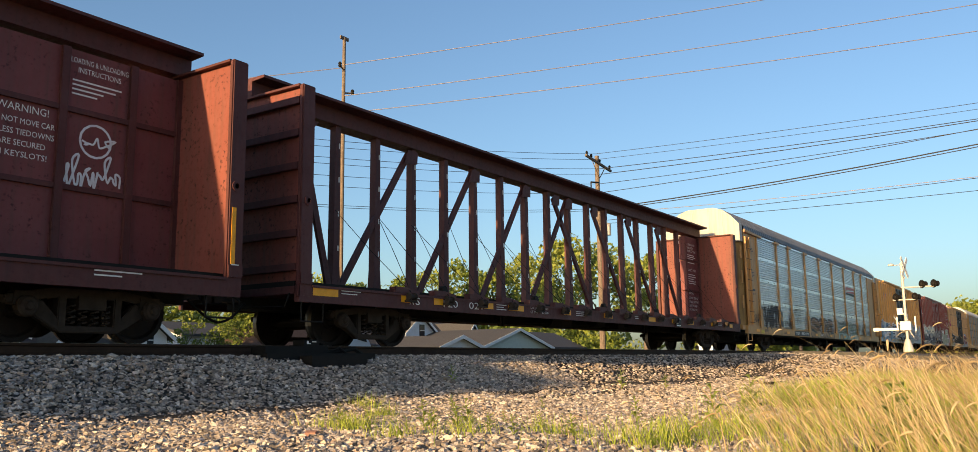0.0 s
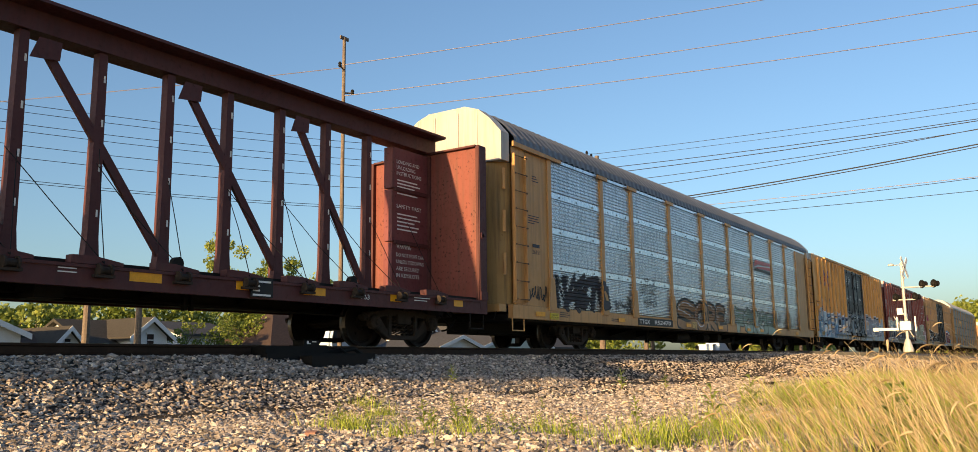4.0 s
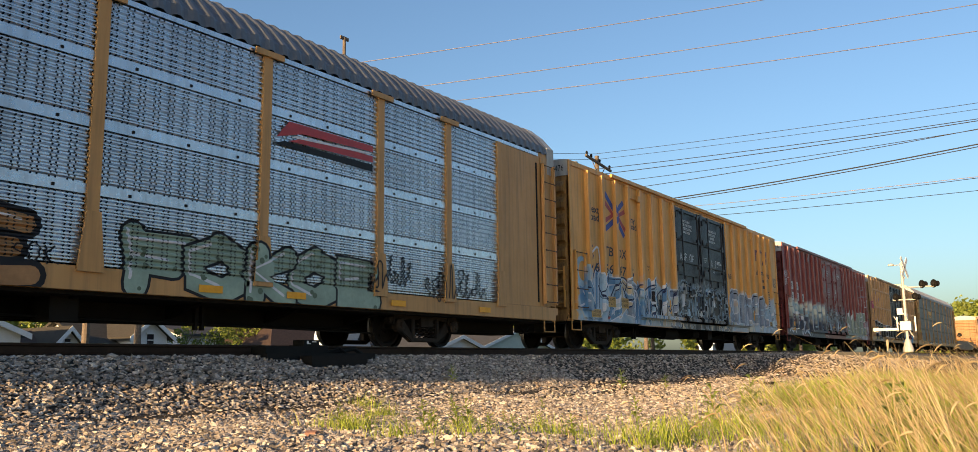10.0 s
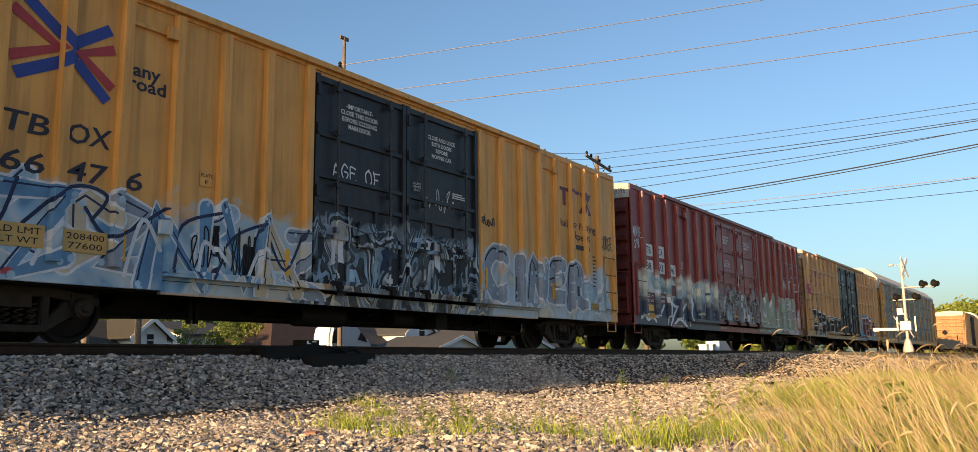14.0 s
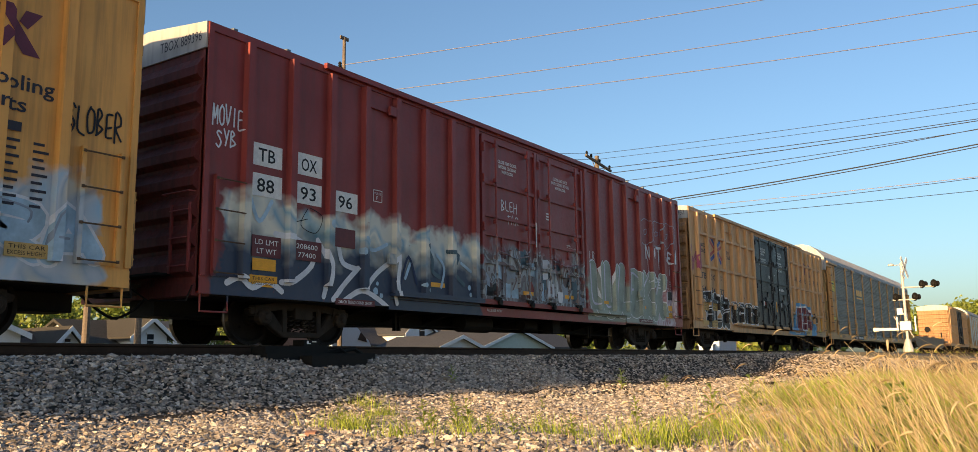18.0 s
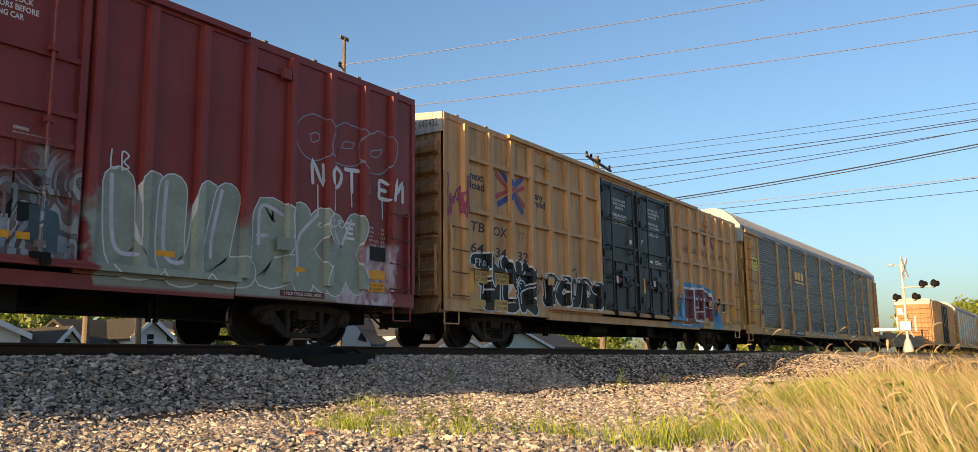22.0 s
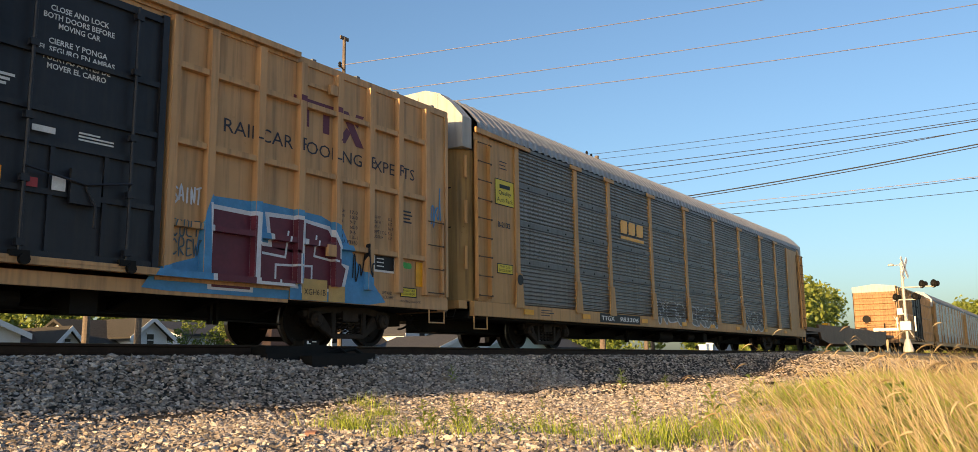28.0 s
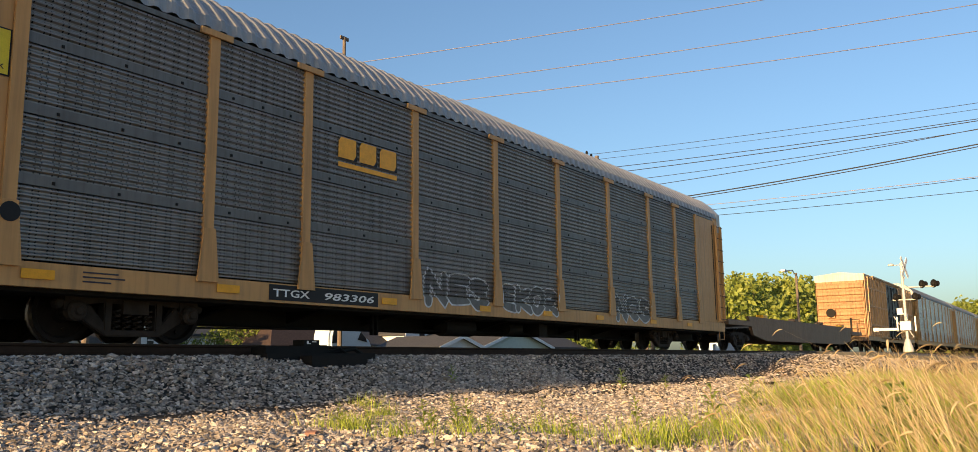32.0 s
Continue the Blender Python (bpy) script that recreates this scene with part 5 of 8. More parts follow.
# lines that cross the track beside the road: height at the pole, reach and height at the far side, sag and thickness
for dx, dz, y, z, sag, r in ((-1.6, 12.62, 1.31, 12.21, 0.10, 0.014), (-1.0, 12.29, 1.34, 11.89, 0.10, 0.012), (0.15, 11.75, 1.39, 11.41, 0.12, 0.020), (1.0, 11.44, 1.39, 11.33, 0.12, 0.022),
                             (-0.3, 10.74, 1.43, 10.90, 0.14, 0.017), (-0.3, 10.16, 1.43, 10.97, 0.16, 0.019), (-0.2, 9.14, 1.49, 10.23, 0.20, 0.034), (-0.2, 9.02, 1.51, 10.10, 0.22, 0.024)):
    a = Vector((47.9 + dx * 0.3, 23.85, dz))
    wire(a, (48.0, y, z), sag, r, M_WIRE, "black overhead power line")
    wire(a, a + Vector((-38.0, 14.0, -0.6 - dz * 0.12)), 0.8, 0.013, M_WIRE, "black overhead power line")
for dz, y, z, m, r in ((8.76, 1.66, 8.48, M_WIRE_PALE, 0.016), (8.31, 1.66, 8.44, M_WIRE, 0.016), (8.12, 1.72, 7.78, M_WIRE, 0.016)):
    wire((47.5, 23.9, dz), (48.0, y, z), 0.12, r, m, "low black cable hung overhead")


# ---- houses behind the track ----
def house(x0, x1, y0, y1, eave, ridge, wall, roof, label, gable="y", windows=()):
    """A small house: walls with a gable, an overhanging roof of two slabs, windows with frames."""
    z0 = -2.6
    h = thing("house", label, "house")
    if gable == "y":
        xm = (x0 + x1) / 2
        part("wall", Shape().prism([(x0, z0), (x1, z0), (x1, eave), (xm, ridge), (x0, eave)], y0, y1, "y"), wall, h)
        k = (ridge - eave) / (xm - x0)
        for s in (-1, 1):
            xe = xm + s * (xm - x0 + 0.35)
            part("roof_slope", Shape().prism([(xm, ridge + 0.02), (xe, ridge + 0.02 - k * abs(xe - xm)), (xe, ridge + 0.2 - k * abs(xe - xm)), (xm, ridge + 0.2)], y0 - 0.4, y1 + 0.4, "y"), roof, h)
            part("verge_board", Shape().prism([(xm, ridge - 0.1), (xe, ridge - 0.1 - k * abs(xe - xm)), (xe, ridge + 0.19 - k * abs(xe - xm)), (xm, ridge + 0.19)], y0 - 0.45, y0 - 0.405, "y"), M_SIDING, h)
    else:
        ym = (y0 + y1) / 2
        part("wall", Shape().prism([(y0, z0), (y1, z0), (y1, eave), (ym, ridge), (y0, eave)], x0, x1, "x"), wall, h)
        k = (ridge - eave) / (ym - y0)
        for s in (-1, 1):
            ye = ym + s * (ym - y0 + 0.4)
            part("roof_slope", Shape().prism([(ym, ridge + 0.02), (ye, ridge + 0.02 - k * abs(ye - ym)), (ye, ridge + 0.2 - k * abs(ye - ym)), (ym, ridge + 0.2)], x0 - 0.4, x1 + 0.4, "x"), roof, h)
    for wx, wz, w, hh in windows:
        win = part("window", Shape().box(wx - w / 2, y0 - 0.05, wz - hh / 2, wx + w / 2, y0 - 0.005, wz + hh / 2), M_GLASS, h, "dark glass")
        part("window_frame", Shape().box(wx - w / 2 - 0.08, y0 - 0.08, wz + hh / 2, wx + w / 2 + 0.08, y0 - 0.005, wz + hh / 2 + 0.1).box(wx - w / 2 - 0.08, y0 - 0.08, wz - hh / 2 - 0.1, wx + w / 2 + 0.08, y0 - 0.005, wz - hh / 2).box(wx - w / 2, y0 - 0.075, wz - 0.03, wx + w / 2, y0 - 0.052, wz + 0.03), M_SIDING, win)
    return h


house(15.6, 22.6, 44, 52, 1.3, 2.75, M_SIDING, M_SHINGLE_GREY, "white house with a dark roof")
house(25.4, 27.0, 46, 52, 0.85, 1.72, M_SIDING, M_SHINGLE, "small white gabled house with a brown roof", "y", [(26.2, 1.0, 0.3, 0.4)])
house(22.8, 25.6, 47, 52, 0.6, 1.55, M_SIDING, M_SHINGLE_RED, "brown-roofed wing of a white house", "x")
house(30.1, 32.5, 46, 54, 1.45, 2.4, M_SIDING, M_SHINGLE, "white clapboard house with a steep gable", "y", [(31.35, 1.2, 0.42, 0.7)])
house(28.2, 31.0, 47, 54, 0.75, 2.35, M_SIDING, M_SHINGLE, "mossy brown shingle roof of a white house", "x")
house(36.6, 41.0, 50, 57, 1.7, 2.6, M_SIDING, M_SHINGLE_GREY, "white house with a dark roof among shrubs", "x")
house(43.5, 49.0, 60, 68, 1.2, 3.3, M_SIDING, M_SHINGLE, "white house with a mossy roof", "x")
house(47.6, 49.6, 59, 68, 1.3, 2.6, M_SIDING, M_SHINGLE_GREY, "white gabled porch of a house", "y")
hip = thing("house", "brown hipped roof of a low house", "house")
part("wall", Shape().box(39.6, 44.6, -2.4, 46.4, 50.4, 0.95), M_SIDING, hip)
part("roof", Shape().add([(39.0, 44, 0.9), (47.0, 44, 0.9), (47.0, 51, 0.9), (39.0, 51, 0.9), (42.3, 47.5, 3.5), (44.2, 47.5, 3.5), (39.0, 44, 0.78), (47.0, 44, 0.78), (47.0, 51, 0.78), (39.0, 51, 0.78)],
     [(0, 1, 5, 4), (1, 2, 5), (2, 3, 4, 5), (3, 0, 4), (0, 6, 7, 1), (1, 7, 8, 2), (2, 8, 9, 3), (3, 9, 6, 0), (6, 9, 8, 7)]), M_SHINGLE_RED, hip)
part("eaves_board", Shape().box(39.0, 43.96, 0.74, 47.0, 43.995, 0.9), M_SIDING, hip)
house(66.0, 71.0, 55, 64, 2.6, 4.5, M_SIDING, M_SHINGLE_GREY, "pale house with a gambrel gable", "y", [(68.8, 2.9, 0.8, 1.2)])
house(58.0, 66.5, 57, 66, 1.5, 4.4, M_SIDING, M_SHINGLE_GREY, "grey roofed wing of a house", "x")
house(76.0, 88.0, 62, 70, 2.0, 4.4, M_SIDING, M_SHINGLE_GREY, "dark roofed house among the trees", "x")
house(83.0, 86.5, 60, 66, 2.0, 4.2, M_SIDING, M_SHINGLE_GREY, "pale dormer of a dark roofed house", "y", [(84.7, 2.6, 0.7, 1.0)])
house(52.0, 57.5, 40, 46, 0.75, 1.6, M_SIDING, M_SHINGLE_GREY, "low carport with white boards", "y")
house(65.0, 77.5, 45, 55, 0.95, 2.7, M_SIDING_GREEN, M_SHINGLE_GREY, "pale green clapboard garage with a low gable", "y")
house(76.0, 88.5, 47, 55, 1.1, 2.75, M_SIDING_GREEN, M_SHINGLE_GREY, "grey shingle roof of a long garage", "x")

cab = thing("truck_cab", "white highway truck cab parked behind the track", "truck")
CAB = 24.3
shell = part("cab_shell", Shape().prism([(CAB, -0.9), (CAB, 0.75), (CAB + 0.12, 1.15), (CAB + 0.5, 1.32), (CAB + 1.2, 1.30), (CAB + 1.65, 1.12), (CAB + 2.0, 0.78), (CAB + 2.3, 0.62), (CAB + 2.4, 0.5), (CAB + 2.5, 0.3), (CAB + 2.5, -0.9)], 24.0, 25.0, "y"), M_VAN, cab)
soft(shell, 0.10, 3)
part("side_window", Shape().prism([(CAB + 0.08, 0.45), (CAB + 0.16, 0.95), (CAB + 0.42, 1.12), (CAB + 0.6, 0.98), (CAB + 0.5, 0.5)], 23.975, 23.99, "y"), M_GLASS, cab)
part("windscreen", Shape().prism([(CAB + 1.55, 0.62), (CAB + 1.72, 0.92), (CAB + 2.0, 0.70), (CAB + 2.1, 0.52)], 23.97, 23.99, "y"), M_GLASS, cab)
for x in (CAB + 0.6, CAB + 2.5):
    part("wheel", Shape().lathe([(0.2, -0.12), (0.5, -0.14), (0.5, 0.14), (0.2, 0.12)], (x, 24.1, -1.3), "y", 18), M_UNDER, cab)
part("chassis", Shape().box(CAB, 24.2, -1.3, CAB + 2.5, 25.0, -0.9), M_UNDER, cab)
for x0, x1, z1 in ((70.3, 71.0, 0.9), (72.0, 76.5, 1.3)):
    solid("utility_cabinet", Shape().box(x0, 25.0, -0.9, x1, 26.2, z1 - 0.1).box(x0 - 0.06, 24.94, z1 - 0.1, x1 + 0.06, 26.26, z1), M_VAN, "white metal equipment cabinet by the crossing", "equipment cabinet", at=None)


# ---- trees ----
def tree(x, y, top, spread, leaves, seed_no, material, label, ground=-2.4, low=0.25):
    """A tapered trunk with limbs and a ragged crown of many small leaf sprays."""
    rng = np.random.default_rng(seed_no)
    h = top - ground
    t = thing("tree", label, "tree", pose(x, y, ground), group="trees behind the track")
    trunk = Shape()
    trunk.rod((0, 0, 0), (0.1, 0, h * 0.35), h * 0.022, 8, h * 0.015)
    trunk.rod((0.1, 0, h * 0.35), (0.0, 0.1, h * 0.8), h * 0.015, 7, h * 0.005)
    ends = []
    for k in range(9):
        a, z = rng.uniform(0, 6.28), h * rng.uniform(0.28, 0.7)
        r = spread * rng.uniform(0.45, 0.85)
        e = (r * math.cos(a), r * math.sin(a), min(z + h * rng.uniform(0.1, 0.25), h * 0.95))
        trunk.rod((0.05, 0, z), e, h * 0.008, 5, h * 0.003)
        ends.append(e)
    part("trunk", trunk, M_BARK, t)
    blobs = [(np.array(e), spread * rng.uniform(0.3, 0.5)) for e in ends]
    for k in range(14):
        a, u = rng.uniform(0, 6.28), rng.uniform(low, 0.97)
        r = spread * math.sqrt(max(0.02, 1 - ((u - 0.52) / 0.5) ** 2)) * rng.uniform(0.35, 0.95)
        blobs.append((np.array((r * math.cos(a), r * math.sin(a), h * u)), spread * rng.uniform(0.22, 0.42)))
    blobs.append((np.array((0, 0, h * 0.9)), spread * 0.3))
    per = leaves // len(blobs)
    v, f = [], []
    for c, r in blobs:
        d = rng.normal(0, 1, (per, 3))
        d /= np.linalg.norm(d, axis=1, keepdims=True)
        p = c + d * r * rng.uniform(0.45, 1.05, (per, 1)) * np.array([1, 1, 0.8])
        s = spread * 0.062 * rng.uniform(0.6, 1.4, (per, 1))
        n1 = rng.normal(0, 1, (per, 3))
        n1 /= np.linalg.norm(n1, axis=1, keepdims=True)
        n2 = np.cross(n1, rng.normal(0, 1, (per, 3)))
        n2 /= np.linalg.norm(n2, axis=1, keepdims=True)
        quad = np.stack([p - n1 * s, p + n2 * s * 0.55, p + n1 * s, p - n2 * s * 0.55], 1)
        b = len(v)
        v.extend(map(tuple, quad.reshape(-1, 3)))
        f.extend([(b + 4 * i, b + 4 * i + 1, b + 4 * i + 2, b + 4 * i + 3) for i in range(per)])
    m = bpy.data.meshes.new("crown")
    m.from_pydata(v, [], f)
    m.materials.append(material)
    part("crown", m, material, t)
    return t


TREES = ((62.5, 78, 14.8, 2.9), (70.5, 82, 11.7, 3.1), (74.0, 80, 13.2, 3.7), (83.7, 84, 11.7, 4.5), (86.2, 80, 11.0, 4.5), (97.2, 82, 12.6, 4.8), (103.7, 80, 14.2, 5.0), (113.9, 82, 16.0, 5.9), (119.3, 80, 15.8, 5.5), (133.7, 82, 19.5, 6.6), (148.2, 82, 23.4, 7.9), (164.7, 82, 23.9, 8.5), (194.3, 84, 26.4, 8.9), (224.0, 84, 28.0, 9.1))
for k, (x, y, top, spread) in enumerate(TREES):
    tree(x, y, top, spread, 3000, 20 + k, M_LEAF_PALE if k % 3 == 0 or k > 7 else M_LEAF, "broad leafy tree in evening sun behind the houses", low=0.05)
for k, (x, y, top, spread) in enumerate(((27.7, 56, 3.6, 3.0), (30.8, 58, 4.3, 2.9), (32.2, 56, 3.7, 2.6), (36.9, 60, 4.6, 3.1), (39.7, 60, 4.6, 2.9), (41.3, 58, 4.3, 2.9), (46.0, 60, 4.9, 3.4), (46.3, 56, 4.5, 2.6), (54.1, 62, 6.2, 3.3), (34.6, 47, 2.6, 1.2), (36.1, 46, 2.3, 1.4), (40.3, 48, 3.0, 1.7), (43.7, 50, 3.6, 1.6), (32.2, 64, 3.7, 2.9), (39.0, 66, 5.6, 3.1), (65.8, 70, 8.4, 3.1))):
    tree(x, y, top, spread, 2600, 50 + k, M_LEAF if k % 4 else M_LEAF_PALE, "dense green shrubby tree between the houses", low=0.02)
for k, (x, y, top, spread) in enumerate(((96, 60, 4.5, 5.5), (104, 62, 5.0, 6.0), (91, 48, 2.4, 4.0), (112, 60, 5.5, 6.0))):
    tree(x, y, top, spread, 2000, 70 + k, M_LEAF, "dense dark green shrubby tree between the houses", low=0.05)
for k, (x, y, top, spread) in enumerate(((141, 46, 12.0, 8.0), (152, 46, 14.5, 7.5), (163, 47, 15.5, 8.5), (176, 47, 15.0, 8.0), (189, 48, 16.5, 8.5), (205, 50, 16.0, 9.0), (360, 32, 19.0, 14.0), (345, 42, 17.0, 12.0), (385, 30, 20.0, 14.0))):
    tree(x, y, top, spread, 2600, 70 + k, M_LEAF_PALE, "bright green tree beyond the crossing", low=0.02)


# ---- grass ----
def blades(count, rng, place, height, width, lean, material, name, label, heads=0.0, curl=1.7, loose=0.4, low=False):
    """Grass as narrow tapering ribbons that bend over, joined; some carry a drooping seed head."""
    x, y = place(count, rng)
    n = len(x)
    z = ground_z(x, y)
    h = height * rng.uniform(0.45, 1.25, n)
    if low:
        # shorter by y/x, the bearing from the eye, to fit the camera's view
        h = h * np.clip((0.50 - y / x) / 0.30, 0.22, 1.0)
    w = width * rng.uniform(0.7, 1.4, n)
    a = rng.uniform(0, 2 * math.pi, n)
    bend = np.stack([np.cos(a), np.sin(a)], -1) * (rng.uniform(0.05, 0.05 + loose, (n, 1))) + np.array(lean)
    side = rng.uniform(0, math.pi, n)
    sx, sy = np.cos(side), np.sin(side)
    rows = []
    levels = (0.0, 0.35, 0.7, 1.0)
    for u in levels:
        cx, cy, cz = x + bend[:, 0] * h * u ** curl, y + bend[:, 1] * h * u ** curl, z + h * u * (1 - 0.18 * u * np.linalg.norm(bend, axis=1))
        ww = w * (1 - 0.7 * u)
        rows.append(np.stack([cx - sx * ww, cy - sy * ww, cz], -1))
        rows.append(np.stack([cx + sx * ww, cy + sy * ww, cz], -1))
    v = np.stack(rows, 1)
    k = len(rows)
    f = np.array([(0, 1, 3, 2), (2, 3, 5, 4), (4, 5, 7, 6)])[None] + (np.arange(n) * k)[:, None, None]
    v, f = v.reshape(-1, 3).tolist(), f.reshape(-1, 4).tolist()
    for i in np.nonzero(rng.uniform(0, 1, n) < heads)[0]:
        tip = Vector((x[i] + bend[i, 0] * h[i], y[i] + bend[i, 1] * h[i], z[i] + h[i] * (1 - 0.18 * np.linalg.norm(bend[i]))))
        d = Vector((bend[i, 0], bend[i, 1], 0.1)).normalized()
        L = 0.085 * rng.uniform(0.7, 1.3)
        b, ring = len(v), []
        for q, rad in enumerate((0.0020, 0.0052, 0.0046, 0.0014)):
            c = tip + d * (L * q / 3) + Vector((0, 0, -0.055 * (q / 3) ** 2))
            for e in range(4):
                v.append((c.x + rad * math.cos(e * 1.571) * -d.y, c.y + rad * math.cos(e * 1.571) * d.x, c.z + rad * math.sin(e * 1.571)))
        f.extend([(b + q * 4 + e, b + q * 4 + (e + 1) % 4, b + q * 4 + 4 + (e + 1) % 4, b + q * 4 + 4 + e) for q in range(3) for e in range(4)])
    m = bpy.data.meshes.new(name)
    m.from_pydata(v, [], f)
    m.materials.append(material)
    return tagged(new(name, m), label, "grass", kind="stuff")


grass_rng = np.random.default_rng(11)
border = lambda x: 3.0 + 0.06 * x + 0.35 * np.sin(x * 1.1) + 0.2 * np.sin(x * 2.7)


def meadow(x0, x1, y0, y1, thick, thin=0.0, clump=0.0):
    """Places dense where y is small against x, a bearing chosen to fit the camera's view, thinning towards the gravel,
    in clumps.
    """
    def place(count, rng):
        x, y = rng.uniform(x0, x1, count), rng.uniform(y0, y1, count)
        tuft = np.sin(x * 3.1 + 1.3 * np.sin(y * 2.3)) * np.sin(y * 4.1 + 1.1 * np.sin(x * 1.9))
        chance = np.clip(np.clip((thick + 0.20 - y / x) / 0.34, 0, 1) ** 1.7, thin, 1) * np.clip(0.5 + tuft * 1.5 + (1 - clump), 0.0, 1)
        keep = (rng.uniform(0, 1, count) < chance) & (y < border(x) + 1.2)
        return x[keep], y[keep]
    return place


TO_TRACK = (-0.30, 0.42)
blades(17000, grass_rng, meadow(5.2, 12, -0.5, 4.8, 0.29, 0.02, 1.0), 0.25, 0.0045, (-0.08, 0.06), M_GREEN, "green_grass", "fresh green grass at the edge of the gravel", low=True)
blades(12000, grass_rng, meadow(11, 30, -0.5, 6.0, 0.26, 0.02, 0.7), 0.34, 0.0070, (-0.08, 0.06), M_GREEN, "green_grass", "fresh green grass along the verge", low=True)
blades(3000, grass_rng, meadow(5.0, 10, -0.8, 4.2, 0.27, 0.03, 0.8), 0.66, 0.0044, TO_TRACK, M_STRAW, "dry_grass", "tall dry straw-coloured grass leaning over", 0.05, 1.2, 0.5, low=True)
blades(2500, grass_rng, meadow(9.5, 17, -0.8, 5.0, 0.25, 0.02, 0.8), 0.70, 0.0064, TO_TRACK, M_STRAW, "dry_grass", "tall dry straw-coloured grass leaning over", 0.05, 1.2, 0.5, low=True)
blades(2600, grass_rng, meadow(16, 36, -1.0, 6.4, 0.18, 0.006, 0.7), 0.66, 0.0095, TO_TRACK, M_STRAW, "dry_grass", "tall dry straw-coloured grass along the verge", 0.05, 1.25, 0.8, low=True)
blades(1500, grass_rng, meadow(2.8, 5.6, -0.5, 2.2, 0.18, 0.04, 0.5), 0.60, 0.0026, TO_TRACK, M_STRAW, "dry_grass", "tall dry straw-coloured grass near the camera", 0.05, 1.25, 0.8, low=True)
blades(4200, grass_rng, meadow(3.0, 6.2, -0.4, 2.6, 0.30, 0.03, 1.0), 0.34, 0.0030, (-0.10, 0.10), M_GREEN, "green_grass", "long green grass near the camera", low=True)
blades(240, grass_rng, meadow(3.6, 7.5, -0.2, 3.0, 0.22, 0.05), 0.84, 0.0026, (-0.30, 0.40), M_STRAW, "dry_grass", "long arching dry grass stems with seed heads", 0.35, 1.35, 0.5, low=True)
blades(160, grass_rng, meadow(5.5, 10.0, 1.2, 3.4, 0.30, 0.25), 0.62, 0.0024, (-0.36, 0.50), M_STRAW, "dry_grass", "sparse long dry stems leaning out over the gravel", 0.15, 1.15, 0.3)
blades(170, grass_rng, meadow(7.0, 16.0, -0.4, 3.6, 0.14, 0.02), 1.0, 0.0036, (-0.40, 0.50), M_STRAW, "dry_grass", "long arching dry grass stems with drooping seed heads", 0.45, 2.0, 0.4, low=True)
blades(1500, grass_rng, meadow(5.5, 9.5, 2.6, 7.2, 0.62, 0.05, 1.0), 0.14, 0.0042, (-0.05, 0.04), M_GREEN, "sprouting_grass", "thin green sprouts between the stones")
blades(110, grass_rng, meadow(5.5, 9.5, 2.4, 6.5, 0.58, 0.04, 0.6), 0.22, 0.0026, (-0.10, 0.12), M_STRAW, "dry_grass", "single dry stems between the stones", 0.2, 1.3, 0.7, low=True)


def clumps(spots):
    """Places crowded round a few spots, each with its own spread."""
    def place(count, rng):
        k = rng.integers(0, len(spots), count)
        c = np.array(spots)[k]
        return c[:, 0] + rng.normal(0, 1, count) * c[:, 2], c[:, 1] + rng.normal(0, 1, count) * c[:, 2]
    return place


blades(800, grass_rng, clumps([(7.0, 6.85, 0.22), (7.25, 6.75, 0.16), (6.75, 6.3, 0.12), (6.35, 5.35, 0.14), (6.6, 4.75, 0.16), (9.3, 8.45, 0.14), (8.6, 7.5, 0.1), (7.4, 4.3, 0.14)]), 0.19, 0.0042, (-0.06, 0.05), M_GREEN, "grass_tuft", "bright green grass tufts in the gravel", 0.0, 1.4, 0.8)
blades(650, grass_rng, clumps([(7.5, 2.8, 0.35), (8.6, 2.75, 0.35), (7.0, 3.1, 0.25)]), 0.24, 0.0050, (-0.08, 0.06), M_GREEN, "grass_tuft", "low tufts of fresh green grass", 0.0, 1.4, 0.7)
blades(1300, grass_rng, clumps([(13.5, 3.35, 0.40), (9.9, 1.05, 0.22), (16.5, 3.9, 0.45)]), 0.36, 0.0060, (-0.08, 0.06), M_GREEN, "grass_tuft", "thick tufts of fresh green grass", 0.0, 1.4, 0.7)


def weed(x, y, h, seed_no):
    rng = np.random.default_rng(seed_no)
    z = float(ground_z(x, y))
    w = thing("weed", "leafy green weed growing in the gravel", "weed", pose(x, y, z), group="weeds in the gravel")
    stem = Shape().path([(0, 0, 0), (0.01, 0.0, h * 0.5), (-0.01, 0.01, h)], 0.004, 5)
    part("stem", stem, M_GREEN, w)
    for k in range(18):
        a, u = k * 2.4, 0.08 + 0.92 * k / 17
        L = h * 0.62 * (1.1 - 0.6 * u) * rng.uniform(0.8, 1.2)
        c, s = math.cos(a), math.sin(a)
        q = Shape().add([(0, 0, h * u), (c * L * 0.5 - s * L * 0.14, s * L * 0.5 + c * L * 0.14, h * u + L * 0.32), (c * L, s * L, h * u + L * 0.22), (c * L * 0.5 + s * L * 0.14, s * L * 0.5 - c * L * 0.14, h * u + L * 0.32)], [(0, 1, 2, 3)])
        part("leaf", q, M_GREEN, w)
    return w


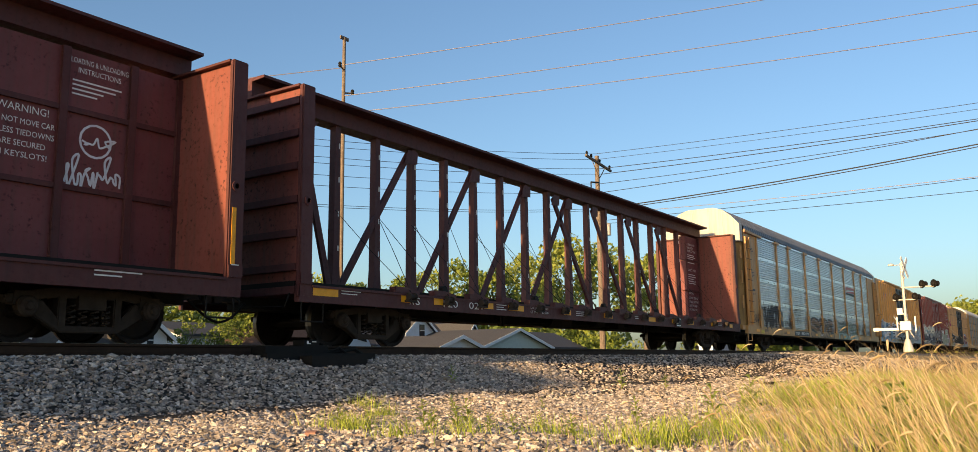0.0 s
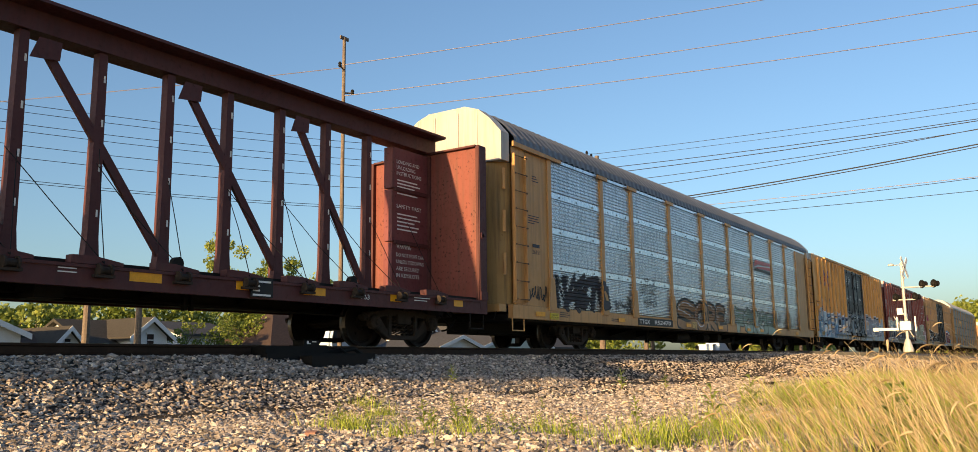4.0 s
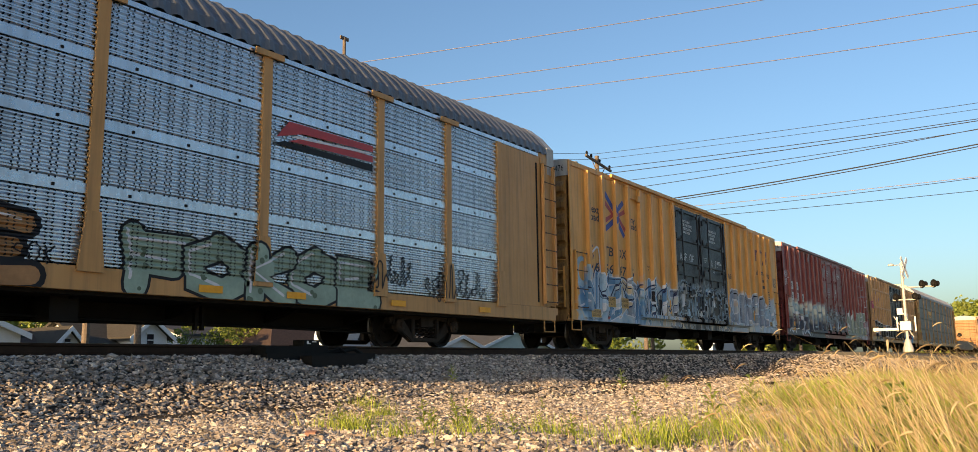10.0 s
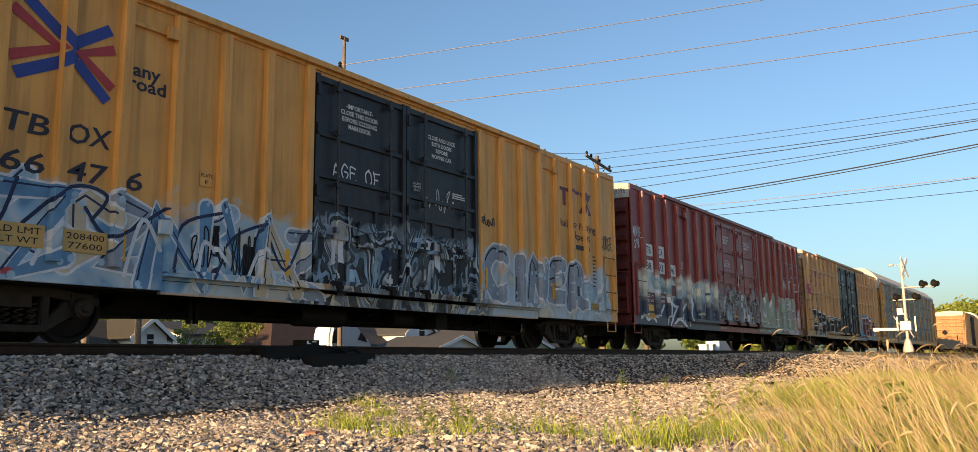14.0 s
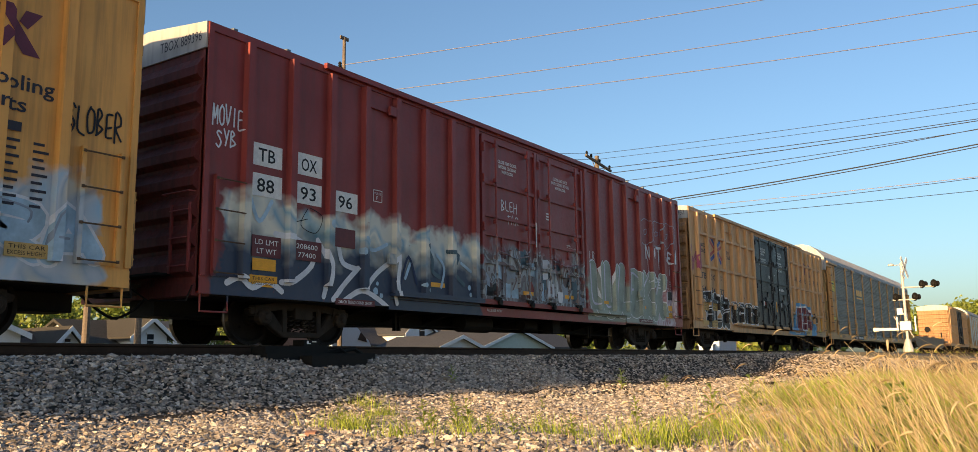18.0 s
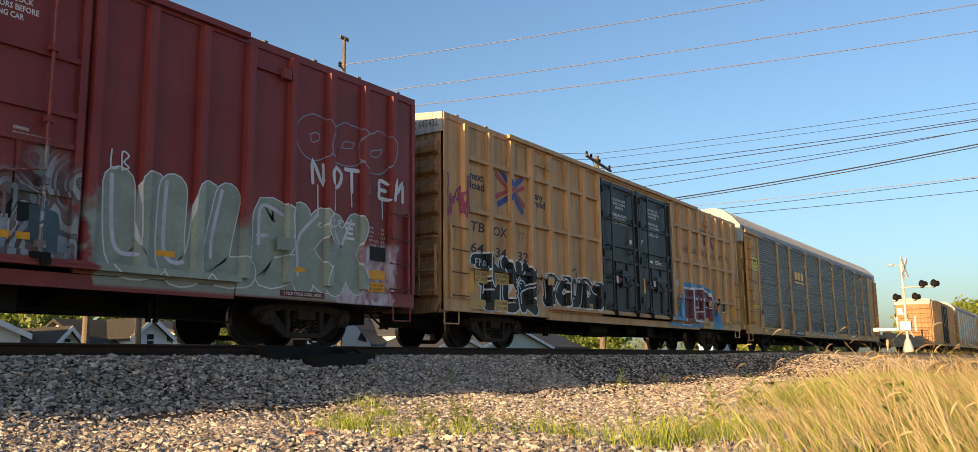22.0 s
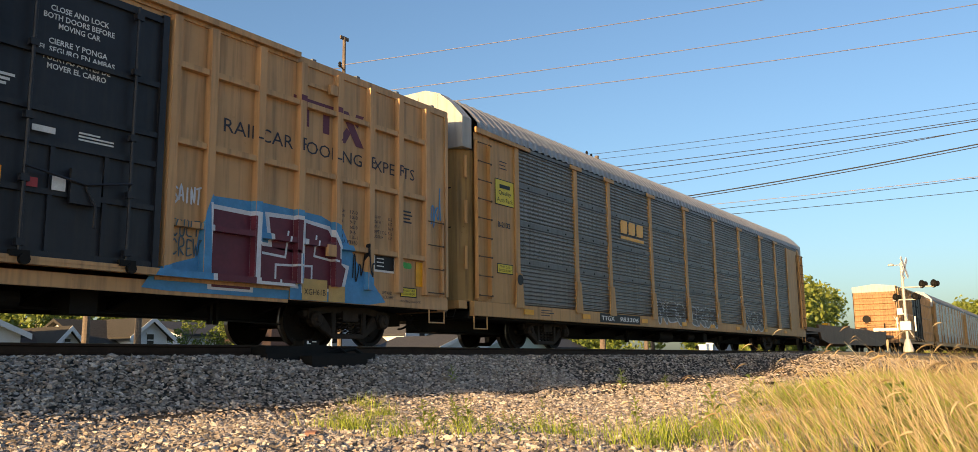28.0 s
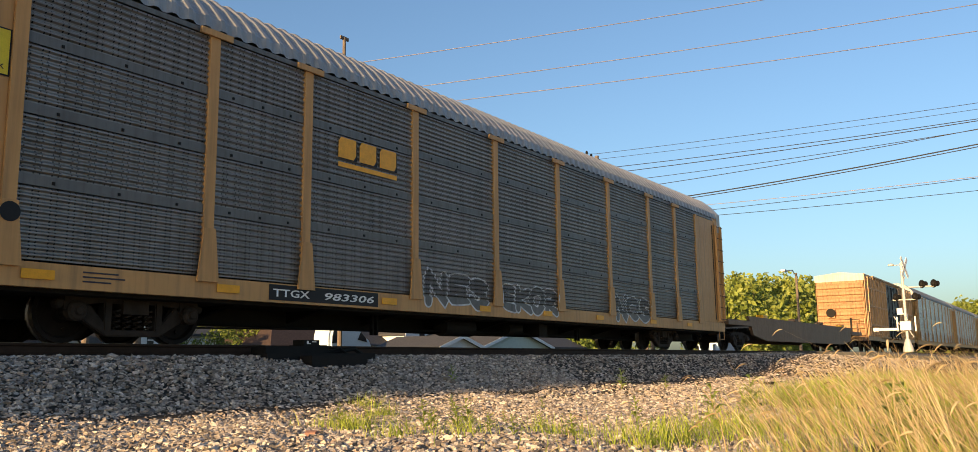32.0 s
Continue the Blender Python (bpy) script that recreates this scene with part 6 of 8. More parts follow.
for k, (x, y, h) in enumerate(((7.3, 7.05, 0.26), (7.05, 6.75, 0.22), (7.5, 6.75, 0.18), (7.0, 6.35, 0.20), (7.3, 5.4, 0.26), (7.0, 5.15, 0.24), (7.35, 5.0, 0.18), (7.9, 5.6, 0.14), (9.0, 5.9, 0.16), (6.7, 4.3, 0.2), (7.1, 3.9, 0.22), (10.2, 7.6, 0.2), (8.4, 7.4, 0.12), (10.6, 6.3, 0.16), (17.2, 8.2, 0.42), (18.2, 7.6, 0.30), (11.5, 3.6, 0.5), (8.6, 1.3, 0.5), (9.6, 4.4, 0.3), (7.15, 5.7, 0.3), (7.45, 5.35, 0.3), (6.9, 5.4, 0.22), (7.6, 5.9, 0.2), (8.2, 4.9, 0.22), (12.5, 9.3, 0.3), (8.9, 3.2, 0.45), (9.3, 3.0, 0.4), (7.4, 1.2, 0.5))):
    weed(x, y, h, k)
solid("plank", Shape().box(-0.35, -0.09, 0, 0.75, 0.09, 0.05), M_TIE, "dark weathered plank lying on the gravel", "plank", at=pose(24.0, 6.9, float(ground_z(24.0, 6.9)) + 0.01, 0, 0, -8))
solid("brick_piece", Shape().prism([(-0.06, 0), (0.05, -0.01), (0.07, 0.04), (0.0, 0.06), (-0.05, 0.045)], -0.05, 0.05, "y"), M_BRICK, "broken reddish stone among the gravel", "stone", at=pose(5.75, 5.9, float(ground_z(5.75, 5.9)) + 0.01, 0, 0, 30))


# ---- writing, plates and graffiti on the cars ----
M_PLATE_BUFF = plain("buff_stencil_patch", (0.58, 0.36, 0.12), 0.5, 0.1, 9.0)
M_PLATE_MAROON = plain("maroon_stencil_patch", (0.13, 0.022, 0.026), 0.5, 0.15, 9.0)
M_LOGO_BLUE = plain("blue_emblem_paint", (0.025, 0.055, 0.28), 0.45, 0.12, 6.0)
M_LOGO_RED = plain("red_emblem_paint", (0.45, 0.045, 0.05), 0.45, 0.12, 6.0)
M_LOGO_WINE = plain("wine_emblem_paint", (0.14, 0.022, 0.045), 0.45, 0.15, 6.0)
M_CHARCOAL = plain("charcoal_lettering_paint", (0.035, 0.035, 0.05), 0.5, 0.2, 7.0)
M_GRAF_ORANGE = plain("orange_spray_paint", (0.34, 0.17, 0.07), 0.5, 0.35, 2.0)
M_GRAF_MINT = plain("mint_spray_paint", (0.27, 0.38, 0.31), 0.5, 0.25, 2.0)
M_GRAF_BLACK = plain("black_spray_paint", (0.010, 0.010, 0.014), 0.45, 0.3, 4.0)
M_GRAF_WHITE = plain("white_spray_paint", (0.66, 0.68, 0.72), 0.5, 0.12, 4.0)
M_GRAF_WINE = plain("wine_red_spray_paint", (0.13, 0.018, 0.035), 0.5, 0.2, 3.0)
M_GRAF_BLUE = plain("sky_blue_spray_paint", (0.05, 0.26, 0.50), 0.5, 0.2, 3.0)
M_GRAF_PINK = plain("magenta_spray_paint", (0.34, 0.05, 0.14), 0.5, 0.2, 3.0)
M_GRAF_TEAL = plain("dark_teal_spray_paint", (0.05, 0.10, 0.13), 0.5, 0.3, 2.0)
M_GRAF_NAVY = plain("navy_spray_paint", (0.020, 0.035, 0.09), 0.5, 0.3, 3.0)
M_GRAF_PALEBLUE = plain("pale_blue_spray_paint", (0.34, 0.50, 0.62), 0.5, 0.35, 2.0)
M_GRAF_SLATE = plain("slate_grey_spray_paint", (0.25, 0.30, 0.37), 0.5, 0.3, 2.5)
M_GRAF_SAGE = plain("grey_green_spray_paint", (0.29, 0.34, 0.29), 0.5, 0.2, 2.0)
M_GRAF_LILAC = plain("pale_lilac_spray_paint", (0.58, 0.56, 0.66), 0.5, 0.15, 3.0)
M_GRAF_MOSS = plain("moss_green_spray_paint", (0.10, 0.15, 0.10), 0.5, 0.3, 3.0)
M_SIGN_YELLOW = plain("yellow_sign", (0.72, 0.55, 0.03), 0.45, 0.08, 8.0)
SHEET = -1.516


def plate(parent, x0, x1, z0, z1, material, y=SHEET - 0.012, name="plate", label="", words="", ink=None, cap=0.07):
    """A thin plate or painted patch, with its words centred on it."""
    p = part(name, Shape().box(x0, y - 0.004, z0, x1, y + 0.002, z1), material, parent, label)
    lines = words.split("\n") if words else []
    for k, w in enumerate(lines):
        gap = (z1 - z0) / (len(lines) + 0.35)
        wide = min((x1 - x0) * 0.86, cap * 0.95 * len(w))
        lettering(w, (x0 + x1 - wide) / 2, z1 - gap * (k + 1), min(cap, gap * 0.68), ink or M_BLACK, p, wide, y - 0.007)
    return p


def bars(parent, x0, z0, rows, material, y=SHEET, high=0.022, pitch=0.045, name="stencil_bar"):
    """Small writing that cannot be read: plain bars, one a line."""
    for k, w in enumerate(rows):
        part(name, Shape().box(x0, y - 0.003, z0 - pitch * k, x0 + w, y + 0.001, z0 - pitch * k + high), material, parent)


def tag(parent, x0, x1, z0, z1, strokes, width, material, seed_no, y=SHEET, name="graffiti_tag", label=""):
    """A quick sprayed signature: looping strokes of one width."""
    rng = random.Random(seed_no)
    w, h, pts = (x1 - x0) / strokes, z1 - z0, []
    for k in range(strokes):
        tall, loop, base = rng.uniform(0.25, 1.0), rng.uniform(-0.3, 0.85), rng.uniform(-0.1, 0.35)
        cx = x0 + w * (k + 0.5)
        pts += [(cx - w * 0.45, z0 + h * (base + 0.1)), (cx + w * (loop - 0.3), z0 + h * tall), (cx - w * loop * 0.5, z0 + h * tall * rng.uniform(0.75, 1.0)), (cx + w * 0.1, z0 + h * base)]
    if parent in FACES and y != DOOR_FACE:
        return laid(name, fat(rounded_line(pts, 4), width), FACES[parent], 0.0118, material, parent, label)
    s = Shape()
    ribbon(s, rounded_line(pts, 4), width, y - 0.003, 0.00006)
    return part(name, s, material, parent, label)


def ribbon(shape, pts, width, y, step=0.0):
    """A flat stroke of one width with mitred corners, added to a mesh."""
    n = len(pts)
    left, right = [], []
    for k in range(n):
        a, b, c = Vector(pts[max(k - 1, 0)]), Vector(pts[k]), Vector(pts[min(k + 1, n - 1)])
        d1, d2 = (b - a if k else c - b).normalized(), (c - b if k < n - 1 else b - a).normalized()
        t = (d1 + d2) if (d1 + d2).length > 0.2 else d1
        t.normalize()
        m = Vector((-t.y, t.x)) * (width / 2 / max(0.72, abs(t.dot(d1))))
        left.append((b.x + m.x, y - step * k, b.y + m.y))
        right.append((b.x - m.x, y - step * k, b.y - m.y))
    shape.add(left + right, [(k, n + k, n + k + 1, k + 1) for k in range(n - 1)])
    return shape


FACES, HOLED = {}, {}
DOOR_FACE = -1.534


def split_at(poly, axis, at):
    """Cuts a convex outline of (x, z) at a line x or z = at."""
    lo, hi = [], []
    for p, q in zip(poly, poly[1:] + poly[:1]):
        a, b = p[axis] - at, q[axis] - at
        if a <= 0:
            lo.append(p)
        if a >= 0:
            hi.append(p)
        if a * b < 0:
            u = a / (a - b)
            m = (p[0] + (q[0] - p[0]) * u, p[1] + (q[1] - p[1]) * u)
            lo.append(m)
            hi.append(m)
    return [r for r in (lo, hi) if len(r) > 2]


def laid(name, polys, face, lift, material, parent, label=""):
    """Paint that follows every post, rib and fold of a side; on screens it keeps their holes."""
    depth, xs, zs, foot = face
    v, f, holed = [], [], []
    for k, poly in enumerate(polys):
        poly = [r for r in split_at(list(poly), 1, foot) if sum(q[1] for q in r) / len(r) > foot]
        if not poly:
            continue
        poly = poly[0]
        pieces = [poly]
        for axis, cuts in ((0, xs), (1, zs)):
            lo, hi = min(p[axis] for p in poly), max(p[axis] for p in poly)
            for at in cuts:
                if lo < at < hi:
                    pieces = [r for p in pieces for r in split_at(p, axis, at)]
        for p in pieces:
            cx, cz = sum(q[0] for q in p) / len(p), sum(q[1] for q in p) / len(p)
            b = len(v)
            hole = 0
            for x, z in p:
                y, hole = depth(x + (cx - x) * 0.04, z + (cz - z) * 0.04)
                v.append((x, y - lift - 0.00002 * (k % 60), z))
            f.append(tuple(range(b, len(v))))
            holed.append(hole)
    m = bpy.data.meshes.new(name)
    m.from_pydata(v, [], f)
    if material not in HOLED:
        HOLED[material] = perforated(material.name + "_on_screen", material) if any(holed) else None
    if any(holed) and HOLED[material] is None:
        HOLED[material] = perforated(material.name + "_on_screen", material)
    m.materials.append(material)
    if any(holed):
        m.materials.append(HOLED[material])
        m.polygons.foreach_set("material_index", holed)
    return part(name, m, material, parent, label)


def fat(pts, width):
    """A stroke with round ends as convex outlines."""
    p = [(float(q[0]), float(q[1])) for q in pts]
    p = [q for k, q in enumerate(p) if k == 0 or math.hypot(q[0] - p[k - 1][0], q[1] - p[k - 1][1]) > 1e-4]
    n, h, side = len(p), width / 2, []
    for k in range(n):
        a, b, c = Vector(p[max(k - 1, 0)]), Vector(p[k]), Vector(p[min(k + 1, n - 1)])
        d1, d2 = (b - a if k else c - b).normalized(), (c - b if k < n - 1 else b - a).normalized()
        t = (d1 + d2) if (d1 + d2).length > 0.3 else d1
        t.normalize()
        side.append(Vector((-t.y, t.x)) * h / max(0.75, abs(t.dot(d1))))
    out = [[(p[k][0] + side[k].x, p[k][1] + side[k].y), (p[k][0] - side[k].x, p[k][1] - side[k].y), (p[k + 1][0] - side[k + 1].x, p[k + 1][1] - side[k + 1].y), (p[k + 1][0] + side[k + 1].x, p[k + 1][1] + side[k + 1].y)] for k in range(n - 1)]
    for q, w in ((p[0], side[0]), (p[-1], -side[-1])):
        a = math.atan2(w.y, w.x)
        out.append([(q[0] + h * math.cos(a + i * math.pi / 6), q[1] + h * math.sin(a + i * math.pi / 6)) for i in range(7)])
    return out


def boxcar_face(posts, ribs=()):
    """Depth of a boxcar's side at (x, z), and where its surface bends."""
    xs = sorted([x + d for x in posts for d in (-0.085, -0.068, 0.068, 0.085)] + [4.305, 14.715])
    zs = sorted([0.86, 0.93, 0.96, 1.0, 1.03] + [r + d for r in {z for _, _, z in ribs} for d in (-0.055, -0.045, 0.045, 0.055)])

    def depth(x, z):
        y = -1.510
        if 4.305 < x < 14.715 and z < 1.03:
            return (-1.652, 0) if z > 0.93 else (-1.50, 0)
        if z < 0.96:
            return -1.5225, 0
        if z > 1.0:
            for p in posts:
                t = abs(x - p)
                if t < 0.085:
                    y = -1.62 if t <= 0.068 else -1.62 + 0.11 * (t - 0.068) / 0.017
        for a, b, zr in ribs:
            t = abs(z - zr)
            if a < x < b and t < 0.055:
                y = min(y, -1.605 if t <= 0.045 else -1.605 + 0.095 * (t - 0.045) / 0.01)
        return y, 0
    return depth, xs, zs, 0.735


def rack_face():
    """Depth of an autorack's side: sill, posts, post feet, bands and folded screens."""
    xs = sorted([x + d for x in RACK_POSTS for d in (-0.19, -0.145, -0.09, 0.09, 0.145, 0.19)])
    levels = (1.0, 1.93, 2.84, 3.76, 4.71)
    folds, zs = [], [0.97, 1.30, 1.70]
    for k in range(4):
        za, zb = levels[k] + (0.14 if k else 0.0) + 0.003, levels[k + 1] - 0.003
        n = max(2, round((zb - za) / 0.092))
        folds.append((za, zb, (zb - za) / n))
        zs += [za + (zb - za) / n * (i + u) for i in range(n) for u in (0.0, 0.26, 0.50, 0.72)] + [zb]

    def depth(x, z):
        if z < 0.97:
            return -1.582, 0
        t = min(abs(x - p) for p in RACK_POSTS)
        if z < 1.70 and t < (0.19 if z < 1.30 else 0.145):
            return -1.627, 0
        if t < 0.09:
            return -1.587, 0
        if x < 1.9:
            return -1.544, 0
        for za, zb, step in folds:
            if za <= z <= zb:
                u = ((z - za) % step) / step
                d = 0.0 if u < 0.26 else (u - 0.26) / 0.24 if u < 0.50 else 1.0 if u < 0.72 else (1 - u) / 0.28
                return -1.521 - 0.034 * d, 1
        return -1.554, 0
    return depth, xs, sorted(zs), 0.662


def rounded_line(pts, steps=5):
    """Points along a smooth curve through the given ones."""
    out = []
    q = [Vector(p) for p in pts]
    for k in range(len(q) - 1):
        p0, p1, p2, p3 = q[max(k - 1, 0)], q[k], q[k + 1], q[min(k + 2, len(q) - 1)]
        for s in range(steps):
            u = s / steps
            out.append(0.5 * (2 * p1 + (p2 - p0) * u + (2 * p0 - 5 * p1 + 4 * p2 - p3) * u * u + (3 * p1 - p0 - 3 * p2 + p3) * u ** 3))
    return out + [q[-1]]


# skeletons of sprayed letters in a unit square
GLYPH = {"f": [[(0.15, 0.0), (0.2, 0.5), (0.12, 1.0)], [(0.1, 0.92), (0.95, 0.95)], [(0.2, 0.52), (0.75, 0.55)]],
         "o": [[(0.5, 1.0), (0.1, 0.75), (0.12, 0.2), (0.5, 0.0), (0.9, 0.25), (0.88, 0.8), (0.5, 1.0)]],
         "k": [[(0.15, 0.0), (0.15, 1.0)], [(0.9, 1.0), (0.2, 0.5), (0.95, 0.0)]],
         "e": [[(0.9, 0.92), (0.2, 0.95), (0.15, 0.5), (0.2, 0.05), (0.95, 0.08)], [(0.2, 0.5), (0.75, 0.52)]],
         "s": [[(0.9, 0.85), (0.45, 1.0), (0.15, 0.72), (0.5, 0.5), (0.88, 0.26), (0.5, 0.0), (0.08, 0.16)]],
         "a": [[(0.02, 0.0), (0.45, 1.0), (0.95, 0.0)], [(0.22, 0.35), (0.78, 0.35)]],
         "n": [[(0.12, 0.0), (0.15, 1.0), (0.82, 0.05), (0.9, 1.0)]],
         "d": [[(0.15, 0.0), (0.15, 1.0), (0.8, 0.85), (0.85, 0.2), (0.15, 0.0)]],
         "r": [[(0.15, 0.0), (0.15, 0.95), (0.8, 0.9), (0.75, 0.55), (0.2, 0.48), (0.95, 0.0)]],
         "l": [[(0.2, 1.0), (0.12, 0.1), (0.9, 0.02)]],
         "v": [[(0.05, 1.0), (0.42, 0.02), (0.95, 1.0)]],
         "i": [[(0.5, 0.0), (0.5, 1.0)]], "t": [[(0.05, 0.95), (0.95, 1.0)], [(0.5, 0.95), (0.45, 0.0)]], "u": [[(0.1, 1.0), (0.15, 0.15), (0.5, 0.0), (0.88, 0.2), (0.9, 1.0)]],
         "b": [[(0.12, 0.0), (0.12, 1.0), (0.75, 0.85), (0.25, 0.52), (0.88, 0.28), (0.12, 0.0)]], "c": [[(0.92, 0.85), (0.45, 1.0), (0.1, 0.5), (0.45, 0.0), (0.92, 0.15)]],
         "m": [[(0.02, 0.0), (0.15, 1.0), (0.5, 0.35), (0.85, 1.0), (0.98, 0.0)]], "y": [[(0.05, 1.0), (0.5, 0.5)], [(0.95, 1.0), (0.35, 0.0)]], "w": [[(0.0, 1.0), (0.25, 0.0), (0.5, 0.7), (0.75, 0.0), (1.0, 1.0)]],
         "p": [[(0.12, 0.0), (0.12, 1.0), (0.85, 0.82), (0.15, 0.48)]], "4": [[(0.7, 0.0), (0.7, 1.0), (0.05, 0.35), (0.95, 0.35)]], "2": [[(0.1, 0.8), (0.5, 1.0), (0.85, 0.72), (0.08, 0.0), (0.95, 0.05)]],
         "g": [[(0.9, 0.85), (0.45, 1.0), (0.1, 0.5), (0.45, 0.0), (0.9, 0.2), (0.9, 0.48), (0.55, 0.48)]], "z": [[(0.05, 0.95), (0.95, 1.0), (0.08, 0.02), (0.98, 0.0)]],
         "x": [[(0.02, 1.0), (0.95, 0.0)], [(0.95, 1.0), (0.05, 0.0)]], "h": [[(0.1, 1.0), (0.1, 0.0)], [(0.9, 1.0), (0.9, 0.0)], [(0.1, 0.5), (0.9, 0.5)]]}


def octagon(x, z, r):
    return [(x + r * math.cos(a * 0.7854), z + r * math.sin(a * 0.7854)) for a in range(8)]


def sprayed_letters(car, shapes, x0, x1, z0, z1, width, rim, fill, shine=None, edge=0.045, seed_no=1, label="sprayed piece of fat letters", dots=None, sharp=False, fills=None, wild=0.10, over=1.08):
    """Fat sprayed letters, crowding one another: a rim, a fill, thin inner lines and spots of colour."""
    rng = random.Random(seed_no)
    w = (x1 - x0) / len(shapes)
    face = FACES[car]
    for k, key in enumerate(shapes):
        tilt, lift, grow = rng.uniform(-wild, wild), rng.uniform(-0.05, 0.05), rng.uniform(0.96, over)
        at = lambda p: (x0 + w * k + width * 0.3 + (w * over - width * 0.6) * grow * p[0] + tilt * (p[1] - 0.5) * (z1 - z0), z0 + width * 0.5 + (z1 - z0 - width) * (p[1] * min(grow, 1.05) + lift * p[0]))
        bent = lambda p: (p[0] + rng.uniform(-wild, wild), p[1] + rng.uniform(-wild, wild) * 0.8)
        lines = [[at(bent(p)) for p in g] for g in GLYPH[key]]
        lines = lines if sharp else [rounded_line(g, 4) for g in lines]
        d = 0.0012 + 0.0028 * (k % 3)
        ob = laid("graffiti_letter", [q for pts in lines for q in fat(pts, width + 2 * edge)], face, d, rim, car, label)
        for n, pts in enumerate(lines):
            laid("letter_fill", fat(pts, width), face, d + 0.0018 + 0.0002 * n, fills[k % len(fills)] if fills else fill, ob)
            if shine:
                cut = pts[:max(3, int(len(pts) * 0.6))]
                laid("letter_shine", fat([(q[0] - width * 0.26, q[1] + width * 0.22) for q in cut], width * 0.13), face, d + 0.0036, shine, ob)
        if dots:
            for n in range(7):
                pts = rng.choice(lines)
                q = pts[rng.randrange(len(pts))]
                cx, cz, r = q[0] + rng.uniform(-0.4, 0.4) * width, q[1] + rng.uniform(-0.4, 0.4) * width, rng.uniform(0.02, 0.055)
                laid("letter_spot", [octagon(cx, cz, r)], face, d + 0.0040 + 0.0001 * n, dots, ob)


def scrawl(car, words, x0, x1, z0, z1, width, material, seed_no=1, label="sprayed handwriting", rise=0.0, y=None):
    """Words written quickly with a spray can or a paint stick."""
    rng = random.Random(seed_no)
    w = (x1 - x0) / max(1, len(words))
    face = FACES[car] if y is None else ((lambda x, z: (y, 0)), (), (), 0.0)
    for k, key in enumerate(words):
        if key == " ":
            continue
        out = []
        lift = rise * k / max(1, len(words)) + rng.uniform(-0.06, 0.06) * (z1 - z0)
        for g in GLYPH[key]:
            pts = [(x0 + w * (k + 0.06 + 0.82 * (p[0] + rng.uniform(-0.07, 0.07))), z0 + lift + (z1 - z0) * (p[1] + rng.uniform(-0.07, 0.07))) for p in g]
            out += fat(rounded_line(pts, 3), width)
        laid("sprayed_letter", out, face, 0.0125 if y is None else 0.003, material, car, label)


def strokes(car, lines, width, material, label, lift=0.0108, smooth=True):
    """Sprayed lines of one colour that run over a side."""
    for k, g in enumerate(lines):
        laid("graffiti_line", fat(rounded_line(g, 5) if smooth else g, width), FACES[car], lift + 0.0002 * (k % 5), material, car, label)


def end_lettering(words, y, z, cap, width, material, parent, x=-0.04):
    """Writing on the end of a car that faces back along the track."""
    before = set(parent.children)
    lettering(words, 0.0, 0.0, cap, material, parent, width, 0.0)
    for ob in set(parent.children) - before:
        ob.data.transform(Matrix.Translation((x, y, z)) @ Matrix.Rotation(radians(-90), 4, "Z"))


for side_of, face_of in ((car_c, rack_face()), (car_g, rack_face()), (car_d, boxcar_face(POSTS_D)), (car_e, boxcar_face(POSTS_E)), (car_f, boxcar_face(POSTS_F, RIBS_F))):
    FACES[side_of] = face_of


def emblem(car, x0, x1, z0, z1, posts):
    """Nested chevrons that meet back to back, blue outside and red inside."""
    w, h = x1 - x0, z1 - z0
    at = lambda pts: [(x0 + w * a, z0 + h * b) for a, b in pts]
    for pts, material, thick, d, label in (([(0.10, 0.97), (0.46, 0.66), (0.58, 0.56), (0.60, 0.5), (0.58, 0.44), (0.46, 0.34), (0.06, 0.10)], M_LOGO_BLUE, 0.125, 0.0, "blue outer chevron of an emblem"),
                                           ([(0.0, 0.80), (0.45, 0.50), (0.0, 0.27)], M_LOGO_RED, 0.115, 0.003, "red inner chevron of an emblem"),
                                           ([(0.60, 0.60), (0.95, 0.88)], M_LOGO_BLUE, 0.12, 0.006, "blue arm of an emblem"), ([(0.62, 0.40), (0.95, 0.04)], M_LOGO_BLUE, 0.12, 0.006, "blue arm of an emblem"),
                                           ([(1.0, 0.66), (0.66, 0.50), (1.0, 0.20)], M_LOGO_RED, 0.105, 0.009, "red chevron of an emblem")):
        part("emblem", stuck_on(ribbon(Shape(), at(pts), thick * h * 1.06, SHEET - 0.003 - d).mesh("emblem", material), SHEET, posts), material, car, label)


def pool_emblem(car, x0, x1, z0, z1, posts):
    """Two gallows shapes and a chevron cross, as plain wine-red shapes."""
    w, h = x1 - x0, z1 - z0
    at = lambda pts: [(x0 + w * a, z0 + h * b) for a, b in pts]
    painted_shape("emblem", [at([(0, 1), (0.62, 1), (0.62, 0.84), (0.0, 0.84)]), at([(0.12, 0.84), (0.21, 0.84), (0.21, 0.18), (0.12, 0.18)]), at([(0.40, 0.84), (0.49, 0.84), (0.49, 0.12), (0.40, 0.12)])], SHEET, M_LOGO_WINE, car, "wine-red emblem", posts)
    painted_shape("emblem", [at([(0.64, 1), (0.76, 1), (1.0, 0.0), (0.88, 0.0)]), at([(0.88, 1), (1.0, 1), (0.9, 0.58), (0.84, 0.72)]), at([(0.60, 0.0), (0.72, 0.0), (0.80, 0.36), (0.74, 0.5)])], SHEET - 0.003, M_LOGO_WINE, car, "wine-red emblem", posts)


